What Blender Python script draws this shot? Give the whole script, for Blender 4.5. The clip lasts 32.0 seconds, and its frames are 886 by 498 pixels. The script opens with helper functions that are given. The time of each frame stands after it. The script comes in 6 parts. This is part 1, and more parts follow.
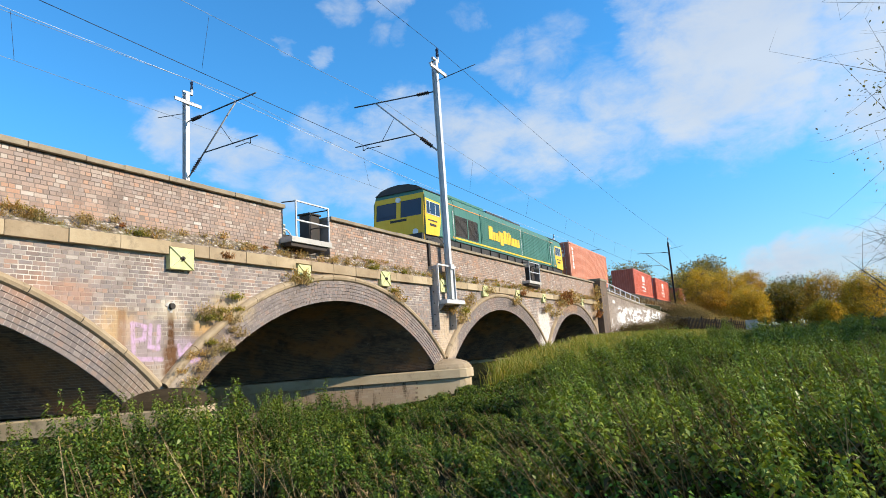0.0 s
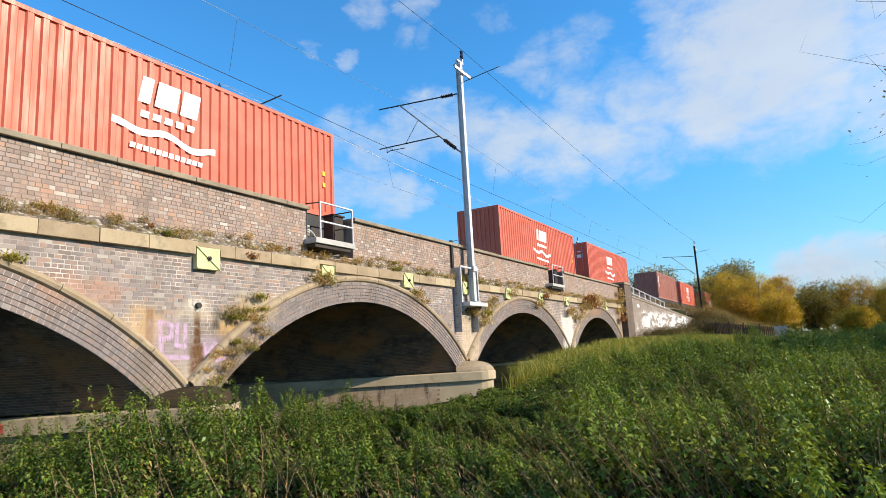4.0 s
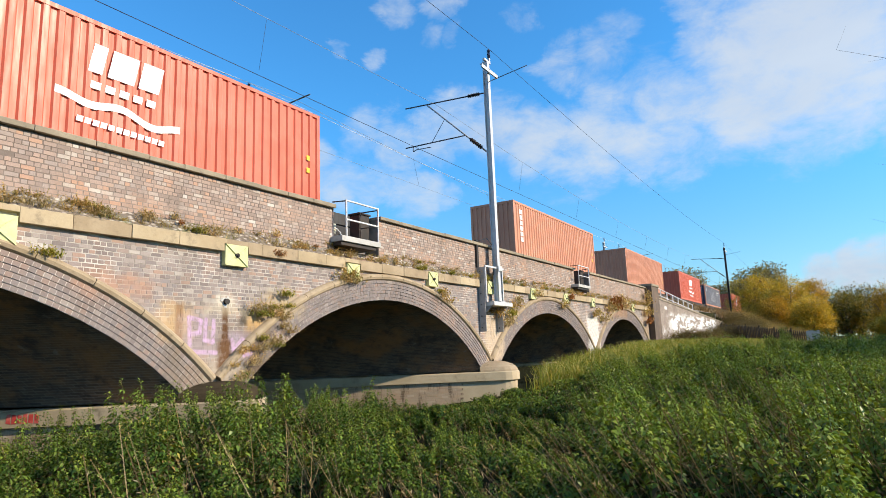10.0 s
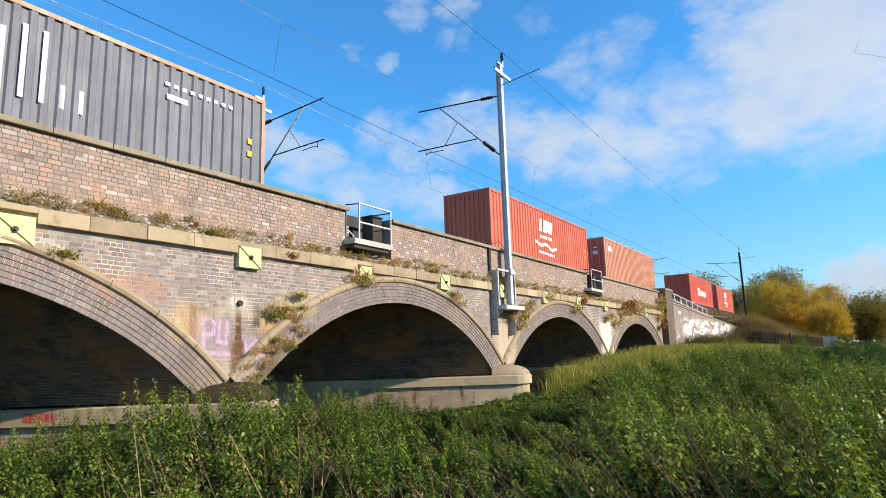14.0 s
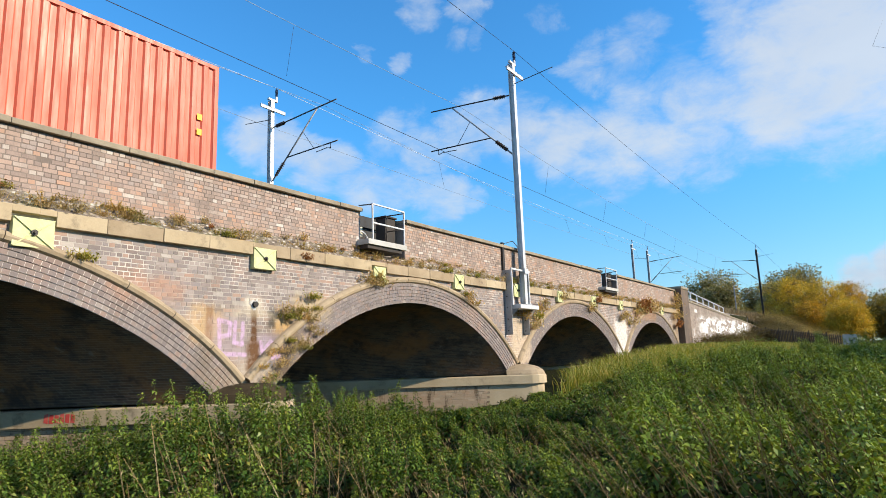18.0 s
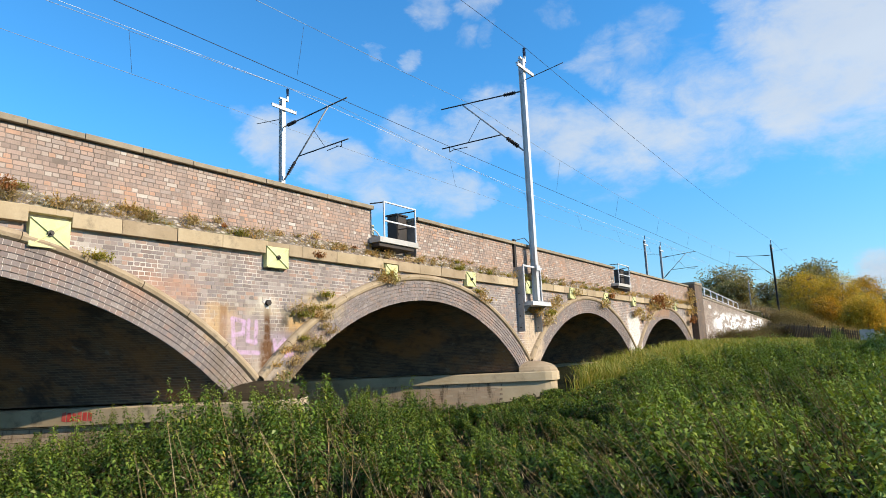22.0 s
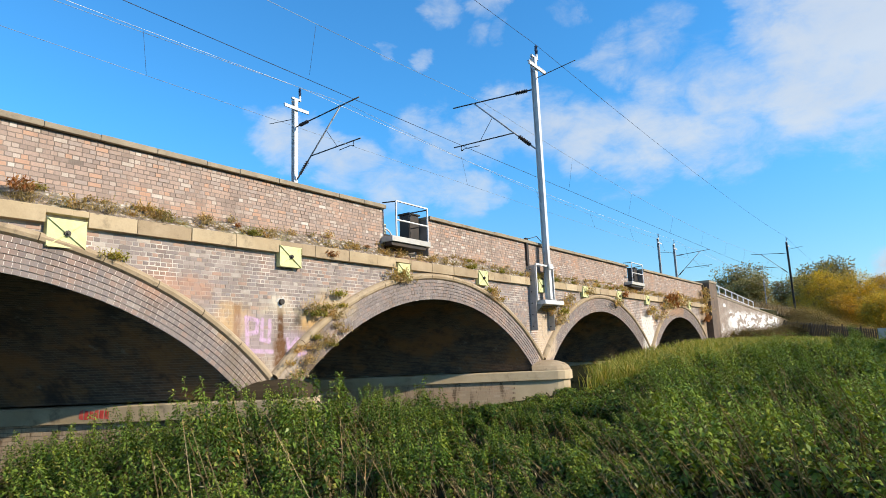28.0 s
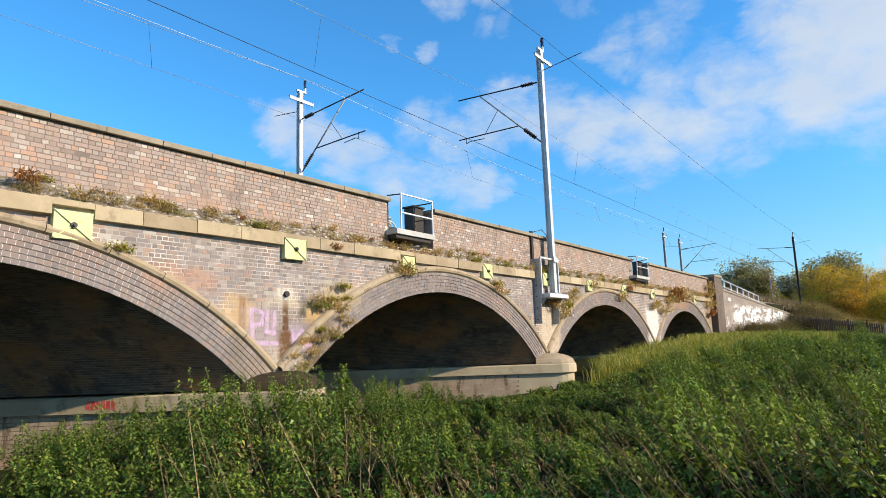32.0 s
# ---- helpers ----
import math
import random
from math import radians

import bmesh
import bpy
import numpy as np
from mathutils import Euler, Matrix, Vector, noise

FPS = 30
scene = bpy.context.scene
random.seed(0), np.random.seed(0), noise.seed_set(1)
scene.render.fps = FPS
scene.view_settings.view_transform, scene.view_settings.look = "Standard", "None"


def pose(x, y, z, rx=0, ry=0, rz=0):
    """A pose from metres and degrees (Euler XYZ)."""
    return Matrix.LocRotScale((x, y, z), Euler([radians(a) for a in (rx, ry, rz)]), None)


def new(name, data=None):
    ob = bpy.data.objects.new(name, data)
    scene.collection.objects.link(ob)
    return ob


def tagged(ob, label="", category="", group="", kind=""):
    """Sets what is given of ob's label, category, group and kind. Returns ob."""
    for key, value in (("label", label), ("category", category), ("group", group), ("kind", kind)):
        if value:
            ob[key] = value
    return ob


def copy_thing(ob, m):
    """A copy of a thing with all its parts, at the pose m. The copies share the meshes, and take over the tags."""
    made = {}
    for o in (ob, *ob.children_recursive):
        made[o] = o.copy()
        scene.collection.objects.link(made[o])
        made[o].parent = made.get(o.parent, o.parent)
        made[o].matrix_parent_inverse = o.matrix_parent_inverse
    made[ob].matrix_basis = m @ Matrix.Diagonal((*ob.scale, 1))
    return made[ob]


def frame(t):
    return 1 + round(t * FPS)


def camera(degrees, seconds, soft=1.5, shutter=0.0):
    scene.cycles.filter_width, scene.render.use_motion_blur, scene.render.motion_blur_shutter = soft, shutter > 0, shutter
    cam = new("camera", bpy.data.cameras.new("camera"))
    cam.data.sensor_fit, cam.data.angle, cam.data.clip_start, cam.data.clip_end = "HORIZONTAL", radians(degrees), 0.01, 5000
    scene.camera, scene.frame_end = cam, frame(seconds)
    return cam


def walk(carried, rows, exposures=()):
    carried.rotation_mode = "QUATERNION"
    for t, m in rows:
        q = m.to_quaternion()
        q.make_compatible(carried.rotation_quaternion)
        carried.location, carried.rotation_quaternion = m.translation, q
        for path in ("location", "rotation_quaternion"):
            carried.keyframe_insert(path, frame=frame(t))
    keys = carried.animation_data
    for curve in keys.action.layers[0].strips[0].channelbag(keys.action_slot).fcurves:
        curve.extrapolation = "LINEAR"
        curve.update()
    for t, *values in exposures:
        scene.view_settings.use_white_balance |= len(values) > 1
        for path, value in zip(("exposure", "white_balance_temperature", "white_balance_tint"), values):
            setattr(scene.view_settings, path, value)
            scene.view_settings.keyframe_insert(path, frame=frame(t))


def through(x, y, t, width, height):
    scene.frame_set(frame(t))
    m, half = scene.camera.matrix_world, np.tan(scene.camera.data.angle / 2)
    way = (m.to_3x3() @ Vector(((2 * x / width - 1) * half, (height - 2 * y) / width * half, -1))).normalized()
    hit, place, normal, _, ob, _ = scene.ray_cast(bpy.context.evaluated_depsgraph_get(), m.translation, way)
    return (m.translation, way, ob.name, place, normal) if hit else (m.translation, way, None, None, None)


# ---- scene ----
# Camera: a person stands still and pans slowly; seconds, heading, tilt and lean in degrees
EYE = (0.0, -10.95, 1.7)
PATH = [
    (0, 27.212, 9.074, -3.917),
    (0.5, 27.496, 9.096, -3.746),
    (1, 27.734, 9.164, -3.595),
    (1.5, 28.014, 9.187, -3.472),
    (2, 28.269, 9.201, -3.456),
    (2.5, 28.544, 9.259, -3.348),
    (3, 28.829, 9.310, -3.366),
    (3.5, 29.106, 9.344, -3.265),
    (5.5, 30.077, 9.522, -2.905),
    (6, 30.321, 9.531, -2.797),
    (6.5, 30.567, 9.519, -2.635),
    (7, 30.792, 9.451, -2.555),
    (7.5, 30.961, 9.434, -2.478),
    (8, 31.067, 9.374, -2.462),
    (8.5, 31.246, 9.307, -2.402),
    (9, 31.414, 9.349, -2.332),
    (9.5, 31.559, 9.364, -2.268),
    (10, 31.739, 9.430, -2.177),
    (10.5, 31.869, 9.462, -2.112),
    (11, 31.971, 9.502, -2.060),
    (11.5, 32.143, 9.565, -2.017),
    (12, 32.310, 9.615, -1.935),
    (12.5, 32.471, 9.709, -1.890),
    (13, 32.614, 9.727, -1.824),
    (13.5, 32.732, 9.755, -1.775),
    (14, 32.898, 9.753, -1.719),
    (14.5, 33.026, 9.770, -1.780),
    (16.5, 33.684, 9.902, -1.906),
    (17, 33.871, 9.902, -1.917),
    (17.5, 34.034, 9.860, -1.942),
    (18, 34.177, 9.783, -1.965),
    (18.5, 34.329, 9.695, -1.948),
    (19, 34.477, 9.645, -2.003),
    (19.5, 34.608, 9.596, -2.094),
    (20, 34.715, 9.544, -2.096),
    (20.5, 34.880, 9.500, -2.101),
    (21, 35.041, 9.467, -2.131),
    (21.5, 35.148, 9.518, -2.202),
    (22, 35.281, 9.574, -2.228),
    (22.5, 35.444, 9.586, -2.301),
    (23, 35.579, 9.652, -2.295),
    (23.5, 35.669, 9.661, -2.312),
    (24, 35.792, 9.723, -2.353),
    (24.5, 35.884, 9.748, -2.438),
    (25, 36.007, 9.752, -2.428),
    (25.5, 36.142, 9.757, -2.411),
    (27.5, 36.388, 9.571, -2.297),
    (28, 36.439, 9.512, -2.214),
    (28.5, 36.505, 9.410, -2.130),
    (29, 36.546, 9.359, -2.100),
    (29.5, 36.602, 9.289, -2.025),
    (30, 36.679, 9.202, -2.022),
    (30.5, 36.714, 9.132, -2.006),
    (31, 36.785, 9.041, -1.970),
    (31.5, 36.834, 8.916, -1.902),
    (32, 36.905, 8.868, -1.921),
]

cam = camera(71.746, 32.0, soft=0.5, shutter=0.0)
walk(cam, [(t, pose(*EYE, 90 + tilt, 0, turn - 90) @ pose(0, 0, 0, 0, 0, lean)) for t, turn, tilt, lean in PATH],
     exposures=[(0.0, 0.42), (32.0, 0.42)])

# ---- sky and sun ----
SUN_EL, SUN_AZ = radians(27), radians(-19)       # height; turn from -y towards -x
sun_from = Vector((-math.sin(SUN_AZ) * math.cos(SUN_EL), -math.cos(SUN_AZ) * math.cos(SUN_EL), math.sin(SUN_EL)))
sun_data = bpy.data.lights.new("sun", "SUN")
sun_data.energy, sun_data.angle, sun_data.color = 5.0, radians(0.53), (1.0, 0.86, 0.67)
sun = new("sun", sun_data)
sun.matrix_world = Matrix.Translation((0, -40, 40)) @ (-sun_from).to_track_quat("-Z", "Y").to_matrix().to_4x4()


class Nodes:
    """A short way to write a node tree."""

    def __init__(self, tree):
        self.tree = tree
        tree.nodes.clear()

    def add(self, kind, props=None, **inputs):
        n = self.tree.nodes.new(kind)
        for k, v in (props or {}).items():
            setattr(n, k, v)
        for k, v in inputs.items():
            key = int(k[1:]) if k[0] == "i" and k[1:].isdigit() else k.replace("_", " ")
            s = n.inputs[key]
            if isinstance(v, bpy.types.NodeSocket):
                self.tree.links.new(v, s)
            else:
                s.default_value = v
        return n

    def math(self, op, a, b=0.0, clamp=False):
        return self.add("ShaderNodeMath", {"operation": op, "use_clamp": clamp}, i0=a, i1=b).outputs[0]

    def mix(self, fac, a, b, blend="MIX"):
        n = self.add("ShaderNodeMix", {"data_type": "RGBA", "blend_type": blend, "clamp_factor": True})
        for i, v in ((0, fac), (6, a), (7, b)):
            s = n.inputs[i]
            if isinstance(v, bpy.types.NodeSocket):
                self.tree.links.new(v, s)
            else:
                s.default_value = v
        return n.outputs[2]

    def ramp(self, fac, stops, mode="LINEAR"):
        n = self.add("ShaderNodeValToRGB", Fac=fac)
        r = n.color_ramp
        r.interpolation = mode
        while len(r.elements) < len(stops):
            r.elements.new(0.5)
        for e, (p, c) in zip(r.elements, stops):
            e.position, e.color = p, (c if len(c) == 4 else (*c, 1))
        return n.outputs[0]

    def noise(self, vec, scale, detail=4.0, rough=0.55, dist=0.0):
        return self.add("ShaderNodeTexNoise", Vector=vec, Scale=scale, Detail=detail, Roughness=rough, Distortion=dist).outputs[0]

    def span(self, v, lo, hi, a=0.0, b=1.0):
        return self.add("ShaderNodeMapRange", {"interpolation_type": "SMOOTHSTEP"}, i0=v, i1=lo, i2=hi, i3=a, i4=b).outputs[0]


world = bpy.data.worlds.new("sky")
scene.world = world
world.use_nodes = True
W = Nodes(world.node_tree)
sky = W.add("ShaderNodeTexSky", {"sky_type": "NISHITA", "sun_disc": False, "sun_elevation": SUN_EL,
                                 "sun_rotation": math.pi + SUN_AZ, "altitude": 50, "air_density": 1.25,
                                 "dust_density": 0.0, "ozone_density": 2.0}).outputs[0]
ray_dir = W.add("ShaderNodeTexCoord").outputs["Generated"]
sep = W.add("ShaderNodeSeparateXYZ", i0=ray_dir)
# clouds lie in one flat layer: the way through the sky meets it at (x/z, y/z)
zz = W.math("MAXIMUM", W.math("ADD", sep.outputs[2], 0.09), 0.03)
cx, cy = W.math("DIVIDE", sep.outputs[0], zz), W.math("DIVIDE", sep.outputs[1], zz)
layer = W.add("ShaderNodeCombineXYZ", i0=cx, i1=cy, i2=0.0).outputs[0]
big = W.noise(W.add("ShaderNodeMapping", i0=layer, Location=(0.35, 1.9, 3.1), Scale=(0.55, 0.8, 1)).outputs[0], 1.0, 8.0, 0.58, 0.25)
wisps = W.noise(W.add("ShaderNodeMapping", i0=layer, Location=(3.0, 0.4, 0), Scale=(1.1, 1.9, 1)).outputs[0], 2.2, 9.0, 0.62, 0.5)
CLOUD_BIAS = W.math("ADD", W.math("MULTIPLY", big, 0.75), W.math("MULTIPLY", wisps, 0.25))


stretched = W.add("ShaderNodeMapping", i0=ray_dir, Scale=(1.0, 1.0, 1.9)).outputs[0]
curl = W.add("ShaderNodeTexNoise", Vector=stretched, Scale=5.5, Detail=9.0, Roughness=0.62, Distortion=0.4).outputs[1]
curl = W.add("ShaderNodeVectorMath", {"operation": "SUBTRACT"}, i0=curl, i1=(0.5, 0.5, 0.5)).outputs[0]
curl = W.add("ShaderNodeVectorMath", {"operation": "MULTIPLY"}, i0=curl, i1=(0.15, 0.15, 0.085)).outputs[0]
torn = W.add("ShaderNodeVectorMath", {"operation": "NORMALIZE"}, i0=W.add("ShaderNodeVectorMath", {"operation": "ADD"}, i0=ray_dir, i1=curl).outputs[0]).outputs[0]
fluff = W.noise(stretched, 13.0, 10.0, 0.66, 0.3)


def lobe(direction, width):
    """How near the way through the sky is to a direction, 1 on it."""
    v = Vector(direction).normalized()
    dot = W.add("ShaderNodeVectorMath", {"operation": "DOT_PRODUCT"}, i0=torn, i1=tuple(v)).outputs["Value"]
    return W.span(dot, math.cos(radians(width)), 1.0)


def heading(turn, up):
    return (math.cos(radians(turn)) * math.cos(radians(up)), math.sin(radians(turn)) * math.cos(radians(up)), math.sin(radians(up)))


# where the clouds stand: heading, height, width in degrees, thickness
CLOUDS = ((-0.2, 23.2, 9.2, 1.10), (4.7, 24.9, 5.0, 0.70), (4.0, 20.3, 6.7, 0.95), (-1.5, 18.7, 7.9, 0.90), (11.0, 21.8, 4.6, 0.50), (-2.7, 24.2, 9.9, 1.10),
          (6.5, 27.7, 3.8, 0.65), (19.0, 25.3, 3.3, 0.55), (14.8, 26.0, 3.6, 0.50), (16.0, 24.1, 3.0, 0.40), (29.6, 21.4, 4.0, 0.65), (25.9, 20.3, 4.6, 0.70),
          (21.7, 18.9, 5.0, 0.72), (17.7, 17.9, 5.3, 0.72), (13.3, 17.9, 5.3, 0.72), (9.2, 17.4, 5.0, 0.70), (5.7, 17.6, 4.6, 0.65), (14.5, 20.5, 4.6, 0.60),
          (9.3, 20.0, 5.3, 0.75), (1.4, 16.5, 4.0, 0.40), (19.9, 16.4, 4.0, 0.40), (26.0, 17.8, 3.3, 0.40), (52.0, 19.9, 3.6, 0.90), (48.8, 19.0, 4.0, 0.90),
          (45.7, 17.1, 4.3, 0.90), (42.0, 15.5, 4.3, 0.80), (38.1, 15.7, 4.0, 0.75), (34.4, 14.7, 4.0, 0.75), (31.7, 14.2, 2.6, 0.60), (39.1, 20.6, 3.3, 0.60),
          (35.8, 19.2, 4.0, 0.70), (32.4, 20.1, 3.6, 0.65), (40.2, 18.3, 3.0, 0.50), (41.9, 27.3, 1.3, 0.50), (38.0, 26.4, 1.6, 0.55), (31.9, 28.4, 1.9, 0.50),
          (29.9, 28.5, 1.4, 0.42), (34.6, 31.3, 2.6, 0.55), (30.6, 31.2, 2.4, 0.55), (22.8, 30.0, 2.2, 0.50), (54.8, 21.6, 1.8, 0.42), (0.6, 4.9, 2.6, 0.80),
          (-2.4, 5.0, 3.6, 0.90), (-5.5, 4.9, 4.3, 0.95), (-8.4, 4.9, 5.0, 0.95), (-11.5, 4.7, 6.3, 0.95), (-10.3, 19.4, 9.2, 0.95), (-14.8, 19.5, 14.5, 1.05),
          (-17.4, 13.0, 13.2, 0.80))
banks = 0.0
for (turn, up, width, gain) in CLOUDS:
    banks = W.math("MAXIMUM", banks, W.math("MULTIPLY", lobe(heading(turn, up), width), gain))
# unseen cloud added away from the view, to make the fill light less blue
loose = W.math("MULTIPLY", W.span(W.add("ShaderNodeVectorMath", {"operation": "DOT_PRODUCT"}, i0=ray_dir, i1=heading(33, 20)).outputs["Value"], 0.75, 0.5), 0.55)
ragged = W.math("ADD", W.math("MULTIPLY", W.math("SUBTRACT", CLOUD_BIAS, 0.5), 1.2), W.math("MULTIPLY", W.math("SUBTRACT", fluff, 0.5), 1.05))
cover = W.span(W.math("ADD", W.math("MAXIMUM", banks, loose), ragged), 0.26, 1.15)
shade = W.noise(layer, 1.4, 5.0, 0.5)
white = W.mix(shade, (3.9, 4.5, 5.4, 1), (5.9, 6.3, 6.6, 1))
tint = W.mix(W.span(sep.outputs[2], 0.0, 0.38), (0.60, 0.91, 1.28, 1), (0.42, 1.20, 1.78, 1))
tinted = W.mix(1.0, sky, tint, "MULTIPLY")
low_bank = W.span(sep.outputs[2], 0.05, 0.16, 1.0, 0.0)
white = W.mix(W.math("MULTIPLY", low_bank, W.span(fluff, 0.35, 0.6, 1.0, 0.45)), white, (3.7, 4.0, 5.1, 1))
colour = W.mix(W.math("MULTIPLY", cover, 0.86), tinted, white)
bg = W.add("ShaderNodeBackground", Color=colour, Strength=0.105)
W.tree.links.new(bg.outputs[0], W.add("ShaderNodeOutputWorld").inputs[0])


# ---- materials ----
def material(name, rough=0.8, metal=0.0, spec=0.5):
    m = bpy.data.materials.new(name)
    m.use_nodes = True
    n = Nodes(m.node_tree)
    b = n.add("ShaderNodeBsdfPrincipled", Roughness=rough, Metallic=metal)
    b.inputs["Specular IOR Level"].default_value = spec
    n.tree.links.new(b.outputs[0], n.add("ShaderNodeOutputMaterial").inputs[0])
    return m, n, b


def place(n):
    return n.add("ShaderNodeNewGeometry").outputs["Position"]


def put(n, b, colour=None, rough=None, height=None, depth=0.01, strength=0.6):
    if colour is not None:
        n.tree.links.new(colour, b.inputs["Base Color"])
    if rough is not None:
        n.tree.links.new(rough, b.inputs["Roughness"])
    if height is not None:
        n.tree.links.new(n.add("ShaderNodeBump", Height=height, Distance=depth, Strength=strength).outputs[0], b.inputs["Normal"])


def worn(name, base, alt, rough=0.75, metal=0.0, scale=1.5, fine=25.0, depth=0.006, spec=0.4, dirt=(0.07, 0.06, 0.05), dirty=0.35, local=False):
    """A surface whose colour drifts between two tones, with dirt and a fine grain."""
    m, n, b = material(name, rough, metal, spec)
    p = n.add("ShaderNodeTexCoord").outputs["Object"] if local else place(n)
    a = n.noise(p, scale, 5.0, 0.6)
    g = n.noise(p, fine, 4.0, 0.6)
    c = n.mix(n.span(a, 0.35, 0.68), (*base, 1), (*alt, 1))
    d = n.span(n.noise(p, scale * 2.7, 7.0, 0.68), 0.52, 0.75, 0.0, dirty)
    c = n.mix(d, c, (*dirt, 1))
    c = n.mix(n.math("MULTIPLY", g, 0.35), c, (base[0] * 0.55, base[1] * 0.55, base[2] * 0.55, 1))
    put(n, b, c, n.span(a, 0.3, 0.7, max(rough - 0.08, 0.05), min(rough + 0.1, 1.0)), g, depth)
    return m


def box_mask(n, pos, x, z, w, h, soft):
    """1 inside a patch of the wall about (x, z), w wide and h high, with torn edges."""
    s = n.add("ShaderNodeSeparateXYZ", i0=pos)
    wob = n.math("MULTIPLY", n.math("SUBTRACT", n.noise(pos, 3.0, 4.0), 0.5), soft * 2.4)
    dx = n.math("ADD", n.math("ABSOLUTE", n.math("SUBTRACT", s.outputs[0], x)), wob)
    dz = n.math("ADD", n.math("ABSOLUTE", n.math("SUBTRACT", s.outputs[2], z)), wob)
    return n.math("MULTIPLY", n.span(dx, w / 2 - soft, w / 2 + soft, 1.0, 0.0), n.span(dz, h / 2 - soft, h / 2 + soft, 1.0, 0.0))


def stroke(n, pos, xa, za, xb, zb, half):
    """1 along a sprayed line on the wall from (xa, za) to (xb, zb), with soft torn edges."""
    ln = math.hypot(xb - xa, zb - za)
    ux, uz = (xb - xa) / ln, (zb - za) / ln
    q = n.add("ShaderNodeVectorMath", {"operation": "SUBTRACT"}, i0=pos, i1=((xa + xb) / 2, 0.0, (za + zb) / 2)).outputs[0]
    along = n.add("ShaderNodeVectorMath", {"operation": "DOT_PRODUCT"}, i0=q, i1=(ux, 0.0, uz)).outputs["Value"]
    across = n.add("ShaderNodeVectorMath", {"operation": "DOT_PRODUCT"}, i0=q, i1=(-uz, 0.0, ux)).outputs["Value"]
    past = n.math("MAXIMUM", n.math("SUBTRACT", n.math("ABSOLUTE", along), ln / 2), 0.0)
    d = n.math("SQRT", n.math("ADD", n.math("MULTIPLY", past, past), n.math("MULTIPLY", across, across)))
    return n.span(d, half * 0.5, half * 1.5, 1.0, 0.0)


def stained(n, p, c):
    """Seepage, lime and old paint that lie over bricks and joints alike."""
    # rust-coloured seepage, lilac paint and pale wash on the pier between the arches
    for (x, w, zc, h, col, k) in ((8.62, 2.6, 1.75, 1.6, (0.20, 0.155, 0.11), 0.55), (9.55, 0.9, 2.1, 1.2, (0.12, 0.09, 0.06), 0.6), (8.62, 1.0, 1.35, 0.7, (0.30, 0.22, 0.13), 0.5), (7.52, 0.75, 2.50, 0.70, (0.54, 0.36, 0.17), 0.62), (7.62, 0.16, 2.45, 0.75, (0.24, 0.13, 0.06), 0.75),
                                  (8.10, 0.85, 2.15, 0.90, (0.44, 0.36, 0.42), 0.35), (9.10, 0.70, 1.95, 0.60, (0.40, 0.33, 0.42), 0.55),
                                  (8.75, 1.0, 1.50, 0.55, (0.46, 0.41, 0.35), 0.55), (8.72, 0.16, 2.35, 1.10, (0.11, 0.055, 0.025), 1.0), (8.72, 0.34, 1.80, 0.60, (0.13, 0.065, 0.03), 1.0),
                                  (9.55, 0.55, 2.55, 0.50, (0.52, 0.33, 0.14), 0.75), (9.20, 0.22, 2.62, 0.40, (0.05, 0.045, 0.035), 0.75), (9.50, 0.45, 1.75, 0.9, (0.11, 0.075, 0.045), 0.75),
                                  (8.72, 0.5, 2.95, 0.25, (0.62, 0.56, 0.45), 0.7), (8.9, 1.6, 2.72, 0.10, (0.55, 0.47, 0.33), 0.6),
                                  (10.4, 1.2, 2.95, 0.55, (0.50, 0.38, 0.20), 0.5), (6.3, 1.6, 3.1, 0.4, (0.46, 0.25, 0.16), 0.5),
                                  (21.2, 1.5, 2.1, 1.7, (0.58, 0.46, 0.32), 0.7), (33.0, 1.9, 2.3, 1.9, (0.72, 0.70, 0.66), 0.85), (37.6, 4.5, 3.7, 0.7, (0.42, 0.24, 0.12), 0.6), (44.5, 1.5, 3.6, 3.0, (0.36, 0.25, 0.13), 0.6)):
        mk = n.math("MULTIPLY", box_mask(n, p, x, zc, w, h, min(0.20, 0.24 * w)), n.span(n.noise(p, 7.0, 4.0), 0.32, 0.55, 0.45, 1.0))
        c = n.mix(n.math("MULTIPLY", mk, k), c, (*col, 1))
    # faded lilac sprayed letters, stroke by stroke
    for (xa, za, xb, zb) in ((7.84, 2.56, 7.88, 1.98), (7.84, 2.56, 8.12, 2.50), (8.12, 2.50, 8.10, 2.26), (8.10, 2.26, 7.90, 2.22), (8.24, 2.52, 8.22, 2.10), (8.22, 2.10, 8.42, 2.06), (8.42, 2.06, 8.44, 2.50),
                             (7.82, 1.88, 8.50, 1.84), (8.92, 2.10, 8.98, 1.72), (8.98, 1.90, 9.18, 2.12), (9.24, 2.08, 9.20, 1.76), (9.20, 1.76, 9.38, 1.80)):
        mk = n.math("MULTIPLY", stroke(n, p, xa, za, xb, zb, 0.045), n.span(n.noise(p, 9.0, 4.0), 0.30, 0.58, 0.15, 0.7))
        c = n.mix(mk, c, (0.54, 0.37, 0.56, 1))
    return c


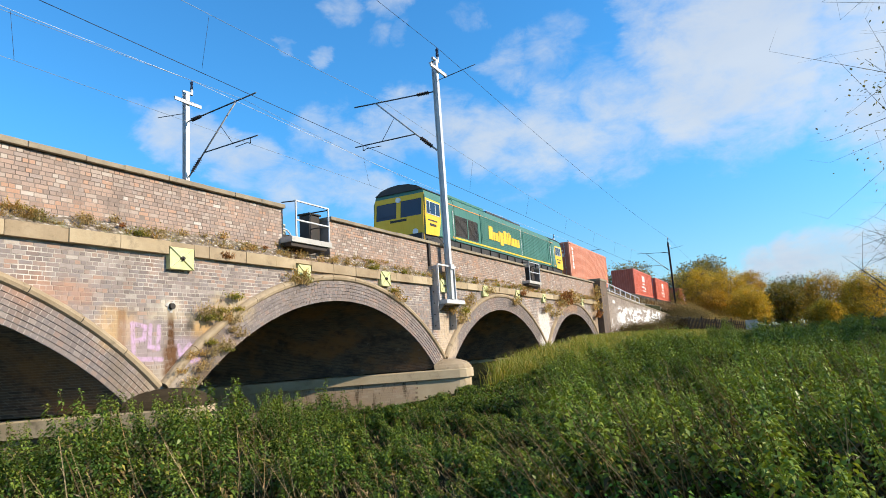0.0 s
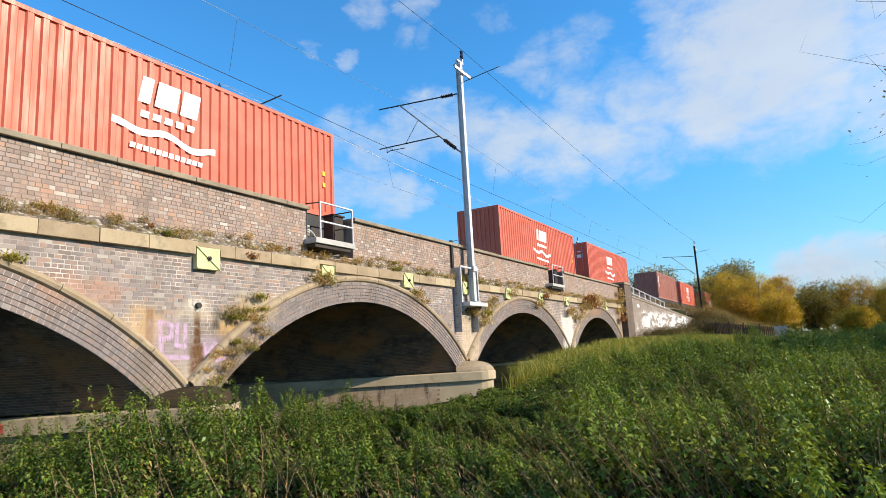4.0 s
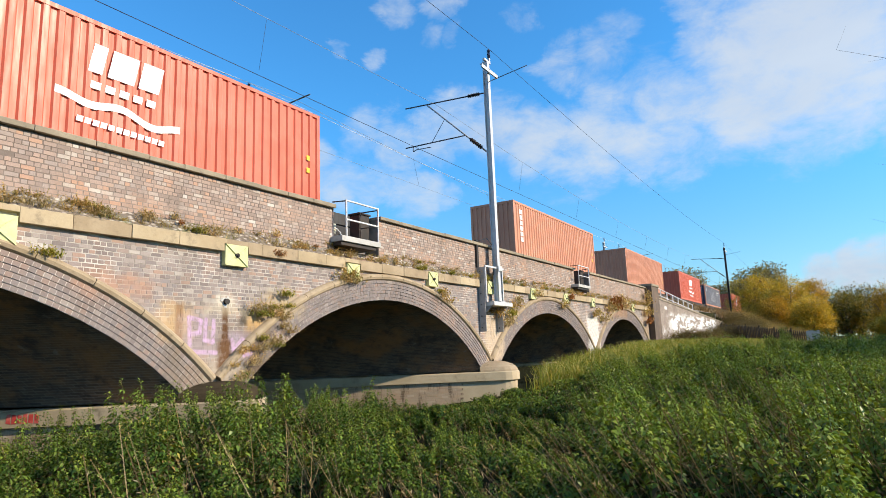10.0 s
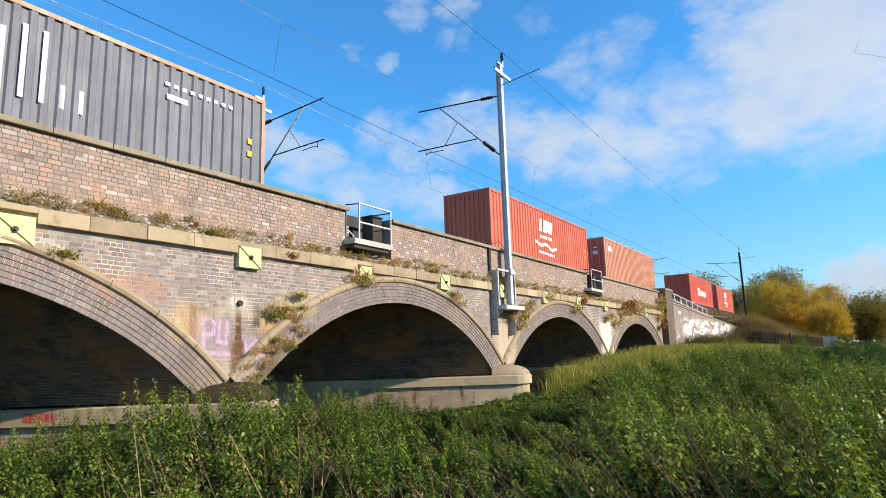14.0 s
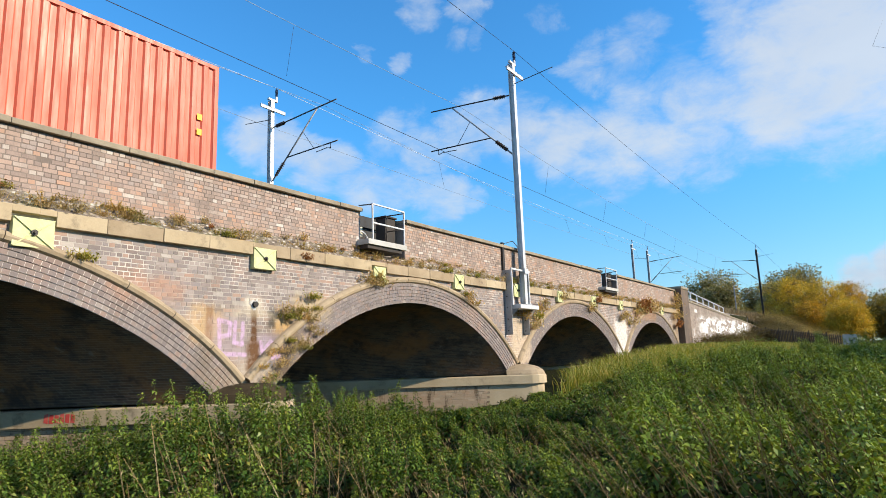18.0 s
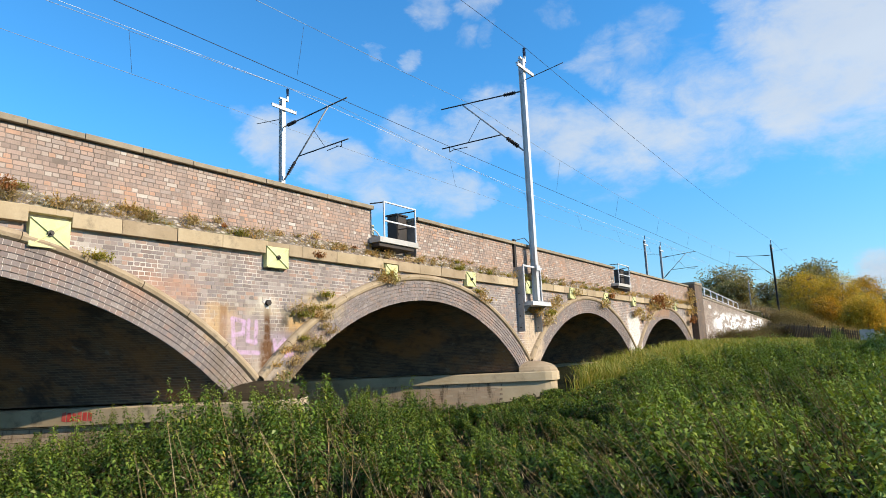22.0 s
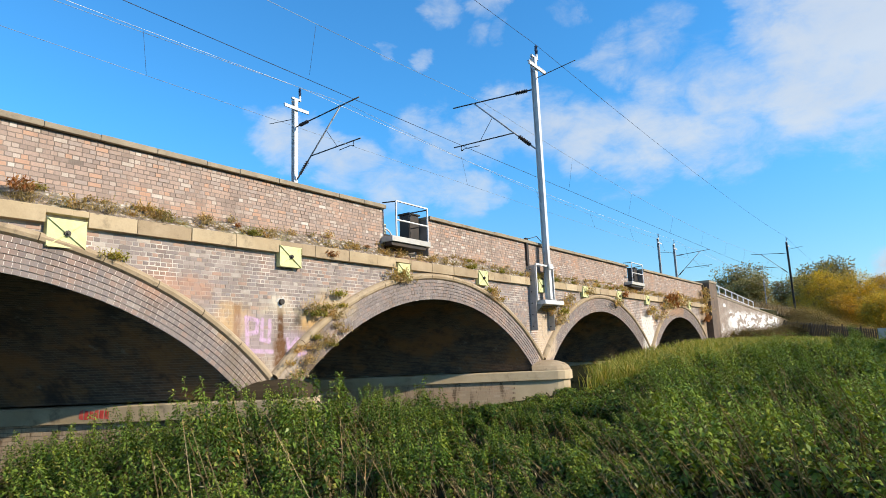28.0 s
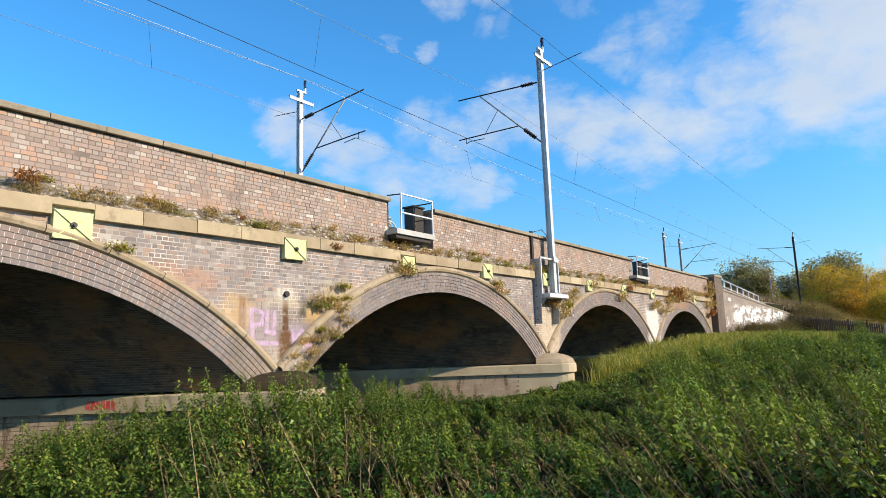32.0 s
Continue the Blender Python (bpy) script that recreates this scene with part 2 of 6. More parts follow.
def brick_material(name, per_object=False, grey=0.0, tan=0.0):
    m, n, b = material(name, 0.88, 0, 0.3)
    p = place(n)
    if per_object:
        rnd = n.add("ShaderNodeObjectInfo").outputs["Random"]
    else:
        rnd = n.add("ShaderNodeNewGeometry").outputs["Random Per Island"]
    # pinkish brown and red with bleached ones on the parapet; purple-grey below the string course
    upper = n.ramp(rnd, [(0.0, (0.26, 0.20, 0.17)), (0.12, (0.36, 0.27, 0.225)), (0.30, (0.44, 0.32, 0.26)), (0.46, (0.37, 0.315, 0.285)),
                         (0.58, (0.50, 0.345, 0.265)), (0.70, (0.57, 0.32, 0.20)), (0.78, (0.50, 0.42, 0.36)), (0.90, (0.60, 0.54, 0.47)), (0.972, (0.74, 0.71, 0.65))], "CONSTANT")
    lower = n.ramp(rnd, [(0.0, (0.17, 0.145, 0.14)), (0.16, (0.24, 0.21, 0.205)), (0.34, (0.31, 0.26, 0.245)), (0.52, (0.27, 0.25, 0.255)),
                         (0.68, (0.38, 0.285, 0.24)), (0.80, (0.46, 0.29, 0.21)), (0.88, (0.42, 0.37, 0.34)), (0.965, (0.60, 0.55, 0.49))], "CONSTANT")
    low = n.span(n.add("ShaderNodeSeparateXYZ", i0=p).outputs[2], 4.2, 4.3, 1.0, 0.0)
    tone = n.mix(low, upper, lower)
    tone = n.mix(0.40, tone, n.mix(low, (0.43, 0.335, 0.28, 1), (0.33, 0.275, 0.25, 1)))
    tone = n.mix(grey, tone, (0.20, 0.172, 0.168, 1))
    tone = n.mix(tan, tone, (0.56, 0.42, 0.26, 1))
    red = n.span(n.noise(p, 0.8, 4.0), 0.52, 0.70, 0.0, 0.55 * (1 - grey))
    c = n.mix(red, tone, (0.50, 0.28, 0.175, 1))
    g = n.noise(p, 38.0, 5.0, 0.65)
    c = n.mix(n.math("MULTIPLY", g, 0.45), c, n.mix(1.0, c, (0.45, 0.42, 0.40, 1), "MULTIPLY"))
    if tan:
        drip = n.noise(n.add("ShaderNodeMapping", i0=p, Scale=(2.2, 2.2, 0.5)).outputs[0], 1.5, 7.0, 0.7)
        c = n.mix(n.span(drip, 0.50, 0.62, 0.0, 0.85), c, (0.13, 0.09, 0.055, 1))
    stain = n.span(n.noise(n.add("ShaderNodeMapping", i0=p, Scale=(1.0, 1.0, 0.35)).outputs[0], 1.1, 7.0, 0.66), 0.49, 0.74, 0.0, 0.55)
    c = n.mix(stain, c, (0.14, 0.11, 0.09, 1))
    lime = n.span(n.noise(p, 5.0, 6.0, 0.7), 0.63, 0.72, 0.0, 0.55)
    c = n.mix(lime, c, (0.52, 0.48, 0.42, 1))
    c = stained(n, p, c)
    put(n, b, c, None, g, 0.006, 0.7)
    return m


M_BRICK = brick_material("weathered_brick")
M_BRICK_ONE = brick_material("weathered_brick_single", per_object=True)


def mortar_material(name, dark, pale):
    m, n, b = material(name, 0.95, 0, 0.2)
    p = place(n)
    c = n.mix(n.span(n.noise(p, 0.8, 5.0, 0.6), 0.35, 0.68), dark, pale)
    c = n.mix(n.span(n.noise(p, 2.2, 7.0, 0.68), 0.55, 0.78, 0.0, 0.8), c, (0.17, 0.135, 0.11, 1))
    c = stained(n, p, c)
    put(n, b, c, None, n.noise(p, 60.0), 0.006)
    return m


M_MORTAR = mortar_material("lime_mortar", (0.27, 0.235, 0.205, 1), (0.66, 0.62, 0.56, 1))
M_MORTAR_OLD = mortar_material("sooty_mortar", (0.17, 0.135, 0.115, 1), (0.29, 0.24, 0.20, 1))
M_HOOD = worn("brown_hood_stone", (0.33, 0.25, 0.155), (0.46, 0.365, 0.245), 0.9, scale=1.2, fine=30, dirty=0.75, dirt=(0.10, 0.075, 0.05))
M_STONE = worn("sandstone", (0.40, 0.31, 0.19), (0.52, 0.42, 0.275), 0.9, scale=0.9, fine=30, dirty=0.72, dirt=(0.085, 0.07, 0.05))
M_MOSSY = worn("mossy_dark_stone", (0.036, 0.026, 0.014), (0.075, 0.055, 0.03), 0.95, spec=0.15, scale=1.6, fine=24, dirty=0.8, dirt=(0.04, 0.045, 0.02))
M_CLEAN = worn("pale_sandstone", (0.46, 0.37, 0.235), (0.56, 0.46, 0.31), 0.9, scale=0.8, fine=30, dirty=0.45, dirt=(0.16, 0.12, 0.08))
M_STONE_DARK = worn("stained_stone", (0.17, 0.13, 0.085), (0.27, 0.21, 0.135), 0.9, scale=0.7, fine=24, dirty=0.8, dirt=(0.07, 0.055, 0.04))
M_COPING = worn("coping_stone", (0.27, 0.225, 0.16), (0.38, 0.32, 0.23), 0.92, scale=1.3, fine=30, dirty=0.7)
M_PLATE = worn("yellow_green_paint", (0.58, 0.60, 0.28), (0.68, 0.69, 0.38), 0.6, scale=4, fine=30, dirty=0.3, dirt=(0.2, 0.15, 0.06))
M_IRON = worn("dark_iron", (0.045, 0.042, 0.04), (0.08, 0.065, 0.055), 0.6, 0.6)
M_GALV = worn("galvanised_steel", (0.58, 0.59, 0.60), (0.70, 0.71, 0.72), 0.5, 0.15, scale=2.5, fine=14, dirty=0.25, dirt=(0.3, 0.29, 0.27))
M_GALV_DULL = worn("weathered_galvanised_steel", (0.32, 0.33, 0.34), (0.44, 0.45, 0.46), 0.55, 0.2, scale=2.0, dirty=0.4)
M_CONC = worn("pale_concrete", (0.46, 0.45, 0.42), (0.56, 0.55, 0.52), 0.85, scale=2.0, dirty=0.35)
M_WIRE = worn("oxidised_copper_wire", (0.05, 0.06, 0.07), (0.09, 0.10, 0.11), 0.5, 0.6)
def plain(name, colour, rough=0.9, spec=0.1):
    m, n, b = material(name, rough, 0, spec)
    b.inputs["Base Color"].default_value = (*colour, 1)
    return m


M_CABLE = plain("dark_wire", (0.055, 0.06, 0.07))
M_CABLE_PALE = plain("pale_wire", (0.28, 0.33, 0.38))
M_WIRE_BRIGHT = plain("bright_wire", (0.62, 0.64, 0.66))
M_INSUL = worn("brown_insulator", (0.028, 0.022, 0.02), (0.05, 0.035, 0.03), 0.3)
M_BLUE_INSUL = worn("blue_grey_insulator", (0.05, 0.08, 0.16), (0.08, 0.11, 0.19), 0.3)
M_BALLAST = worn("ballast", (0.20, 0.18, 0.16), (0.28, 0.25, 0.22), 0.95, scale=8, fine=22, depth=0.05)
M_RAIL = worn("rusty_rail", (0.16, 0.09, 0.055), (0.22, 0.13, 0.08), 0.6, 0.5)


def vault_material():
    m, n, b = material("sooty_vault_brick", 0.9, 0, 0.25)
    p = place(n)
    q = n.add("ShaderNodeUVMap").outputs[0]
    t = n.add("ShaderNodeTexBrick", Vector=q, Scale=1.0, Color1=(0.21, 0.145, 0.10, 1), Color2=(0.10, 0.08, 0.066, 1), Mortar=(0.25, 0.205, 0.165, 1))
    t.inputs["Brick Width"].default_value, t.inputs["Row Height"].default_value, t.inputs["Mortar Size"].default_value = 0.225, 0.078, 0.007
    c = n.mix(n.span(n.noise(p, 0.7, 6.0, 0.6), 0.42, 0.66, 0.0, 0.75), t.outputs[0], (0.38, 0.19, 0.08, 1))
    c = n.mix(n.span(n.noise(p, 1.3, 7.0, 0.7), 0.47, 0.68, 0.0, 0.85), c, (0.055, 0.05, 0.05, 1))
    c = n.mix(n.span(n.noise(p, 2.1, 6.0, 0.7), 0.60, 0.70, 0.0, 0.6), c, (0.34, 0.31, 0.27, 1))
    put(n, b, c, None, n.math("ADD", t.outputs[1], n.noise(p, 30.0)), 0.012, 0.6)
    return m


M_SOFFIT = vault_material()
M_FLANK = brick_material("tan_facing_brick", tan=0.7)
M_RING = brick_material("purple_grey_ring_brick", grey=0.55)
M_RED_SPRAY = worn("red_spray_paint", (0.52, 0.05, 0.04), (0.62, 0.16, 0.12), 0.7, scale=6, fine=30, dirty=0.5)
def ledge_material():
    m, n, b = material("ledge_rubble", 0.95, 0, 0.2)
    p = place(n)
    t = n.add("ShaderNodeTexVoronoi", {"feature": "F1"}, Vector=n.add("ShaderNodeMapping", i0=p, Scale=(1.0, 1.0, 2.2)).outputs[0], Scale=9.0)
    c = n.ramp(n.add("ShaderNodeSeparateColor", i0=t.outputs["Color"]).outputs[0], [(0.0, (0.19, 0.15, 0.12)), (0.3, (0.30, 0.245, 0.20)), (0.6, (0.40, 0.34, 0.28)), (0.9, (0.55, 0.50, 0.43))])
    c = n.mix(n.span(t.outputs["Distance"], 0.30, 0.55, 0.0, 0.75), c, (0.13, 0.105, 0.08, 1))
    c = n.mix(n.span(n.noise(p, 3.0, 6.0, 0.7), 0.50, 0.66, 0.0, 0.8), c, (0.17, 0.145, 0.085, 1))
    c = n.mix(n.span(n.noise(p, 1.3, 5.0, 0.65), 0.56, 0.68, 0.0, 0.6), c, (0.16, 0.17, 0.06, 1))
    put(n, b, c, None, n.math("ADD", n.noise(p, 24.0, 6.0, 0.7), t.outputs["Distance"]), 0.03, 0.9)
    return m


M_LEDGE = ledge_material()

# ---- mesh building ----
class Bag:
    """Gathers vertices and faces of one mesh."""

    def __init__(self):
        self.v, self.f, self.smooth = [], [], []

    def poly(self, pts, faces, smooth=False):
        k = len(self.v)
        self.v.extend(tuple(p) for p in pts)
        for f in faces:
            self.f.append(tuple(k + i for i in f))
            self.smooth.append(smooth)

    def box(self, x0, x1, y0, y1, z0, z1, m=None):
        p = [(x0, y0, z0), (x1, y0, z0), (x1, y1, z0), (x0, y1, z0), (x0, y0, z1), (x1, y0, z1), (x1, y1, z1), (x0, y1, z1)]
        if m is not None:
            p = [tuple(m @ Vector(q)) for q in p]
        self.poly(p, [(3, 2, 1, 0), (4, 5, 6, 7), (0, 1, 5, 4), (1, 2, 6, 5), (2, 3, 7, 6), (3, 0, 4, 7)])
        return self

    def cyl(self, a, b, r, sides=8, r2=None, caps=True):
        a, b = Vector(a), Vector(b)
        d = (b - a)
        if d.length < 1e-6:
            return self
        q = d.to_track_quat("Z", "Y")
        r2 = r if r2 is None else r2
        pts = []
        for c, rr in ((a, r), (b, r2)):
            for i in range(sides):
                w = 2 * math.pi * i / sides
                pts.append(c + q @ Vector((math.cos(w) * rr, math.sin(w) * rr, 0)))
        k = len(self.v)
        self.poly(pts, [(i, (i + 1) % sides, sides + (i + 1) % sides, sides + i) for i in range(sides)], True)
        if caps:
            self.f.append(tuple(k + i for i in reversed(range(sides))))
            self.f.append(tuple(k + sides + i for i in range(sides)))
            self.smooth += [False, False]
        return self

    def tube(self, pts, r, sides=6):
        for a, b in zip(pts, pts[1:]):
            self.cyl(a, b, r, sides)
        return self

    def extrude(self, outline, axis, lo, hi):
        """A flat outline (u, v) swept along x, y or z."""
        def at(u, v, w):
            return {"x": (w, u, v), "y": (u, w, v), "z": (u, v, w)}[axis]
        n = len(outline)
        self.poly([at(u, v, lo) for u, v in outline] + [at(u, v, hi) for u, v in outline],
                  [(i, (i + 1) % n, n + (i + 1) % n, n + i) for i in range(n)] + [tuple(reversed(range(n))), tuple(range(n, 2 * n))])
        return self

    def mesh(self, name, mat, bevel=0.0, fix=True):
        me = bpy.data.meshes.new(name)
        me.from_pydata(self.v, [], self.f)
        if any(self.smooth):
            me.polygons.foreach_set("use_smooth", self.smooth)
        if bevel or fix:
            bm = bmesh.new()
            bm.from_mesh(me)
            if bevel:
                bmesh.ops.remove_doubles(bm, verts=bm.verts, dist=1e-5)
                bmesh.ops.bevel(bm, geom=[e for e in bm.edges if e.is_manifold and e.calc_face_angle(0) > 0.5], offset=bevel, segments=2, affect="EDGES", profile=0.6)
            bmesh.ops.recalc_face_normals(bm, faces=bm.faces)
            bm.to_mesh(me)
            bm.free()
        me.materials.append(mat)
        return me


def part(name, bag, mat, parent=None, label="", bevel=0.0, fix=True):
    ob = new(name, bag.mesh(name, mat, bevel, fix) if isinstance(bag, Bag) else bag)
    if parent is not None:
        ob.parent = parent
    if label:
        tagged(ob, label)
    return ob


def thing(name, label, category, at=(0, 0, 0), group="", kind=""):
    e = new(name)
    e.location = at
    e.empty_display_size = 0.2
    return tagged(e, label, category, group, kind)


# ---- the viaduct: the near face is the plane y = 0, the tracks run along x ----
SKEW = radians(38)
SPAN, R_ARCH, CROWN, SPRING = 12.30, 7.77, 3.234, 0.93
ARCH_X = [14.61 + SPAN * k for k in range(-5, 3)]
Z_CENTRE = CROWN - R_ARCH
HALF = math.sqrt(R_ARCH ** 2 - (SPRING - Z_CENTRE) ** 2)
RING, HOOD = 0.58, 0.197
STRING_LO, STRING_HI, PAR_HI, COPE_HI = 4.00, 4.27, 5.605, 5.715
X_LEFT, X_RIGHT, WIDTH = -52.0, 45.34, 9.50
RAIL = 5.10
TRACKS = (2.835, 6.235)
GAPS = ((12.23, 14.16), (30.70, 32.98))
PLATES = (0.31, 4.27, 8.90, 12.83, 16.84, 20.93, 24.92, 28.9, 33.0, 37.05, 41.1)


def near_arch(x, z, r):
    return any(math.hypot(x - c, z - Z_CENTRE) < r for c in ARCH_X)


def gaps_cut(x0, x1):
    """The stretches of x0..x1 that no gap in the parapet cuts."""
    out, a = [], x0
    for g0, g1 in GAPS:
        if g0 > a and g0 < x1:
            out.append((a, g0))
            a = g1
    out.append((a, x1))
    return [(p, q) for p, q in out if q > p]


def arch_pts(c, r, n=28, half=None):
    w = math.asin((half or HALF) / R_ARCH)
    return [(c + r * math.sin(-w + 2 * w * i / n), Z_CENTRE + r * math.cos(-w + 2 * w * i / n)) for i in range(n + 1)]


bridge_wall = thing("wall_south", "weathered brown brick viaduct wall with four segmental arches", "viaduct", kind="structure")
# backing that holds the joints, cut by the arches
back = Bag()
edge = [(X_LEFT, -1.2)]
for c in ARCH_X:
    pts = arch_pts(c, R_ARCH)
    edge += [(pts[0][0], -1.2)] + pts + [(pts[-1][0], -1.2)]
edge.append((X_RIGHT, -1.2))
for (xa, za), (xb, zb) in zip(edge, edge[1:]):
    if xb > xa + 1e-6:
        back.poly([(xa, 0.004, za), (xb, 0.004, zb), (xb, 0.004, STRING_HI), (xa, 0.004, STRING_HI)], [(0, 1, 2, 3)])
part("wall_core", back, M_MORTAR, bridge_wall, fix=False)
par = Bag()
for a, b in gaps_cut(X_LEFT, X_RIGHT):
    par.box(a + 0.004, b - 0.004, 0.049, 0.46, STRING_HI - 0.3, PAR_HI + 0.002)
part("parapet_core", par, M_MORTAR_OLD, bridge_wall)
# a sloping bed of rubble, soil and moss lies on the set-back over the string course
for a, b in gaps_cut(-14.0, X_RIGHT):
    ledge, cols, rows_ = Bag(), int((b - a) / 0.07), 9
    for i in range(cols + 1):
        x = a + (b - a) * i / cols
        crest = 4.56 + 0.10 * noise.noise(Vector((x * 0.9, 3.0, 0))) + 0.05 * noise.noise(Vector((x * 4.0, 5.0, 0)))
        for k in range(rows_):
            u = k / (rows_ - 1)
            lump = noise.noise(Vector((x * 6.0, u * 3.0, 1.0))) + 0.7 * noise.noise(Vector((x * 14.0, u * 8.0, 2.0)))
            ledge.v.append((x, -0.105 + 0.165 * u + 0.028 * lump * (1 - u), STRING_HI - 0.012 + (crest - STRING_HI) * u ** 1.2 + 0.022 * lump))
    for i in range(cols):
        for k in range(rows_ - 1):
            q = i * rows_ + k
            ledge.f.append((q, q + rows_, q + rows_ + 1, q + 1))
            ledge.smooth.append(True)
    part("ledge_rubble", ledge, M_LEDGE, bridge_wall, "grey-brown rubble and moss on the ledge", fix=False)

# vaults, set askew through the bridge
depth = Vector((-math.tan(SKEW) * WIDTH, WIDTH, 0))
soffit = thing("vaults", "sooty dark brick skew barrel vaults", "vault", kind="structure")
rnd = random.Random(5)
for c in ARCH_X:
    v = Bag()
    pts = arch_pts(c, R_ARCH, 56)
    for (xa, za), (xb, zb) in zip(pts, pts[1:]):
        v.poly([(xa, 0.02, za), (xb, 0.02, zb), (xb + depth.x, 0.02 + depth.y, zb), (xa + depth.x, 0.02 + depth.y, za)], [(0, 1, 2, 3)])
    me = v.mesh("vault", M_SOFFIT, fix=False)
    # courses run along the vault: u along its axis, v round the arch
    uv = me.uv_layers.new(name="UVMap")
    ring_step = R_ARCH * 2 * math.asin(HALF / R_ARCH) / 56
    for i in range(56):
        for k, (du, dv) in enumerate(((0, 0), (0, 1), (1, 1), (1, 0))):
            uv.data[4 * i + k].uv = (du * depth.length + (i * ring_step) * 0.5, (i + dv) * ring_step)
    part("vault", me, None, soffit)

# piers: brick flanks under a stone impost, with a rounded nose before the face
axis = Vector((-math.sin(SKEW), math.cos(SKEW), 0))
side = Vector((math.cos(SKEW), math.sin(SKEW), 0))
for c in [ARCH_X[0] - SPAN] + ARCH_X:
    x0, x1 = c + HALF, c + SPAN - HALF
    if c == ARCH_X[-1]:
        x1 = x0 + 1.7
    pier = thing("pier", "brick bridge pier with a stained sandstone impost and rounded nose", "pier", group="viaduct piers", kind="structure")
    mid = Vector(((x0 + x1) / 2, 0, 0))
    half_w = (x1 - x0) / 2 * math.cos(SKEW) + 0.25
    length = WIDTH / math.cos(SKEW)
    def ring(grow, z, nose, back=length - 1):
        hw = half_w + grow
        out = []
        for k in range(9):
            w = math.pi * k / 8
            out.append(mid + side * (-hw * math.cos(w)) - axis * (nose + hw * 0.9 * math.sin(w)) + Vector((0, 0, z)))
        out += [mid + side * hw + axis * back + Vector((0, 0, z)), mid - side * hw + axis * back + Vector((0, 0, z))]
        return out
    def stack(levels, closed=True):
        b, m = Bag(), len(levels[0])
        pts = [p for lv in levels for p in lv]
        fs = []
        for j in range(len(levels) - 1):
            fs += [(j * m + i, j * m + (i + 1) % m, (j + 1) * m + (i + 1) % m, (j + 1) * m + i) for i in range(m)]
        fs += [tuple(range((len(levels) - 1) * m, len(levels) * m)), tuple(reversed(range(m)))]
        b.poly(pts, fs, False)
        return b
    clean = c == ARCH_X[-3]
    part("shaft", stack([ring(-0.10, -1.3, 0.42), ring(-0.10, 0.57, 0.42)]), M_CLEAN if clean else M_STONE_DARK, pier)
    part("impost", stack([ring(-0.10, 0.565, 0.42), ring(0.0, 0.57, 0.42), ring(0.0, 0.86, 0.42), ring(-0.05, 0.89, 0.42)]), M_CLEAN if clean else M_STONE, pier, "stained sandstone impost band")
    # the cap of the nose rises like a half dome against the wall
    dome = [ring(-0.04, 0.892, 0.42, 0.5)] + [ring(-0.05 - (half_w - 0.12) * (1 - math.cos(w)), 0.894 + 0.36 * math.sin(w), 0.42 - 0.25 * (1 - math.cos(w)), 0.5) for w in (0.15, 0.45, 0.75, 1.05, 1.3, 1.5)]
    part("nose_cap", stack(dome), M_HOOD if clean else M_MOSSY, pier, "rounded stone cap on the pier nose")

    if c in (ARCH_X[-4], ARCH_X[-3]):
        # the flank is faced with brick behind a stone quoin
        fl = Bag()
        zb, row = -0.55, 0
        while zb < 0.53:
            s0 = 1.15 if c == ARCH_X[-3] else 2.2
            s0 += 0.11 * (row % 2)
            while s0 < 9.5:
                zt = min(zb + 0.072, 0.556)
                q = [mid - side * (half_w - 0.10 + d) + axis * v + Vector((0, 0, z)) for d in (0.014 + rnd.uniform(-0.004, 0.003), -0.01) for v, z in ((s0, zb), (s0 + 0.214, zb), (s0 + 0.214, zt), (s0, zt))]
                fl.poly(q, [(0, 1, 2, 3), (0, 4, 5, 1), (1, 5, 6, 2), (2, 6, 7, 3), (3, 7, 4, 0)])
                s0 += 0.224
            zb += 0.0825
            row += 1
        tagged(part("flank_bricks", fl, M_FLANK, pier), "tan facing bricks with dark stains", kind="stuff")
    if c == ARCH_X[-4]:
        # sprayed red marks that cannot be read
        for k in range(6):
            s0 = 2.99 + k * 0.100
            mk = Bag()
            q = [mid - side * (half_w + d) + axis * v + Vector((0, 0, z)) for d in (0.004, -0.004) for v, z in ((s0, 0.64), (s0 + 0.080, 0.64 + 0.02 * (k % 2)), (s0 + 0.070, 0.81), (s0, 0.79 + 0.02 * (k % 3)))]
            mk.poly(q, [(0, 1, 2, 3), (0, 4, 5, 1), (1, 5, 6, 2), (2, 6, 7, 3), (3, 7, 4, 0)])
            part("sprayed_mark", mk, M_RED_SPRAY, pier, "red sprayed paint mark")

# arch rings: six rings of brick on the face
ring_bag = Bag()
for c in ARCH_X[-4:]:
    w_max = math.asin(HALF / R_ARCH) + 0.02
    for k in range(6):
        ra, rb = R_ARCH + 0.005 + k * RING / 6, R_ARCH - 0.006 + (k + 1) * RING / 6
        step = rnd.uniform(0.112, 0.122) / R_ARCH
        w = -w_max + rnd.uniform(-0.5, 0) * step
        while w < w_max:
            wb = min(w + step, w_max)
            g = 0.005 / R_ARCH
            o = rnd.uniform(-0.006, 0.0) - 0.004 - 0.011 * k
            p = [(c + r * math.sin(q), z, Z_CENTRE + r * math.cos(q)) for z in (o, 0.05 if k == 0 else 0.02) for r, q in ((ra, w + g), (ra, wb - g), (rb, wb - g), (rb, w + g))]
            ring_bag.poly(p, [(0, 1, 2, 3), (0, 4, 5, 1), (1, 5, 6, 2), (2, 6, 7, 3), (3, 7, 4, 0)])
            w = wb
joints = Bag()
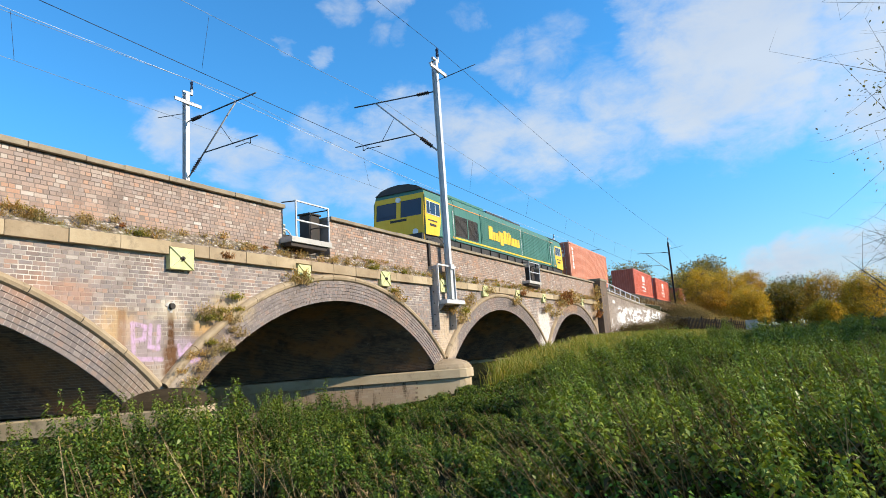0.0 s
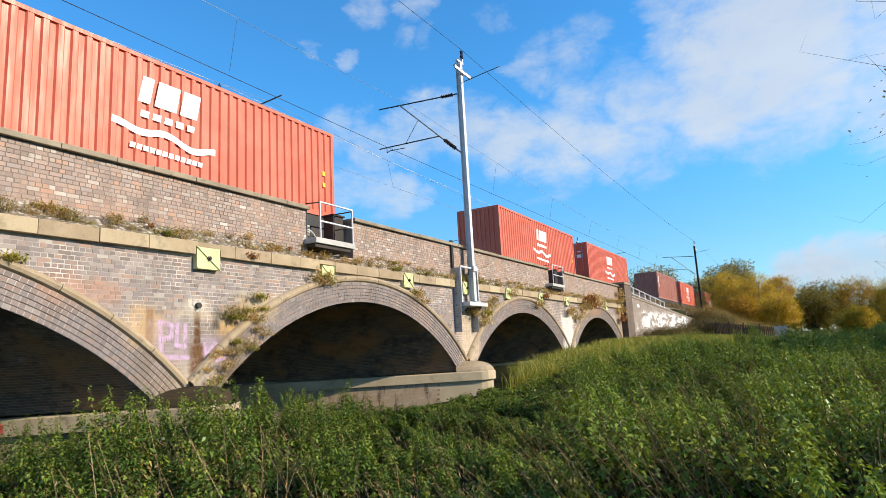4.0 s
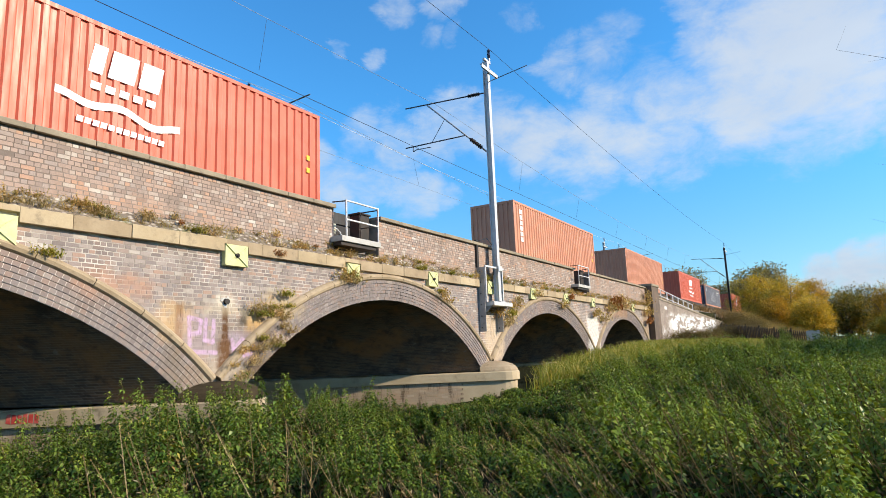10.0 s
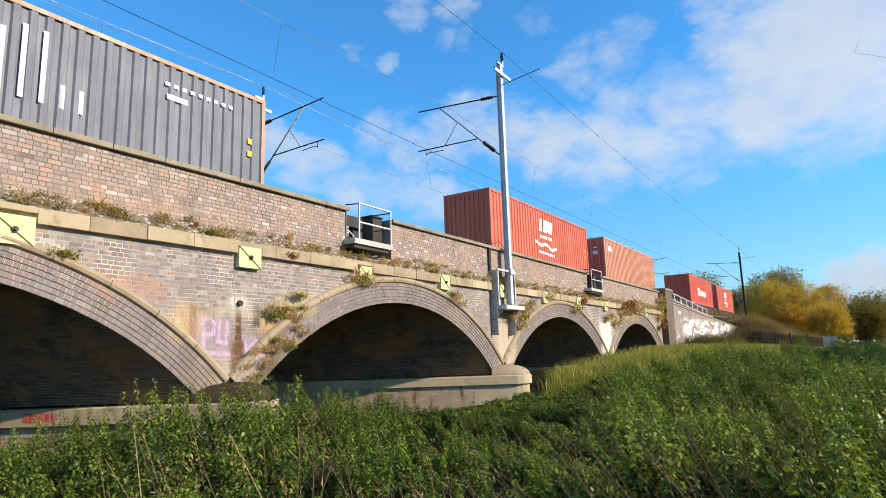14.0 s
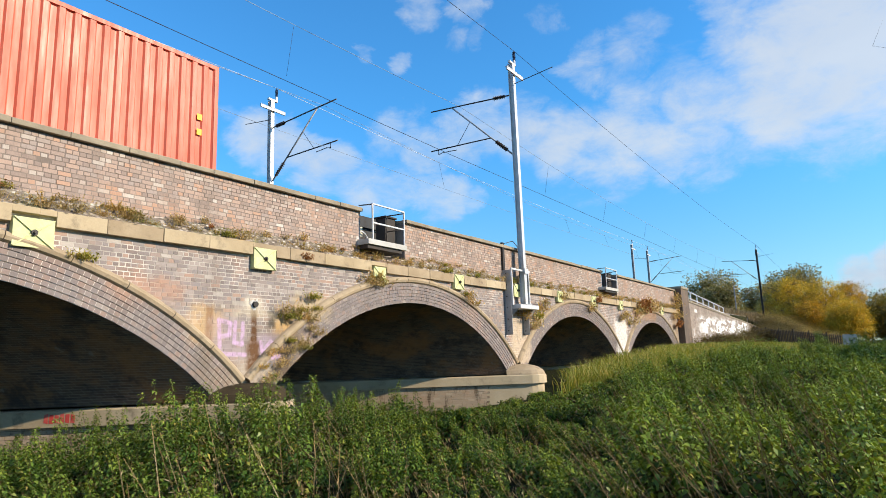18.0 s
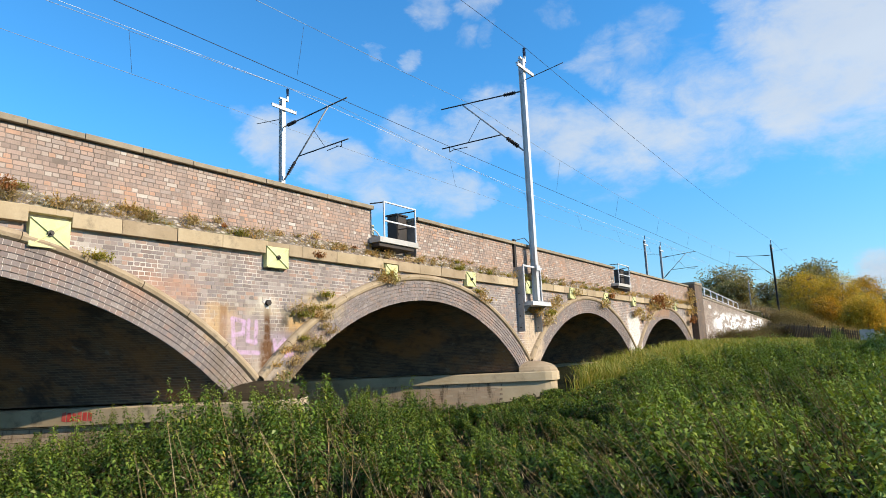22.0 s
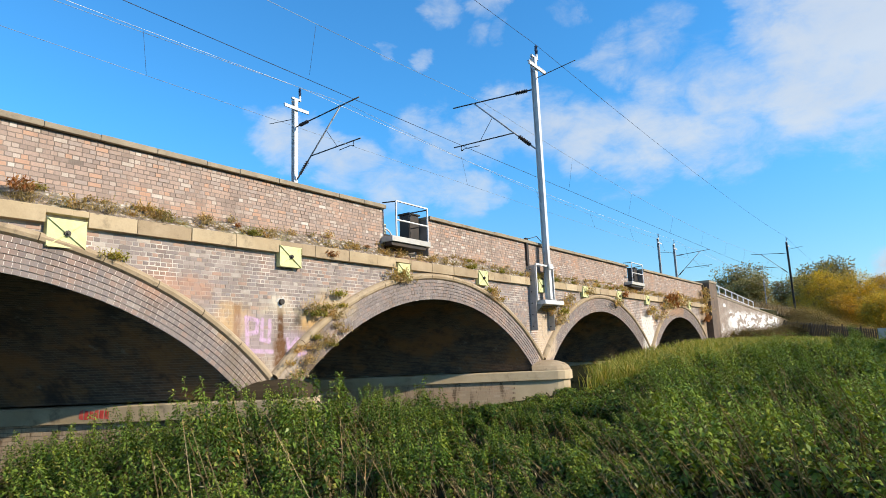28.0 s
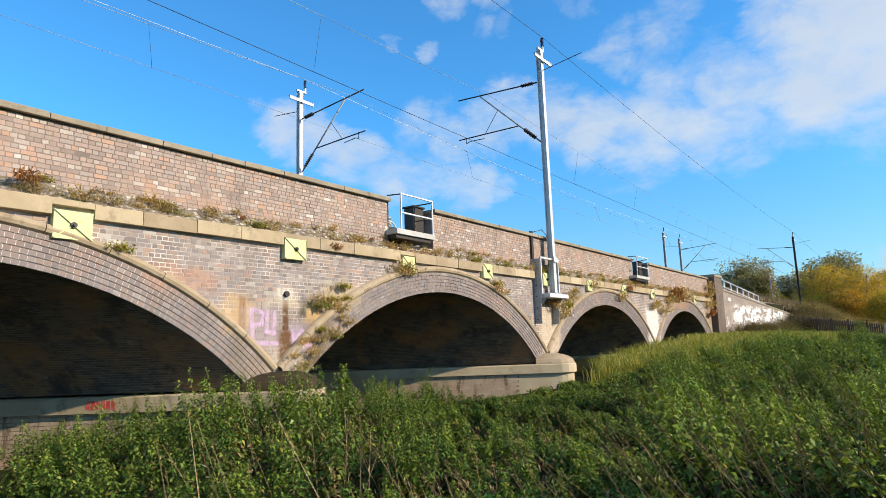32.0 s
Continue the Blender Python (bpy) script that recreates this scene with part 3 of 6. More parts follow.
for c in ARCH_X[-4:]:
    for k in range(6):
        ra, rb, yk = R_ARCH + 0.002 + k * RING / 6, R_ARCH - 0.012 + (k + 1) * RING / 6, -0.003 - 0.011 * k
        for i in range(60):
            w0, w1 = -w_max + 2 * w_max * i / 60, -w_max + 2 * w_max * (i + 1) / 60
            joints.poly([(c + r * math.sin(q), yk, Z_CENTRE + r * math.cos(q)) for r, q in ((ra, w0), (ra, w1), (rb, w1), (rb, w0))], [(0, 1, 2, 3)])
tagged(part("ring_joints", joints, M_MORTAR, bridge_wall, fix=False), "pale mortar joints of the arch rings", kind="stuff")
rings = part("arch_bricks", ring_bag, M_RING, bridge_wall, fix=True)
tagged(rings, "six rings of weathered arch bricks", kind="stuff")

# hood moulds of rounded stone, in lengths
for c in ARCH_X[-4:]:
    hood = thing("hood_mould", "rounded sandstone hood mould over a brick arch", "moulding", group="arch hood moulds", kind="structure")
    w_max = 0.806
    n = 13
    prof = [(0.0, 0.03), (0.0, -0.07), (0.03, -0.115), (0.09, -0.135), (0.14, -0.12), (0.175, -0.07), (HOOD, 0.03)]
    for i in range(n):
        wa, wb = -w_max + 2 * w_max * i / n + 0.0008, -w_max + 2 * w_max * (i + 1) / n - 0.0008
        b, m = Bag(), len(prof)
        pts = []
        for j in range(4):
            q = wa + (wb - wa) * j / 3
            for dr, y in prof:
                r = R_ARCH + RING + dr
                z = Z_CENTRE + r * math.cos(q)
                pts.append((c + r * math.sin(q), y, z))
        fs = [(j * m + i2, j * m + (i2 + 1) % m, (j + 1) * m + (i2 + 1) % m, (j + 1) * m + i2) for j in range(3) for i2 in range(m)]
        fs += [tuple(range(m)), tuple(reversed(range(3 * m, 4 * m)))]
        b.poly(pts, fs)
        part("hood_stone", b, M_HOOD, hood)

# string course of stone blocks, notched round the tie plates
string = thing("string_course", "projecting sandstone string course with weeds on its ledge", "string course", kind="structure")
x = -14.0
tones = random.Random(4)
while x < X_RIGHT:
    w = rnd.uniform(0.95, 1.35)
    b = min(x + w, X_RIGHT)
    proj = -0.115 + rnd.uniform(-0.012, 0.012)
    cut = [p for p in PLATES if p - 0.34 < b and p + 0.34 > x]
    bag = Bag()
    a = x
    for p in cut:
        lo, hi = max(a, p - 0.33), min(b, p + 0.33)
        if lo > a:
            bag.box(a, lo, proj, 0.02, STRING_LO, STRING_HI)
        if hi > lo:
            bag.box(lo, hi, proj, 0.02, 4.165, STRING_HI)
        a = max(a, hi)
    if b > a:
        bag.box(a + 0.001, b - 0.006, proj, 0.02, STRING_LO + rnd.uniform(-0.004, 0.004), STRING_HI + rnd.uniform(-0.008, 0.004))
    part("string_stone", bag, tones.choice((M_STONE, M_STONE, M_HOOD, M_CLEAN)), string, bevel=0.010)
    x = b

# cast tie plates with crossed ribs, painted all over
PLATE_SIZES = {4.27: (0.305, 0.24, 3.85), 8.90: (0.305, 0.235, 3.93), 12.83: (0.26, 0.22, 3.92), 16.84: (0.275, 0.24, 4.03)}
for px in PLATES:
    hx, hz, zc = PLATE_SIZES.get(px, (0.275, 0.24, 4.02 if px > 17 else 3.85))
    plate = thing("tie_plate", "square yellow-green cast iron tie plate with crossed ribs", "tie plate", (px, 0, zc), "tie plates on the wall")
    part("plate", Bag().box(-hx, hx, -0.125, 0.01, -hz, hz), M_PLATE, plate, bevel=0.008)
    for sg in (1, -1):
        rib = Bag()
        tilt = math.degrees(math.atan2(hz, hx))
        rib.box(-math.hypot(hx, hz) * 0.97, math.hypot(hx, hz) * 0.97, -0.148 - 0.002 * (sg > 0), -0.12, -0.010, 0.010, pose(0, 0, 0, 0, tilt * sg, 0))
        part("rib", rib, M_PLATE, plate, bevel=0.003)
    nut = Bag().cyl((0, -0.12, 0), (0, -0.20, 0), 0.026, 6)
    nut.cyl((0, -0.12, 0), (0, -0.165, 0), 0.050, 12)
    part("tie_bolt", nut, M_IRON, plate, "dark iron tie-rod end")

# coping stones
cope = thing("coping", "weathered sandstone coping slabs along the parapet", "coping", kind="structure")
for a, b in gaps_cut(-14.0, X_RIGHT):
    x = a
    while x < b:
        e = min(x + rnd.uniform(0.75, 1.05), b)
        if b - e < 0.3:
            e = b
        part("coping_stone", Bag().box(x + 0.003, e - 0.003, -0.052 + rnd.uniform(-0.012, 0.010), 0.52, PAR_HI + 0.004, COPE_HI + rnd.uniform(-0.010, 0.008)), M_COPING, cope, bevel=0.014)
        x = e

# the far parapet, deck, ballast and rails
far_wall = thing("wall_north", "brick parapet wall on the far side of the viaduct", "parapet", kind="structure")
fw = Bag()
edge2 = [(px + depth.x, pz) for px, pz in edge]
for (xa, za), (xb, zb) in zip(edge2, edge2[1:]):
    if xb > xa + 1e-6:
        fw.poly([(xa, WIDTH, za), (xb, WIDTH, zb), (xb, WIDTH, 4.0), (xa, WIDTH, 4.0)], [(0, 3, 2, 1)])
fw.box(X_RIGHT + depth.x, X_RIGHT, WIDTH - 0.02, WIDTH, -1.2, 4.0)
fw.box(X_LEFT + depth.x, X_RIGHT, WIDTH - 0.45, WIDTH, 3.99, 5.5)
part("wall_core", fw, M_BRICK, far_wall, fix=False)
part("coping_slab", Bag().box(X_LEFT + depth.x, X_RIGHT, WIDTH - 0.5, WIDTH + 0.05, 5.502, 5.62), M_COPING, far_wall)
deck = tagged(part("track_bed", Bag().box(-760, 700, 0.47, WIDTH - 0.46, 3.95, 4.86), M_BALLAST), "grey stone ballast bed of a double track railway", "track bed", kind="structure")
for k, ty in enumerate(TRACKS):
    track = thing("railway_track", "rusty steel rails on concrete sleepers in ballast", "track", (0, ty, 0), "railway tracks", "structure")
    for sgn in (-1, 1):
        part("rail", Bag().box(-760, 700, sgn * 0.752 - 0.035, sgn * 0.752 + 0.035, RAIL - 0.05, RAIL).box(-760, 700, sgn * 0.752 - 0.009, sgn * 0.752 + 0.009, RAIL - 0.14, RAIL - 0.05).box(-760, 700, sgn * 0.752 - 0.07, sgn * 0.752 + 0.07, RAIL - 0.16, RAIL - 0.14), M_RAIL, track)
    sl = Bag()
    for i in range(160):
        sl.box(-20 + i * 0.65, -19.76 + i * 0.65, -1.25, 1.25, 4.85, RAIL - 0.16)
    tagged(part("sleepers", sl, M_CONC, track), kind="stuff")

for c in ARCH_X[-5:-1]:
    xm = c + SPAN / 2
    springer = thing("springer_stone", "dark stained stone block where two hood moulds meet", "springer", (xm, 0, 1.14), "springer stones", "structure")
    part("block", Bag().box(-0.34, 0.34, -0.10, 0.02, -0.09, 0.10), M_STONE_DARK, springer, bevel=0.02)
for xm in (8.72, 21.6):
    scup = thing("drain_outlet", "dark drain hole with a pale lime collar", "drain", (xm, 0, 2.92 if xm < 15 else 2.4), "drain outlets")
    hole = Bag()
    hole.cyl((0, 0.02, 0), (0, -0.07, 0), 0.062, 14)
    part("pipe", hole, M_IRON, scup)
    col = Bag()
    for i in range(10):
        w0, w1 = 2 * math.pi * i / 10, 2 * math.pi * (i + 1) / 10
        ro = 0.11 + 0.03 * math.sin(i * 2.1)
        col.poly([(0.07 * math.cos(w0), -0.012, 0.07 * math.sin(w0)), (ro * math.cos(w0), -0.008, ro * math.sin(w0)), (ro * math.cos(w1), -0.008, ro * math.sin(w1)), (0.07 * math.cos(w1), -0.012, 0.07 * math.sin(w1))], [(0, 1, 2, 3)])
    part("collar", col, M_CONC, scup, "pale lime collar")

# ---- refuges: steel platforms with handrails at the gaps in the parapet ----
M_CREAM = worn("cream_enamel", (0.50, 0.47, 0.33), (0.58, 0.54, 0.40), 0.6, scale=3, fine=20, dirty=0.3)
for k, (g0, g1) in enumerate(GAPS):
    xa, xb = ((12.10, 13.76), (30.15, 32.05))[k]
    ref = thing("refuge", "grey steel refuge platform with a tubular handrail on the viaduct", "refuge", ((xa + xb) / 2, 0, 4.82), "parapet refuges")
    hw = (xb - xa) / 2
    part("platform", Bag().box(-hw, hw, -0.36, 0.44, -0.15, 0.0), M_CONC, ref, "pale concrete platform", bevel=0.012)
    part("beam", Bag().box(-hw + 0.03, hw - 0.15, -0.30, 0.3, -0.25, -0.152), M_IRON, ref, "dark support under the platform")
    for px in (-hw + 0.22, hw - 0.07):
        part("post", Bag().box(px - 0.019, px + 0.019, -0.339, -0.301, 0, 0.98), M_GALV, ref, bevel=0.004)
    part("back_post", Bag().box(hw - 0.42, hw - 0.385, 0.04, 0.075, 0, 0.88), M_IRON, ref, "dark steel post", bevel=0.004)
    for z in (0.46, 0.98):
        part("rail", Bag().box(-hw + 0.20, hw - 0.05, -0.342, -0.298, z - 0.020, z + 0.020), M_GALV, ref, bevel=0.004)
    part("side_rail", Bag().cyl((-hw + 0.22, -0.30, 0.97), (-hw + 0.10, 0.06, 0.97), 0.018, 8), M_IRON, ref, "dark side rail")
    for z in (0.42, 0.88):
        part("side_rail", Bag().cyl((hw - 0.07, -0.30, z + 0.06), (hw - 0.40, 0.05, z - 0.02), 0.018, 8), M_IRON, ref, "dark side rail")
    box = thing("cable_trunk", "cream equipment box on a dark plinth behind a refuge", "trackside box", (g0 + 0.38, 0.75, 4.82), "trackside boxes")
    part("plinth", Bag().box(-0.40, 0.55, -0.2, 0.2, 0, 0.26), M_IRON, box, bevel=0.01)
    part("body", Bag().box(-0.38, 0.32, -0.16, 0.18, 0.262, 0.56), M_CREAM, box, bevel=0.015)
    part("head_box", Bag().box(-0.36, -0.06, -0.10, 0.16, 0.562, 0.90), M_CREAM, box, "smaller cream box on top", bevel=0.012)
    hose = [(0.16 + 0.34 * math.sin(w), -0.24, 0.04 + 0.36 * math.cos(w)) for w in (1.5, 1.1, 0.7, 0.3, -0.1, -0.5)]
    part("hose", Bag().tube(hose, 0.022, 6), M_GALV, box, "pale bent conduit")
    cab = thing("relay_cabinet", "dark weathered lineside cabinet in a refuge", "cabinet", (g1 - 0.42, 0.30, 4.82), "lineside cabinets")
    part("body", Bag().box(-0.16, 0.30, -0.02, 0.35, 0, 0.90), M_IRON, cab, bevel=0.015)
    part("cap", Bag().box(-0.20, 0.34, -0.06, 0.39, 0.902, 0.96), M_IRON, cab, bevel=0.02)
    gravel = part("walkway", Bag().box(g0 + 0.01, g1 - 0.01, 0.455, 0.6, 4.3, 4.80), M_BALLAST)
    tagged(gravel, "ballast edge behind the refuge", "ballast", kind="structure")


# ---- overhead line ----
def insulator(a, b, r, mat, owner, name="insulator"):
    """A ribbed insulator between two points, turned as one body."""
    a, b = Vector(a), Vector(b)
    turn = (b - a).to_track_quat("Z", "Y")
    length, sides, sheds = (b - a).length, 10, 7
    profile = [(0.0, 0.45)]
    for i in range(sheds):
        u = (i + 0.5) / (sheds + 0.5)
        profile += [(u, 0.5), (u + 0.02, 1.0), (u + 0.075, 0.55)]
    profile.append((1.0, 0.45))
    bag = Bag()
    for u, k in profile:
        for i in range(sides):
            w = 2 * math.pi * i / sides
            bag.v.append(tuple(a + turn @ Vector((math.cos(w) * r * k, math.sin(w) * r * k, u * length))))
    for j in range(len(profile) - 1):
        for i in range(sides):
            p, q = j * sides + i, j * sides + (i + 1) % sides
            bag.f.append((p, q, q + sides, p + sides))
            bag.smooth.append(False)
    bag.f += [tuple(reversed(range(sides))), tuple(range((len(profile) - 1) * sides, len(profile) * sides))]
    bag.smooth += [False, False]
    part(name, bag, mat, owner, "ribbed dark insulator")


def mast(x, y, s, foot, steel, big=True, arm=True):
    """A catenary mast at (x, y); s = 1 reaches to +y over its track, -1 to -y."""
    m = thing("catenary_mast", "galvanised steel catenary mast with a hinged cantilever" if big else "distant catenary mast with its cantilever", "catenary mast", (x, y, foot), "overhead line masts")
    top = 13.36 - foot
    def z(v):
        return v - foot
    w = 0.098
    col = Bag()
    col.extrude([(-w, -0.11), (w, -0.11), (w, -0.094), (0.012, -0.094), (0.012, 0.094), (w, 0.094), (w, 0.11), (-w, 0.11), (-w, 0.094), (-0.012, 0.094), (-0.012, -0.094), (-w, -0.094)], "z", 0, top)
    part("column", col, steel, m)
    part("foot_plate", Bag().box(-0.22, 0.22, -0.22, 0.22, -0.03, 0.02), M_GALV_DULL, m, bevel=0.006)
    part("crossarm", Bag().box(-0.72, 0.66, -0.20, -0.14, z(12.80), z(12.94)).box(-0.72, 0.66, -0.20, -0.10, z(12.92), z(12.95)), M_GALV, m, "pale steel crossarm", bevel=0.004)
    part("cap_bracket", Bag().box(-0.18, 0.34, -0.05, 0.05, top, top + 0.09).box(0.26, 0.34, -0.04, 0.04, top + 0.08, top + 0.26), M_GALV, m, bevel=0.005)
    insulator((0.30, 0, top + 0.24), (0.30, 0, top + 0.66), 0.07, M_BLUE_INSUL, m, "post_insulator")
    if not arm:
        return m
    # top tube, strut and registration tube
    a, tip = Vector((0, s * 0.15, z(12.03))), Vector((0, s * 4.07, z(12.32)))
    hinge, join = Vector((0, s * 0.16, z(9.54))), a.lerp(tip, 0.72)
    part("top_tube", Bag().cyl(a, tip, 0.030, 8), M_WIRE, m)
    insulator(a.lerp(tip, 0.05), a.lerp(tip, 0.20), 0.085, M_INSUL, m)
    part("strut", Bag().cyl(hinge, join, 0.034, 8), M_GALV_DULL, m)
    insulator(hinge.lerp(join, 0.07), hinge.lerp(join, 0.26), 0.09, M_INSUL, m)
    r0, r1 = hinge.lerp(join, 0.33), Vector((0, s * 4.12, z(10.51)))
    part("registration_tube", Bag().cyl(r0, r1, 0.028, 8), M_WIRE, m)
    part("steady_arm", Bag().tube([Vector((0, s * 3.73, z(10.49))), Vector((0, s * 3.73, z(10.27))), Vector((0, s * 3.55, z(10.33))), Vector((0.05, s * 2.83, z(10.31)))], 0.017, 6), M_WIRE, m)
    part("brace", Bag().cyl(join.lerp(hinge, 0.32), r0.lerp(r1, 0.55), 0.012, 6), M_WIRE, m)
    part("stay_rod", Bag().cyl((0, -s * 0.12, z(12.46)), (0, -s * 1.80, z(12.67)), 0.016, 6), M_WIRE, m)
    return m


mast(21.15, -0.27, 1, 3.47, M_GALV)
mast(17.5, WIDTH + 0.6, -1, 3.9, M_GALV)
mast(85.0, -0.7, 1, 3.4, M_IRON, False)
mast(75.5, WIDTH + 0.6, -1, 4.0, M_GALV_DULL, False)
mast(69.5, WIDTH + 0.6, 1, 4.0, M_GALV_DULL, False, False)
mast(-44.0, -0.37, 1, 3.23, M_GALV, False)
mast(-44.0, WIDTH + 0.6, -1, 3.9, M_GALV, False)
mast(147.0, -0.7, 1, 3.4, M_IRON, False)
mast(135.0, WIDTH + 0.6, -1, 4.0, M_GALV_DULL, False)

# bracket that carries the mast on the face of the viaduct
br = thing("mast_bracket", "grey steel bracket frame bolted to the viaduct wall", "bracket", (21.15, 0.08, 3.44))
for sx in (-0.98, 0.40):
    ch = Bag()
    ch.box(sx - 0.09, sx + 0.09, -0.05, -0.03, -1.10, 1.30).box(sx - 0.09, sx - 0.07, -0.36, -0.05, -1.10, 1.30)
    part("channel", ch, M_GALV_DULL, br, "vertical steel channel", bevel=0.003)
    part("side_plate", Bag().box(sx - 0.07, sx - 0.01, -0.42, -0.362, -0.02, 1.30), M_GALV, br, bevel=0.003)
    for i in range(6):
        part("bolt", Bag().cyl((sx - 0.10, -0.20, -0.95 + i * 0.42), (sx - 0.125, -0.20, -0.95 + i * 0.42), 0.024, 6), M_IRON, br)
part("shelf", Bag().box(-0.92, 0.62, -0.66, -0.03, -0.15, 0.0), M_GALV, br, "projecting steel shelf under the mast", bevel=0.008)
part("top_tie", Bag().box(-1.05, 0.46, -0.43, -0.37, 1.30, 1.37), M_GALV, br, bevel=0.006)
for sx in (-0.86, 0.36):
    part("gusset", Bag().extrude([(-0.06, -0.15), (-0.56, -0.15), (-0.06, -0.55)], "x", sx, sx + 0.02), M_GALV_DULL, br)
part("clamp_plate", Bag().box(-0.14, 0.14, -0.52, -0.475, 1.22, 1.42), M_GALV, br, "steel clamp round the mast", bevel=0.006)
cable = Bag()
cable.tube([(20.98, -0.22, 4.5), (20.94, -0.22, 5.7), (20.74, -0.12, 5.92), (20.3, 0.1, 5.78), (20.1, 0.5, 5.1)], 0.014, 6)
tagged(part("earth_cable", cable, M_WIRE), "thin dark cable from the mast over the parapet", "cable")
strip = Bag().box(20.06, 20.20, -0.035, 0.06, 4.74, 5.80)
tagged(part("wall_duct", strip, M_IRON, bevel=0.006), "dark vertical duct on the parapet", "duct")


def sag_wire(name, label, pts, r, mat, drop=0.0, n=14):
    """A wire hung from support to support."""
    bag = Bag()
    for (xa, ya, za), (xb, yb, zb) in zip(pts, pts[1:]):
        line = []
        for i in range(n + 1):
            u = i / n
            line.append((xa + (xb - xa) * u, ya + (yb - ya) * u, za + (zb - za) * u - drop * 4 * u * (1 - u)))
        bag.tube(line, r, 5)
    tagged(part(name, bag, mat, fix=False), label, "overhead wire", "overhead wires")


sag_wire("return_wire", "thin aerial wire on the mast tops", [(-44, -0.37, 14.06), (21.57, -0.27, 14.06), (85.3, -0.7, 14.06), (147, -0.7, 14.06), (330, -0.7, 14.06)], 0.009, M_CABLE, 0.5)
sag_wire("return_wire", "bright thin aerial wire on the far mast tops", [(-44, WIDTH + 0.6, 14.06), (17.8, WIDTH + 0.6, 14.06), (75.8, WIDTH + 0.6, 14.06), (135, WIDTH + 0.6, 14.06), (330, WIDTH + 0.6, 14.06)], 0.010, M_WIRE_BRIGHT, 0.5)
for ty, xs, s in ((TRACKS[0], (-44, 21.27, 85.0, 147, 330), 1), (TRACKS[1], (-44, 17.5, 75.5, 135, 330), -1)):
    sag_wire("catenary_wire", "dark sagging catenary wire over a track", [(x, ty - 0.5 * s, 12.22) for x in xs], 0.008, M_CABLE_PALE, 0.85)
    sag_wire("contact_wire", "straight contact wire over a track", [(x, ty + (0.2 if i % 2 else -0.2), 10.27) for i, x in enumerate(xs)], 0.010 if s > 0 else 0.007, M_CABLE if s > 0 else M_CABLE_PALE, 0.02)
    drops = Bag()
    for i in range(3):
        xa, xb = xs[i], xs[i + 1]
        for k in range(1, 7):
            u = k / 7
            drops.cyl((xa + (xb - xa) * u, ty - 0.1 * s, 10.27), (xa + (xb - xa) * u, ty - 0.4 * s, 12.22 - 0.85 * 4 * u * (1 - u)), 0.006, 4)
    tagged(part("droppers", drops, M_CABLE, fix=False), "thin droppers between catenary and contact wire", "overhead wire", kind="stuff")

# ---- abutment, wing wall, railing ----
M_PILASTER = worn("dark_stained_brick", (0.12, 0.09, 0.07), (0.19, 0.14, 0.105), 0.9, scale=1.4, fine=22, dirty=0.75)
abut = thing("abutment", "brick abutment pilaster at the end of the viaduct", "abutment", kind="structure")
part("pilaster", Bag().box(X_RIGHT + 0.01, X_RIGHT + 2.1, -0.42, 0.6, -1.2, 5.76), M_PILASTER, abut)
part("cap", Bag().box(X_RIGHT - 0.04, X_RIGHT + 2.15, -0.47, 0.65, 5.764, 5.93), M_COPING, abut, bevel=0.02)


def white_paint_brick():
    m, n, b = material("painted_wing_brick", 0.88, 0, 0.3)
    p = place(n)
    br_ = n.add("ShaderNodeTexBrick", Vector=n.add("ShaderNodeMapping", i0=p, Rotation=(radians(90), 0, 0)).outputs[0], Scale=1.0, Color1=(0.28, 0.21, 0.17, 1), Color2=(0.20, 0.165, 0.14, 1), Mortar=(0.40, 0.36, 0.31, 1))
    br_.inputs["Brick Width"].default_value, br_.inputs["Row Height"].default_value, br_.inputs["Mortar Size"].default_value = 0.225, 0.082, 0.008
    s = n.add("ShaderNodeSeparateXYZ", i0=p)
    torn_p = n.noise(n.add("ShaderNodeMapping", i0=p, Scale=(0.35, 1, 1.1)).outputs[0], 1.6, 5.0, 0.62, 0.8)
    solid = box_mask(n, n.add("ShaderNodeMapping", i0=p, Scale=(0.25, 0.25, 1.0)).outputs[0], 15.6, 3.3, 5.2, 1.35, 0.30)
    lump = n.math("MULTIPLY", solid, n.span(torn_p, 0.465, 0.50))
    low = n.math("MULTIPLY", n.span(s.outputs[2], 2.9, 3.6, 1.0, 0.0), n.span(n.noise(p, 2.2, 6.0, 0.7), 0.55, 0.62, 0.0, 0.75))
    ring_ = n.math("MULTIPLY", box_mask(n, n.add("ShaderNodeMapping", i0=p, Scale=(0.25, 0.25, 1.0)).outputs[0], 12.75, 4.42, 0.20, 0.24, 0.05), 0.9)
    a = n.math("MAXIMUM", n.math("MAXIMUM", lump, low), ring_)
    soft_stain = n.span(n.noise(p, 0.5, 6.0, 0.65), 0.48, 0.72, 0.0, 0.55)
    c = n.mix(soft_stain, br_.outputs[0], (0.15, 0.125, 0.10, 1))
    c = n.mix(a, c, (0.74, 0.74, 0.73, 1))
    put(n, b, c, None, n.noise(p, 30.0), 0.01)
    return m


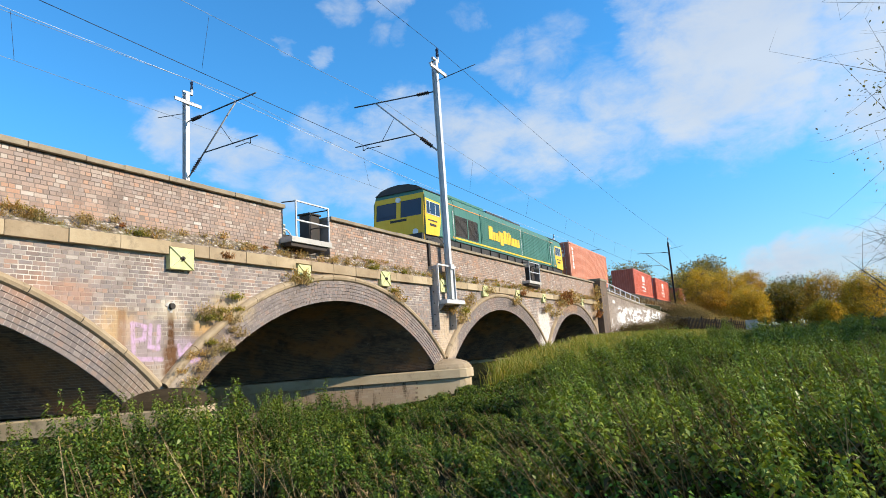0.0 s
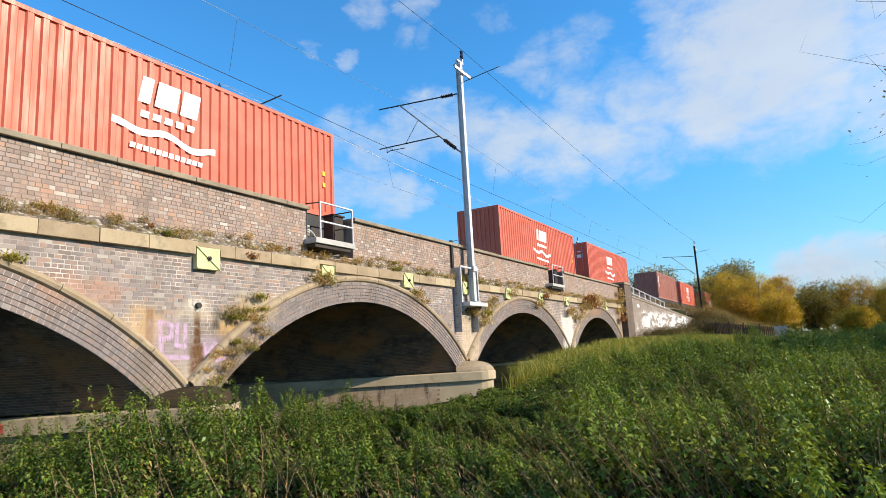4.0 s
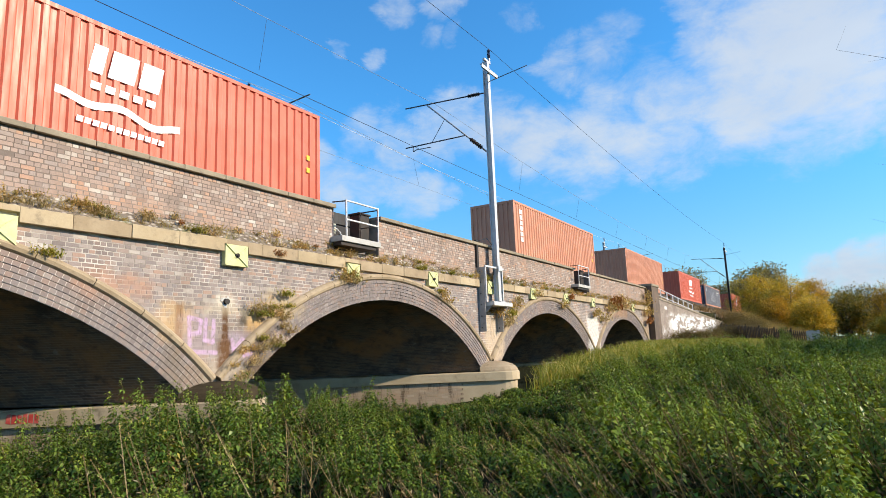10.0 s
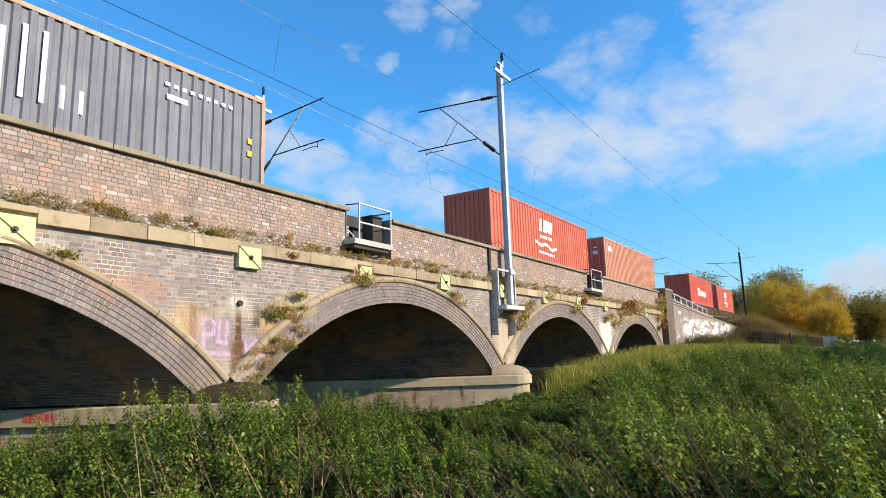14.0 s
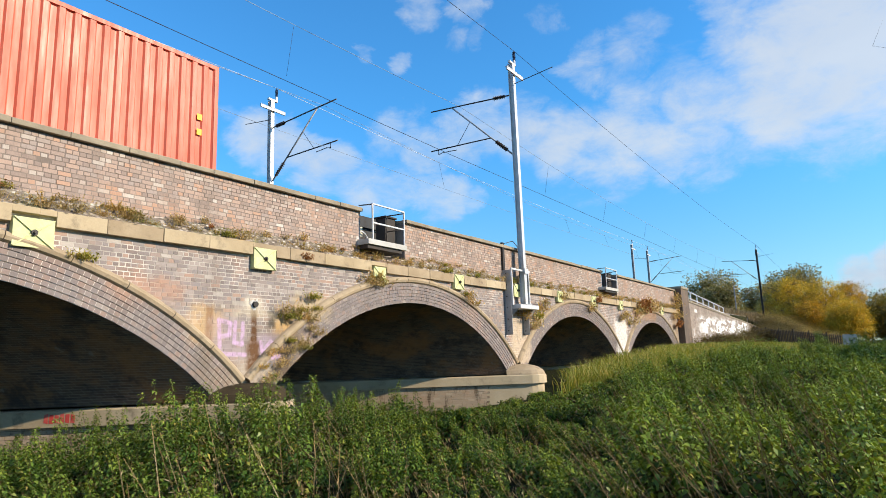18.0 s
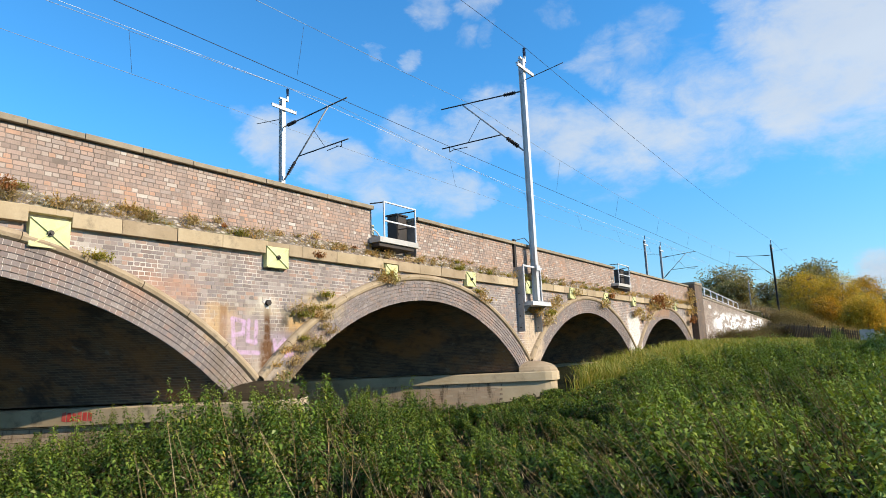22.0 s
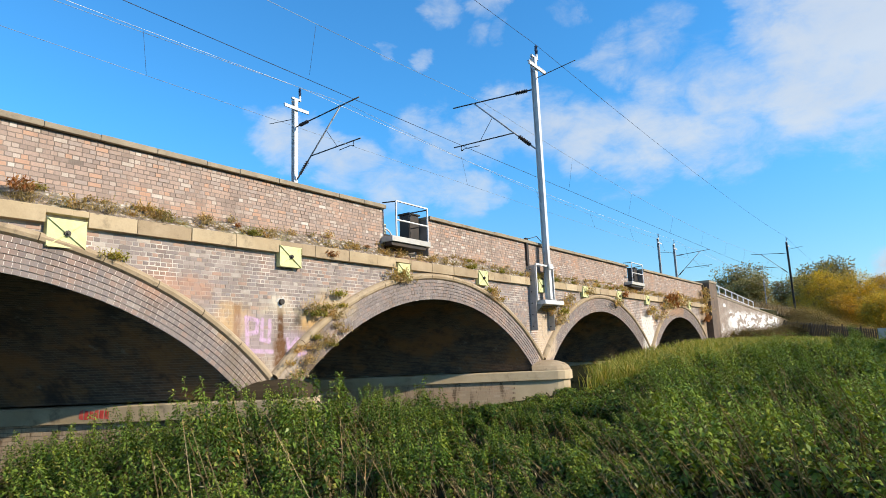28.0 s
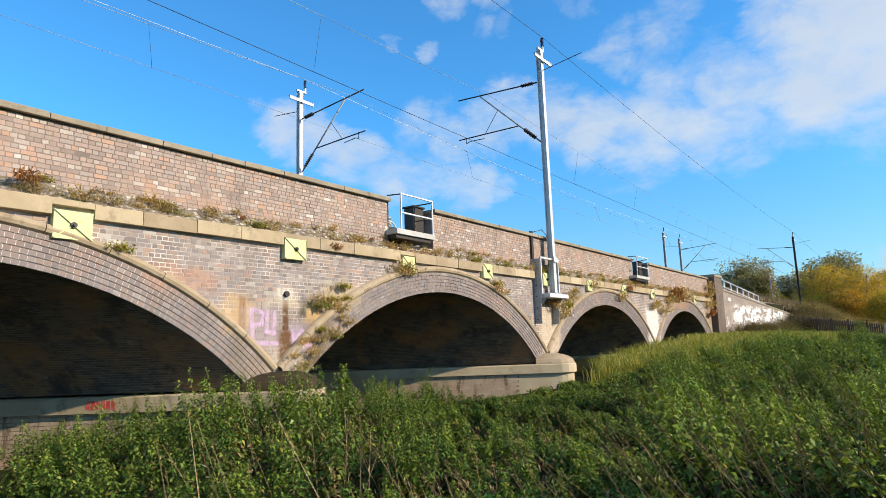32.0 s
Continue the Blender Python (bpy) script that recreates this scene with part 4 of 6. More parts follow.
wing = Bag()
XW0, XW1 = X_RIGHT + 2.1, 78.5
wing.poly([(XW0, 0.0, -1.2), (XW1, -0.6, -1.2), (XW1, -0.6, 3.6), (XW0, 0.0, 5.08), (XW0, 0.6, -1.2), (XW1, 0.0, -1.2), (XW1, 0.0, 3.6), (XW0, 0.6, 5.08)],
          [(0, 1, 2, 3), (3, 2, 6, 7), (1, 5, 6, 2), (4, 7, 6, 5), (0, 3, 7, 4)])
wing_wall = thing("wall_wing", "sloping brick wing wall with white painted patches", "wing wall", kind="structure")
part("wall_body", wing, white_paint_brick(), wing_wall)
cp = Bag()
for i in range(24):
    u0, u1 = i / 24 + 0.0006, (i + 1) / 24 - 0.0006
    def at(u, dy, dz):
        return (XW0 + (XW1 - XW0) * u, -0.6 * u + dy, 5.08 - 1.48 * u + dz)
    cp.poly([at(u0, -0.06, 0.004), at(u1, -0.06, 0.004), at(u1, 0.62, 0.004), at(u0, 0.62, 0.004), at(u0, -0.06, 0.13), at(u1, -0.06, 0.13), at(u1, 0.62, 0.13), at(u0, 0.62, 0.13)],
            [(3, 2, 1, 0), (4, 5, 6, 7), (0, 1, 5, 4), (1, 2, 6, 5), (2, 3, 7, 6), (3, 0, 4, 7)])
part("coping", cp, M_COPING, wing_wall)
rail_fence = thing("handrail", "pale tubular steel handrail on the wing wall", "railing")
for i in range(8):
    u = i / 7
    x, zt = 49.6 + 15.7 * u, 5.02 - 0.78 * u
    part("post", Bag().cyl((x, 0.4, zt - 0.15), (x, 0.4, zt + 1.08), 0.045, 8), M_GALV, rail_fence)
for dz in (0.52, 1.06):
    part("rail", Bag().cyl((49.6, 0.4, 5.02 + dz), (65.3, 0.4, 4.24 + dz), 0.04, 8), M_GALV, rail_fence)

# ---- ground, embankments ----
def smooth(a, b, v):
    u = min(max((v - a) / (b - a), 0.0), 1.0)
    return u * u * (3 - 2 * u)


def ground_z(x, y):
    z = 0.2 * smooth(14, 24, x) + 1.25 * smooth(20, 42, x) * (0.3 + 0.7 * smooth(-16, -2, y)) * smooth(-120, -50, y)
    z += 0.12 * noise.noise(Vector((x * 0.11, y * 0.11, 0)))
    if -60 < x < 44:
        z -= 0.5 * smooth(-3.5, 1.0, y) * (1 - smooth(17, 23, x))
    return z


def axis_steps(lo, a, b, hi, step):
    out, v, k = [], a, step
    while v > lo:
        out.append(v)
        k *= 1.25
        v -= k
    out = [lo] + out[::-1]
    v = a + step
    while v < b:
        out.append(v)
        v += step
    k = step
    while v < hi:
        out.append(v)
        k *= 1.25
        v += k
    return out + [hi]


gx, gy = axis_steps(-2500, -25, 120, 3000, 1.5), axis_steps(-2500, -45, 20, 3000, 1.5)
ground = Bag()
ground.v = [(x, y, ground_z(x, y)) for y in gy for x in gx]
nx = len(gx)
ground.f = [(j * nx + i, j * nx + i + 1, (j + 1) * nx + i + 1, (j + 1) * nx + i) for j in range(len(gy) - 1) for i in range(nx - 1)]
ground.smooth = [True] * len(ground.f)


def meadow():
    m, n, b = material("rough_meadow", 1.0, 0, 0.1)
    p = place(n)
    c = n.mix(n.span(n.noise(p, 0.15, 6.0, 0.6), 0.35, 0.65), (0.016, 0.022, 0.008, 1), (0.035, 0.038, 0.013, 1))
    c = n.mix(n.span(n.noise(p, 2.5, 6.0, 0.7), 0.45, 0.7), c, (0.03, 0.024, 0.013, 1))
    put(n, b, c, None, n.noise(p, 6.0, 6.0, 0.7), 0.15, 1.0)
    return m


M_MEADOW = meadow()
tagged(part("ground", ground, M_MEADOW, fix=False), "rough green riverside meadow", "ground", kind="structure")

bank = Bag()


def bank_section(x):
    top = 4.84
    return [(x, -12.0 - 2.0 * math.sin(x * 0.05), -0.2), (x, -5.0, 2.1 + 0.3 * math.sin(x * 0.21)), (x, -1.0, 4.35), (x, 0.4, top), (x, WIDTH - 0.4, top), (x, WIDTH + 2, 4.2), (x, WIDTH + 14, -0.2)]


def slope_z(x, y):
    """The side of the embankment, which rises past the end of the wing wall."""
    g = ground_z(x, y) - 0.05
    return g + smooth(70, 82, x) * max(0.0, 4.84 - 0.5 * max(0.0, 0.4 - y) - g)


side_x, side_y = [64 + 1.2 * i for i in range(41)], [-10.4 + 0.9 * j for j in range(12)] + [0.4]
pts = [(x, y, slope_z(x, min(y, 0.4)) if x > 78.6 else min(slope_z(x, y), 9 if y < -0.9 else 1.9)) for y in side_y for x in side_x]
m_ = len(side_x)
bank.poly(pts, [(j * m_ + i, j * m_ + i + 1, (j + 1) * m_ + i + 1, (j + 1) * m_ + i) for j in range(len(side_y) - 1) for i in range(m_ - 1)], True)
for lo, hi in ((111.0, 700.0), (-760.0, X_LEFT - 14)):
    n = 60
    prev = bank_section(lo)
    for i in range(n):
        cur = bank_section(lo + (hi - lo) * (i + 1) / n)
        for a in range(6):
            bank.poly([prev[a], cur[a], cur[a + 1], prev[a + 1]], [(0, 1, 2, 3)], True)
        prev = cur
# the fill behind the wing wall
bank.poly([(X_RIGHT + 2.2, 0.62, 4.7), (79.0, 0.4, 3.5), (79.0, 0.4, 4.84), (X_RIGHT + 2.2, 1.2, 4.84), (79.0, 1.2, 4.84), (X_RIGHT + 2.2, WIDTH, 4.84), (79.0, WIDTH - 0.4, 4.84)],
          [(0, 1, 2, 3), (3, 2, 4), (3, 4, 6, 5)])
bank.poly([(79.0, 0.4, 4.84), (111.0, 0.4, 4.84), (111.0, WIDTH - 0.4, 4.84), (79.0, WIDTH - 0.4, 4.84)], [(0, 1, 2, 3)])
bank.box(X_LEFT - 14, X_LEFT, 0.2, WIDTH - 0.2, -1.2, 4.7)
tagged(part("embankment", bank, M_MEADOW, fix=False), "grassy railway embankment beyond the viaduct", "embankment", kind="structure")


# ---- plants ----
def leaf_material(name, stops, gloss=0.45, through=0.25):
    m = bpy.data.materials.new(name)
    m.use_nodes = True
    n = Nodes(m.node_tree)
    r = n.add("ShaderNodeNewGeometry").outputs["Random Per Island"]
    c = n.ramp(r, stops)
    p = place(n)
    c = n.mix(n.span(n.noise(p, 0.6, 4.0), 0.35, 0.7, 0.0, 0.6), c, n.mix(1.0, c, (0.62, 0.58, 0.5, 1), "MULTIPLY"))
    c = n.mix(n.span(n.noise(p, 2.6, 3.0), 0.40, 0.62, 0.0, 0.7), c, n.mix(1.0, c, (1.45, 1.2, 0.9, 1), "MULTIPLY"))
    b = n.add("ShaderNodeBsdfPrincipled", Base_Color=c, Roughness=gloss)
    b.inputs["Specular IOR Level"].default_value = 0.22
    t = n.add("ShaderNodeBsdfTranslucent", Color=n.mix(1.0, c, (1.3, 1.25, 0.6, 1), "MULTIPLY"))
    mx = n.add("ShaderNodeMixShader", i0=through, i1=b.outputs[0], i2=t.outputs[0])
    n.tree.links.new(mx.outputs[0], n.add("ShaderNodeOutputMaterial").inputs[0])
    return m


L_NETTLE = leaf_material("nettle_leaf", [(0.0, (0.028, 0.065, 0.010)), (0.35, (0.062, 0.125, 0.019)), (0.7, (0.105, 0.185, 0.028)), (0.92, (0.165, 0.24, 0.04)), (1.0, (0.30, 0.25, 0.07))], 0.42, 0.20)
L_LOW = leaf_material("low_nettle_leaf", [(0.0, (0.03, 0.10, 0.012)), (0.5, (0.06, 0.18, 0.02)), (1.0, (0.11, 0.27, 0.03))], 0.5, 0.15)
# paler green that stands in for sun on the upper nettle leaves
L_SUNLIT = leaf_material("sunlit_nettle_leaf", [(0.0, (0.11, 0.18, 0.025)), (0.5, (0.17, 0.26, 0.038)), (1.0, (0.27, 0.34, 0.065))], 0.42, 0.22)
L_STEM = leaf_material("herb_stem", [(0.0, (0.05, 0.05, 0.02)), (0.6, (0.10, 0.085, 0.035)), (1.0, (0.22, 0.17, 0.08))], 0.7, 0.0)
L_STALK = leaf_material("dry_stalk", [(0.0, (0.14, 0.10, 0.05)), (0.5, (0.27, 0.21, 0.11)), (1.0, (0.45, 0.37, 0.23))], 0.7, 0.05)
L_GRASS = leaf_material("rough_grass", [(0.0, (0.14, 0.19, 0.03)), (0.5, (0.25, 0.29, 0.05)), (0.85, (0.36, 0.35, 0.09)), (1.0, (0.50, 0.41, 0.17))])
L_GOLD = leaf_material("golden_autumn_leaf", [(0.0, (0.22, 0.20, 0.04)), (0.3, (0.42, 0.35, 0.05)), (0.7, (0.66, 0.48, 0.06)), (1.0, (0.82, 0.58, 0.08))], 0.5, 0.3)
L_OCHRE = leaf_material("ochre_leaf", [(0.0, (0.18, 0.14, 0.03)), (0.4, (0.40, 0.28, 0.045)), (0.8, (0.62, 0.41, 0.055)), (1.0, (0.76, 0.49, 0.07))], 0.5, 0.3)
L_OLIVE = leaf_material("olive_leaf", [(0.0, (0.17, 0.17, 0.085)), (0.5, (0.26, 0.25, 0.12)), (0.9, (0.35, 0.31, 0.14)), (1.0, (0.44, 0.34, 0.15))])
L_DARK = leaf_material("dark_green_leaf", [(0.0, (0.03, 0.045, 0.014)), (0.6, (0.06, 0.085, 0.024)), (1.0, (0.10, 0.12, 0.035))])
L_WEED = leaf_material("wall_weed", [(0.0, (0.24, 0.19, 0.09)), (0.4, (0.40, 0.31, 0.15)), (0.7, (0.30, 0.30, 0.09)), (0.9, (0.46, 0.28, 0.12)), (1.0, (0.56, 0.46, 0.26))], 0.7, 0.3)
L_MIXED = leaf_material("bronze_green_leaf", [(0.0, (0.08, 0.09, 0.025)), (0.4, (0.16, 0.16, 0.04)), (0.75, (0.27, 0.22, 0.05)), (1.0, (0.40, 0.28, 0.06))])
M_BARK = worn("grey_brown_bark", (0.10, 0.08, 0.06), (0.16, 0.13, 0.10), 0.95, scale=3, fine=18, depth=0.03)

rng = np.random.default_rng(11)


def quads_mesh(name, quads, mat):
    """A mesh of loose quads, from an array (n, 4, 3)."""
    q = np.ascontiguousarray(quads, dtype=np.float32)
    k = len(q)
    me = bpy.data.meshes.new(name)
    me.vertices.add(4 * k)
    me.vertices.foreach_set("co", q.ravel())
    me.loops.add(4 * k)
    me.loops.foreach_set("vertex_index", np.arange(4 * k, dtype=np.int32))
    me.polygons.add(k)
    me.polygons.foreach_set("loop_start", np.arange(0, 4 * k, 4, dtype=np.int32))
    me.update(calc_edges=True)
    me.materials.append(mat)
    return me


def unit(v):
    return v / np.maximum(np.linalg.norm(v, axis=-1, keepdims=True), 1e-9)


def leaves_at(pos, out, size, width=0.55, droop=0.25, fold=0.0):
    """Leaf quads growing from pos along out: base, side, tip, side."""
    n = len(pos)
    out = unit(out)
    up = np.array([0, 0, 1.0])
    lat = unit(np.cross(out, up) + rng.normal(0, 0.35, (n, 3)))
    size = size[:, None]
    tip = pos + out * size - up * droop * size
    mid = pos + out * size * 0.45
    return np.stack([pos, mid + lat * size * width * 0.5, tip, mid - lat * size * width * 0.5], 1)


def herb_patch(base, height, n_leaves, leaf, spread=0.06, lean=0.22, lo=0.12, droop=0.35, width=0.6, drift=(0.0, 0.0), stem=0.005):
    """Upright leafy stems; returns leaf quads and stem quads."""
    n = len(base)
    top = base + np.stack([(rng.normal(0, lean, n) + drift[0]) * height, (rng.normal(0, lean, n) + drift[1]) * height, height], 1)
    u = np.linspace(lo, 1.0, n_leaves)[None, :] + rng.uniform(-0.5, 0.5, (n, n_leaves)) * (1 - lo) / n_leaves
    u = np.clip(u, 0.03, 1.0)
    pos = base[:, None, :] + (top - base)[:, None, :] * u[..., None]
    ang = rng.uniform(0, 2 * np.pi, (n, 1)) + np.arange(n_leaves)[None, :] * 2.4 + rng.normal(0, 0.3, (n, n_leaves))
    out = np.stack([np.cos(ang), np.sin(ang), rng.uniform(-0.3, 0.7, ang.shape)], -1)
    size = leaf * (1.2 - 0.6 * u) * rng.uniform(0.6, 1.35, u.shape)
    pos = pos + out * (spread * (1.25 - u) * rng.uniform(0.0, 1.6, u.shape))[..., None]
    lv = leaves_at(pos.reshape(-1, 3), out.reshape(-1, 3), size.ravel(), width, droop)
    a = np.array([stem, 0, 0])
    st = np.stack([base - a, base + a, top + a * 0.4, top - a * 0.4], 1)
    a = np.array([0, stem, 0])
    st2 = np.stack([base - a, base + a, top + a * 0.4, top - a * 0.4], 1)
    return lv, np.concatenate([st, st2])


def scatter(count, r0, r1, power, h0=-14.0, h1=78.0):
    """Spots before the viewer's place, thinning out with distance."""
    u = rng.random(count)
    r = r0 * (r1 / r0) ** (u ** power)
    a = np.radians(rng.uniform(h0, h1, count))
    x, y = EYE[0] + r * np.cos(a), EYE[1] + r * np.sin(a)
    return x, y, r


def keep_off(x, y):
    """True where plants may grow: before the face, clear of the pier noses and of the viewer."""
    ok = y < -0.35
    for c in ARCH_X:
        px = c + SPAN / 2
        ok &= np.hypot((x - px - 1.0) / 1.9, (y + 0.55) / 1.15) > 1.0
    return ok


def on_ground(x, y):
    return np.array([[a, b, ground_z(a, b)] for a, b in zip(x, y)])


def cover_height(x, y):
    """How tall the growth stands over a spot."""
    bump = np.array([noise.noise(Vector((a * 0.55, b * 0.55, 7.0))) + 0.6 * noise.noise(Vector((a * 1.7, b * 1.7, 3.0))) for a, b in zip(x, y)])
    turn = np.degrees(np.arctan2(y - EYE[1], x - EYE[0]))
    tall = np.interp(turn, [-20, 10, 17, 22, 33, 40, 45, 50, 56, 60, 63, 66, 75], [1.44, 1.34, 1.15, 0.80, 0.80, 1.00, 1.22, 1.38, 1.38, 1.30, 1.16, 1.02, 0.9])
    tall = tall * np.where((x > 13) & (x < 22.6) & (y > -4.2), 0.62, 1.0)
    calm = np.where((turn > 56) | ((turn > 19) & (turn < 37)), 0.4, 1.0)
    return np.clip(tall + 0.36 * bump * calm, 0.3, 1.58) * np.interp(turn, [17, 21, 34, 39], [1.0, 0.82, 0.82, 1.0])


def is_grass(x, y):
    """The lit grass slope at the foot of the viaduct and the meadow beyond."""
    return (x > 20.6) & (y > np.interp(x, [20.6, 23, 28, 34, 42, 60], [-1.4, -4.0, -5.5, -8.0, -11.0, -24.0]) + 0.6 * np.sin(x * 0.9))


def spires(base, height, nodes, leaf, spread, lo, drift, stem):
    """Bushy upright plants: leaves in whorls of four up a stem, smaller towards the tip."""
    n = len(base)
    top = base + np.stack([(rng.normal(0, 0.10, n) + drift[:, 0]) * height, (rng.normal(0, 0.10, n) + drift[:, 1]) * height, height], 1)
    u = lo + (1 - lo) * (np.arange(nodes) + 0.5)[None, :, None] / nodes
    u = np.clip(u + rng.normal(0, 0.35 / nodes, (n, nodes, 4)), 0.02, 1.0)
    v = (u - lo) / (1 - lo)
    bow = (0.10 * rng.normal(0, 1, (n, 1, 1)) * height[:, None, None]) * u * (1 - u)
    axis_at = base[:, None, None, :] + (top - base)[:, None, None, :] * u[..., None] + bow[..., None] * np.array([1.0, 0.4, 0.0])
    ang = rng.uniform(0, 6.28, (n, 1, 1)) + (np.arange(nodes) * 0.8)[None, :, None] + (np.arange(4) * 1.571)[None, None, :] + rng.normal(0, 0.35, (n, nodes, 4))
    out = np.stack([np.cos(ang), np.sin(ang), 0.30 + rng.normal(0, 0.45, ang.shape)], -1)
    girth = spread * rng.uniform(0.6, 1.35, (n, 1, 1))
    reach = girth * np.clip(1.05 - v, 0, 1) ** 0.75 * np.clip(0.35 + 2.2 * v, 0, 1) * rng.uniform(0.1, 1.15, ang.shape)
    pos = axis_at + out * reach[..., None]
    size = leaf * (1.15 - 0.62 * v) * rng.uniform(0.65, 1.3, ang.shape)
    lv = leaves_at(pos.reshape(-1, 3), out.reshape(-1, 3), size.ravel(), 0.66, 0.62)
    st = []
    for w in (np.array([stem, 0, 0]), np.array([0, stem, 0])):
        st.append(np.stack([base - w, base + w, top + w * 0.4, top - w * 0.4], 1))
    return lv, np.concatenate(st), v.ravel()


def edge_of_tall(turn):
    """How far from the viewer the tall growth begins, by heading."""
    return 4.7 + 0.5 * np.sin(turn * 0.23) + 0.35 * np.sin(turn * 0.71 + 1.0)



def sites(tries, r0, r1, gap, per_metre):
    """Spots that keep a distance from one another, which grows with the distance from the viewer."""
    x, y, r = scatter(tries, r0, r1, 1.0)
    kept = []
    cells = {}
    for a, b, d in zip(x, y, r):
        g = gap + per_metre * d
        i, j = int(a // 1.6), int(b // 1.6)
        if all((a - p) ** 2 + (b - q) ** 2 > g * g for di in (-1, 0, 1) for dj in (-1, 0, 1) for p, q in cells.get((i + di, j + dj), ())):
            cells.setdefault((i, j), []).append((a, b))
            kept.append((a, b))
    return np.array(kept)


for tries, r0, r1, gap, per_metre, stems, nodes, leaf, spread, stem in ((9000, 4.3, 14.5, 0.52, 0.014, 11, 38, 0.050, 0.092, 0.004), (12000, 13.5, 48, 0.62, 0.016, 9, 24, 0.074, 0.14, 0.006), (1500, 44, 130, 0.3, 0.02, 3, 6, 0.24, 0.30, 0.02)):
    c = sites(tries, r0, r1, gap, per_metre)
    turn = np.degrees(np.arctan2(c[:, 1] - EYE[1], c[:, 0] - EYE[0]))
    far = np.hypot(c[:, 0] - EYE[0], c[:, 1] - EYE[1])
    c = c[keep_off(c[:, 0], c[:, 1]) & ~is_grass(c[:, 0], c[:, 1]) & (far > edge_of_tall(turn))]
    k = len(c)
    tall = cover_height(c[:, 0], c[:, 1]) * np.where(rng.random(k) < 0.25, rng.uniform(1.0, 1.16, k), rng.uniform(0.5, 1.0, k))
    sway = np.array([noise.noise(Vector((a * 0.3, b * 0.3, 40.0))) for a, b in c])
    turn = np.degrees(np.arctan2(c[:, 1] - EYE[1], c[:, 0] - EYE[0]))
    sway = -0.10 + 0.35 * sway - 0.20 * np.clip((40 - turn) / 20, 0, 1)
    who = np.repeat(np.arange(k), stems)
    n = len(who)
    off = rng.normal(0, 0.11 + 0.002 * r0, (n, 2))
    base = on_ground(c[who, 0] + off[:, 0], c[who, 1] + off[:, 1])
    h = tall[who] * rng.uniform(0.72, 1.05, n)
    drift = off * 0.9 + sway[who][:, None] * np.array([1.0, -0.5])
    big = (rng.random(k) < np.interp(turn, [8, 20, 30], [0.75, 0.5, 0.26]))[who]
    parts_ = [spires(base[m], h[m] * f, int(nodes * g), leaf * q, spread * q, 0.36, drift[m], stem) for m, f, g, q in ((~big, 1.0, 1.0, 1.0), (big, 0.92, 0.85, 1.42))]
    lv, st, v = (np.concatenate([p, q]) for p, q in zip(*parts_))
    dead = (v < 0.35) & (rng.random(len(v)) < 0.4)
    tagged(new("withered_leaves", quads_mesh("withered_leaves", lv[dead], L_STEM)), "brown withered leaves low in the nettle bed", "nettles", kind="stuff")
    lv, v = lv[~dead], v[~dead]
    # tips paler than the leaves below: sunlight put into colour, more towards the right
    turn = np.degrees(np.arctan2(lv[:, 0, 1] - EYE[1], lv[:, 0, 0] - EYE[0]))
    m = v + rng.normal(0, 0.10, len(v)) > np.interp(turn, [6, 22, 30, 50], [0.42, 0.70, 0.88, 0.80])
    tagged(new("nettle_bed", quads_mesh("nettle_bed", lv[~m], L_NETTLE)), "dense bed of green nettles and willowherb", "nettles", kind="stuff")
    tagged(new("nettle_tips", quads_mesh("nettle_tips", lv[m], L_SUNLIT)), "tips of the nettle bed, coloured paler as if sunlit", "nettles", kind="stuff")
    tagged(new("nettle_stems", quads_mesh("nettle_stems", st, L_STEM)), "thin brown and green stems of the nettle bed", "nettles", kind="stuff")

# low fresh nettles at the viewer's feet and all round
x, y, r = scatter(1700, 1.6, 4.7, 0.8, -180.0, 180.0)
x2, y2, r2 = scatter(1300, 3.0, 4.7, 1.0)
x, y, r = np.concatenate([x, x2]), np.concatenate([y, y2]), np.concatenate([r, r2])
ok = keep_off(x, y)
x, y, r = x[ok], y[ok], r[ok]
h = np.minimum(rng.uniform(0.35, 0.72, len(x)), 0.25 + 0.13 * r)
lv, st, v = spires(on_ground(x, y), h, 8, 0.085, 0.12, 0.2, np.zeros((len(x), 2)), 0.003)
tagged(new("low_nettles", quads_mesh("low_nettles", lv, L_LOW)), "low fresh green nettles at the edge of the path", "nettles", kind="stuff")

# pale dry stems that lean through the growth
x, y, r = scatter(1300, 4.6, 20, 1.0, -12, 62)
turn = np.degrees(np.arctan2(y - EYE[1], x - EYE[0]))
ok = keep_off(x, y) & ~is_grass(x, y) & (rng.random(len(x)) < np.interp(turn, [-10, 30, 42, 48, 60], [1.0, 1.0, 0.8, 0.3, 0.15]))
x, y, r, turn = x[ok], y[ok], r[ok], turn[ok]
base = on_ground(x, y)
h = cover_height(x, y) * rng.uniform(0.55, 0.98, len(x))
n = len(x)
lean = np.interp(turn, [20, 40, 60], [-0.75, -0.45, -0.1])
top = base + np.stack([rng.normal(0.0, 0.25, n) * h + lean * h * 0.5, -lean * 0.6 * h + rng.normal(0, 0.25, n) * h, h], 1)
w = 0.006
q = []
for a in (np.array([w, 0, 0]), np.array([0, w, 0])):
    q.append(np.stack([base - a, base + a, top + a * 0.5, top - a * 0.5], 1))
for k in range(6):
    u = rng.uniform(0.6, 1.0, (n, 1))
    p = base + (top - base) * u
    o = rng.normal(0, 1, (n, 3)) + np.array([0, 0, 0.8])
    q.append(leaves_at(p, o, rng.uniform(0.03, 0.07, n), 0.16, 0.1))
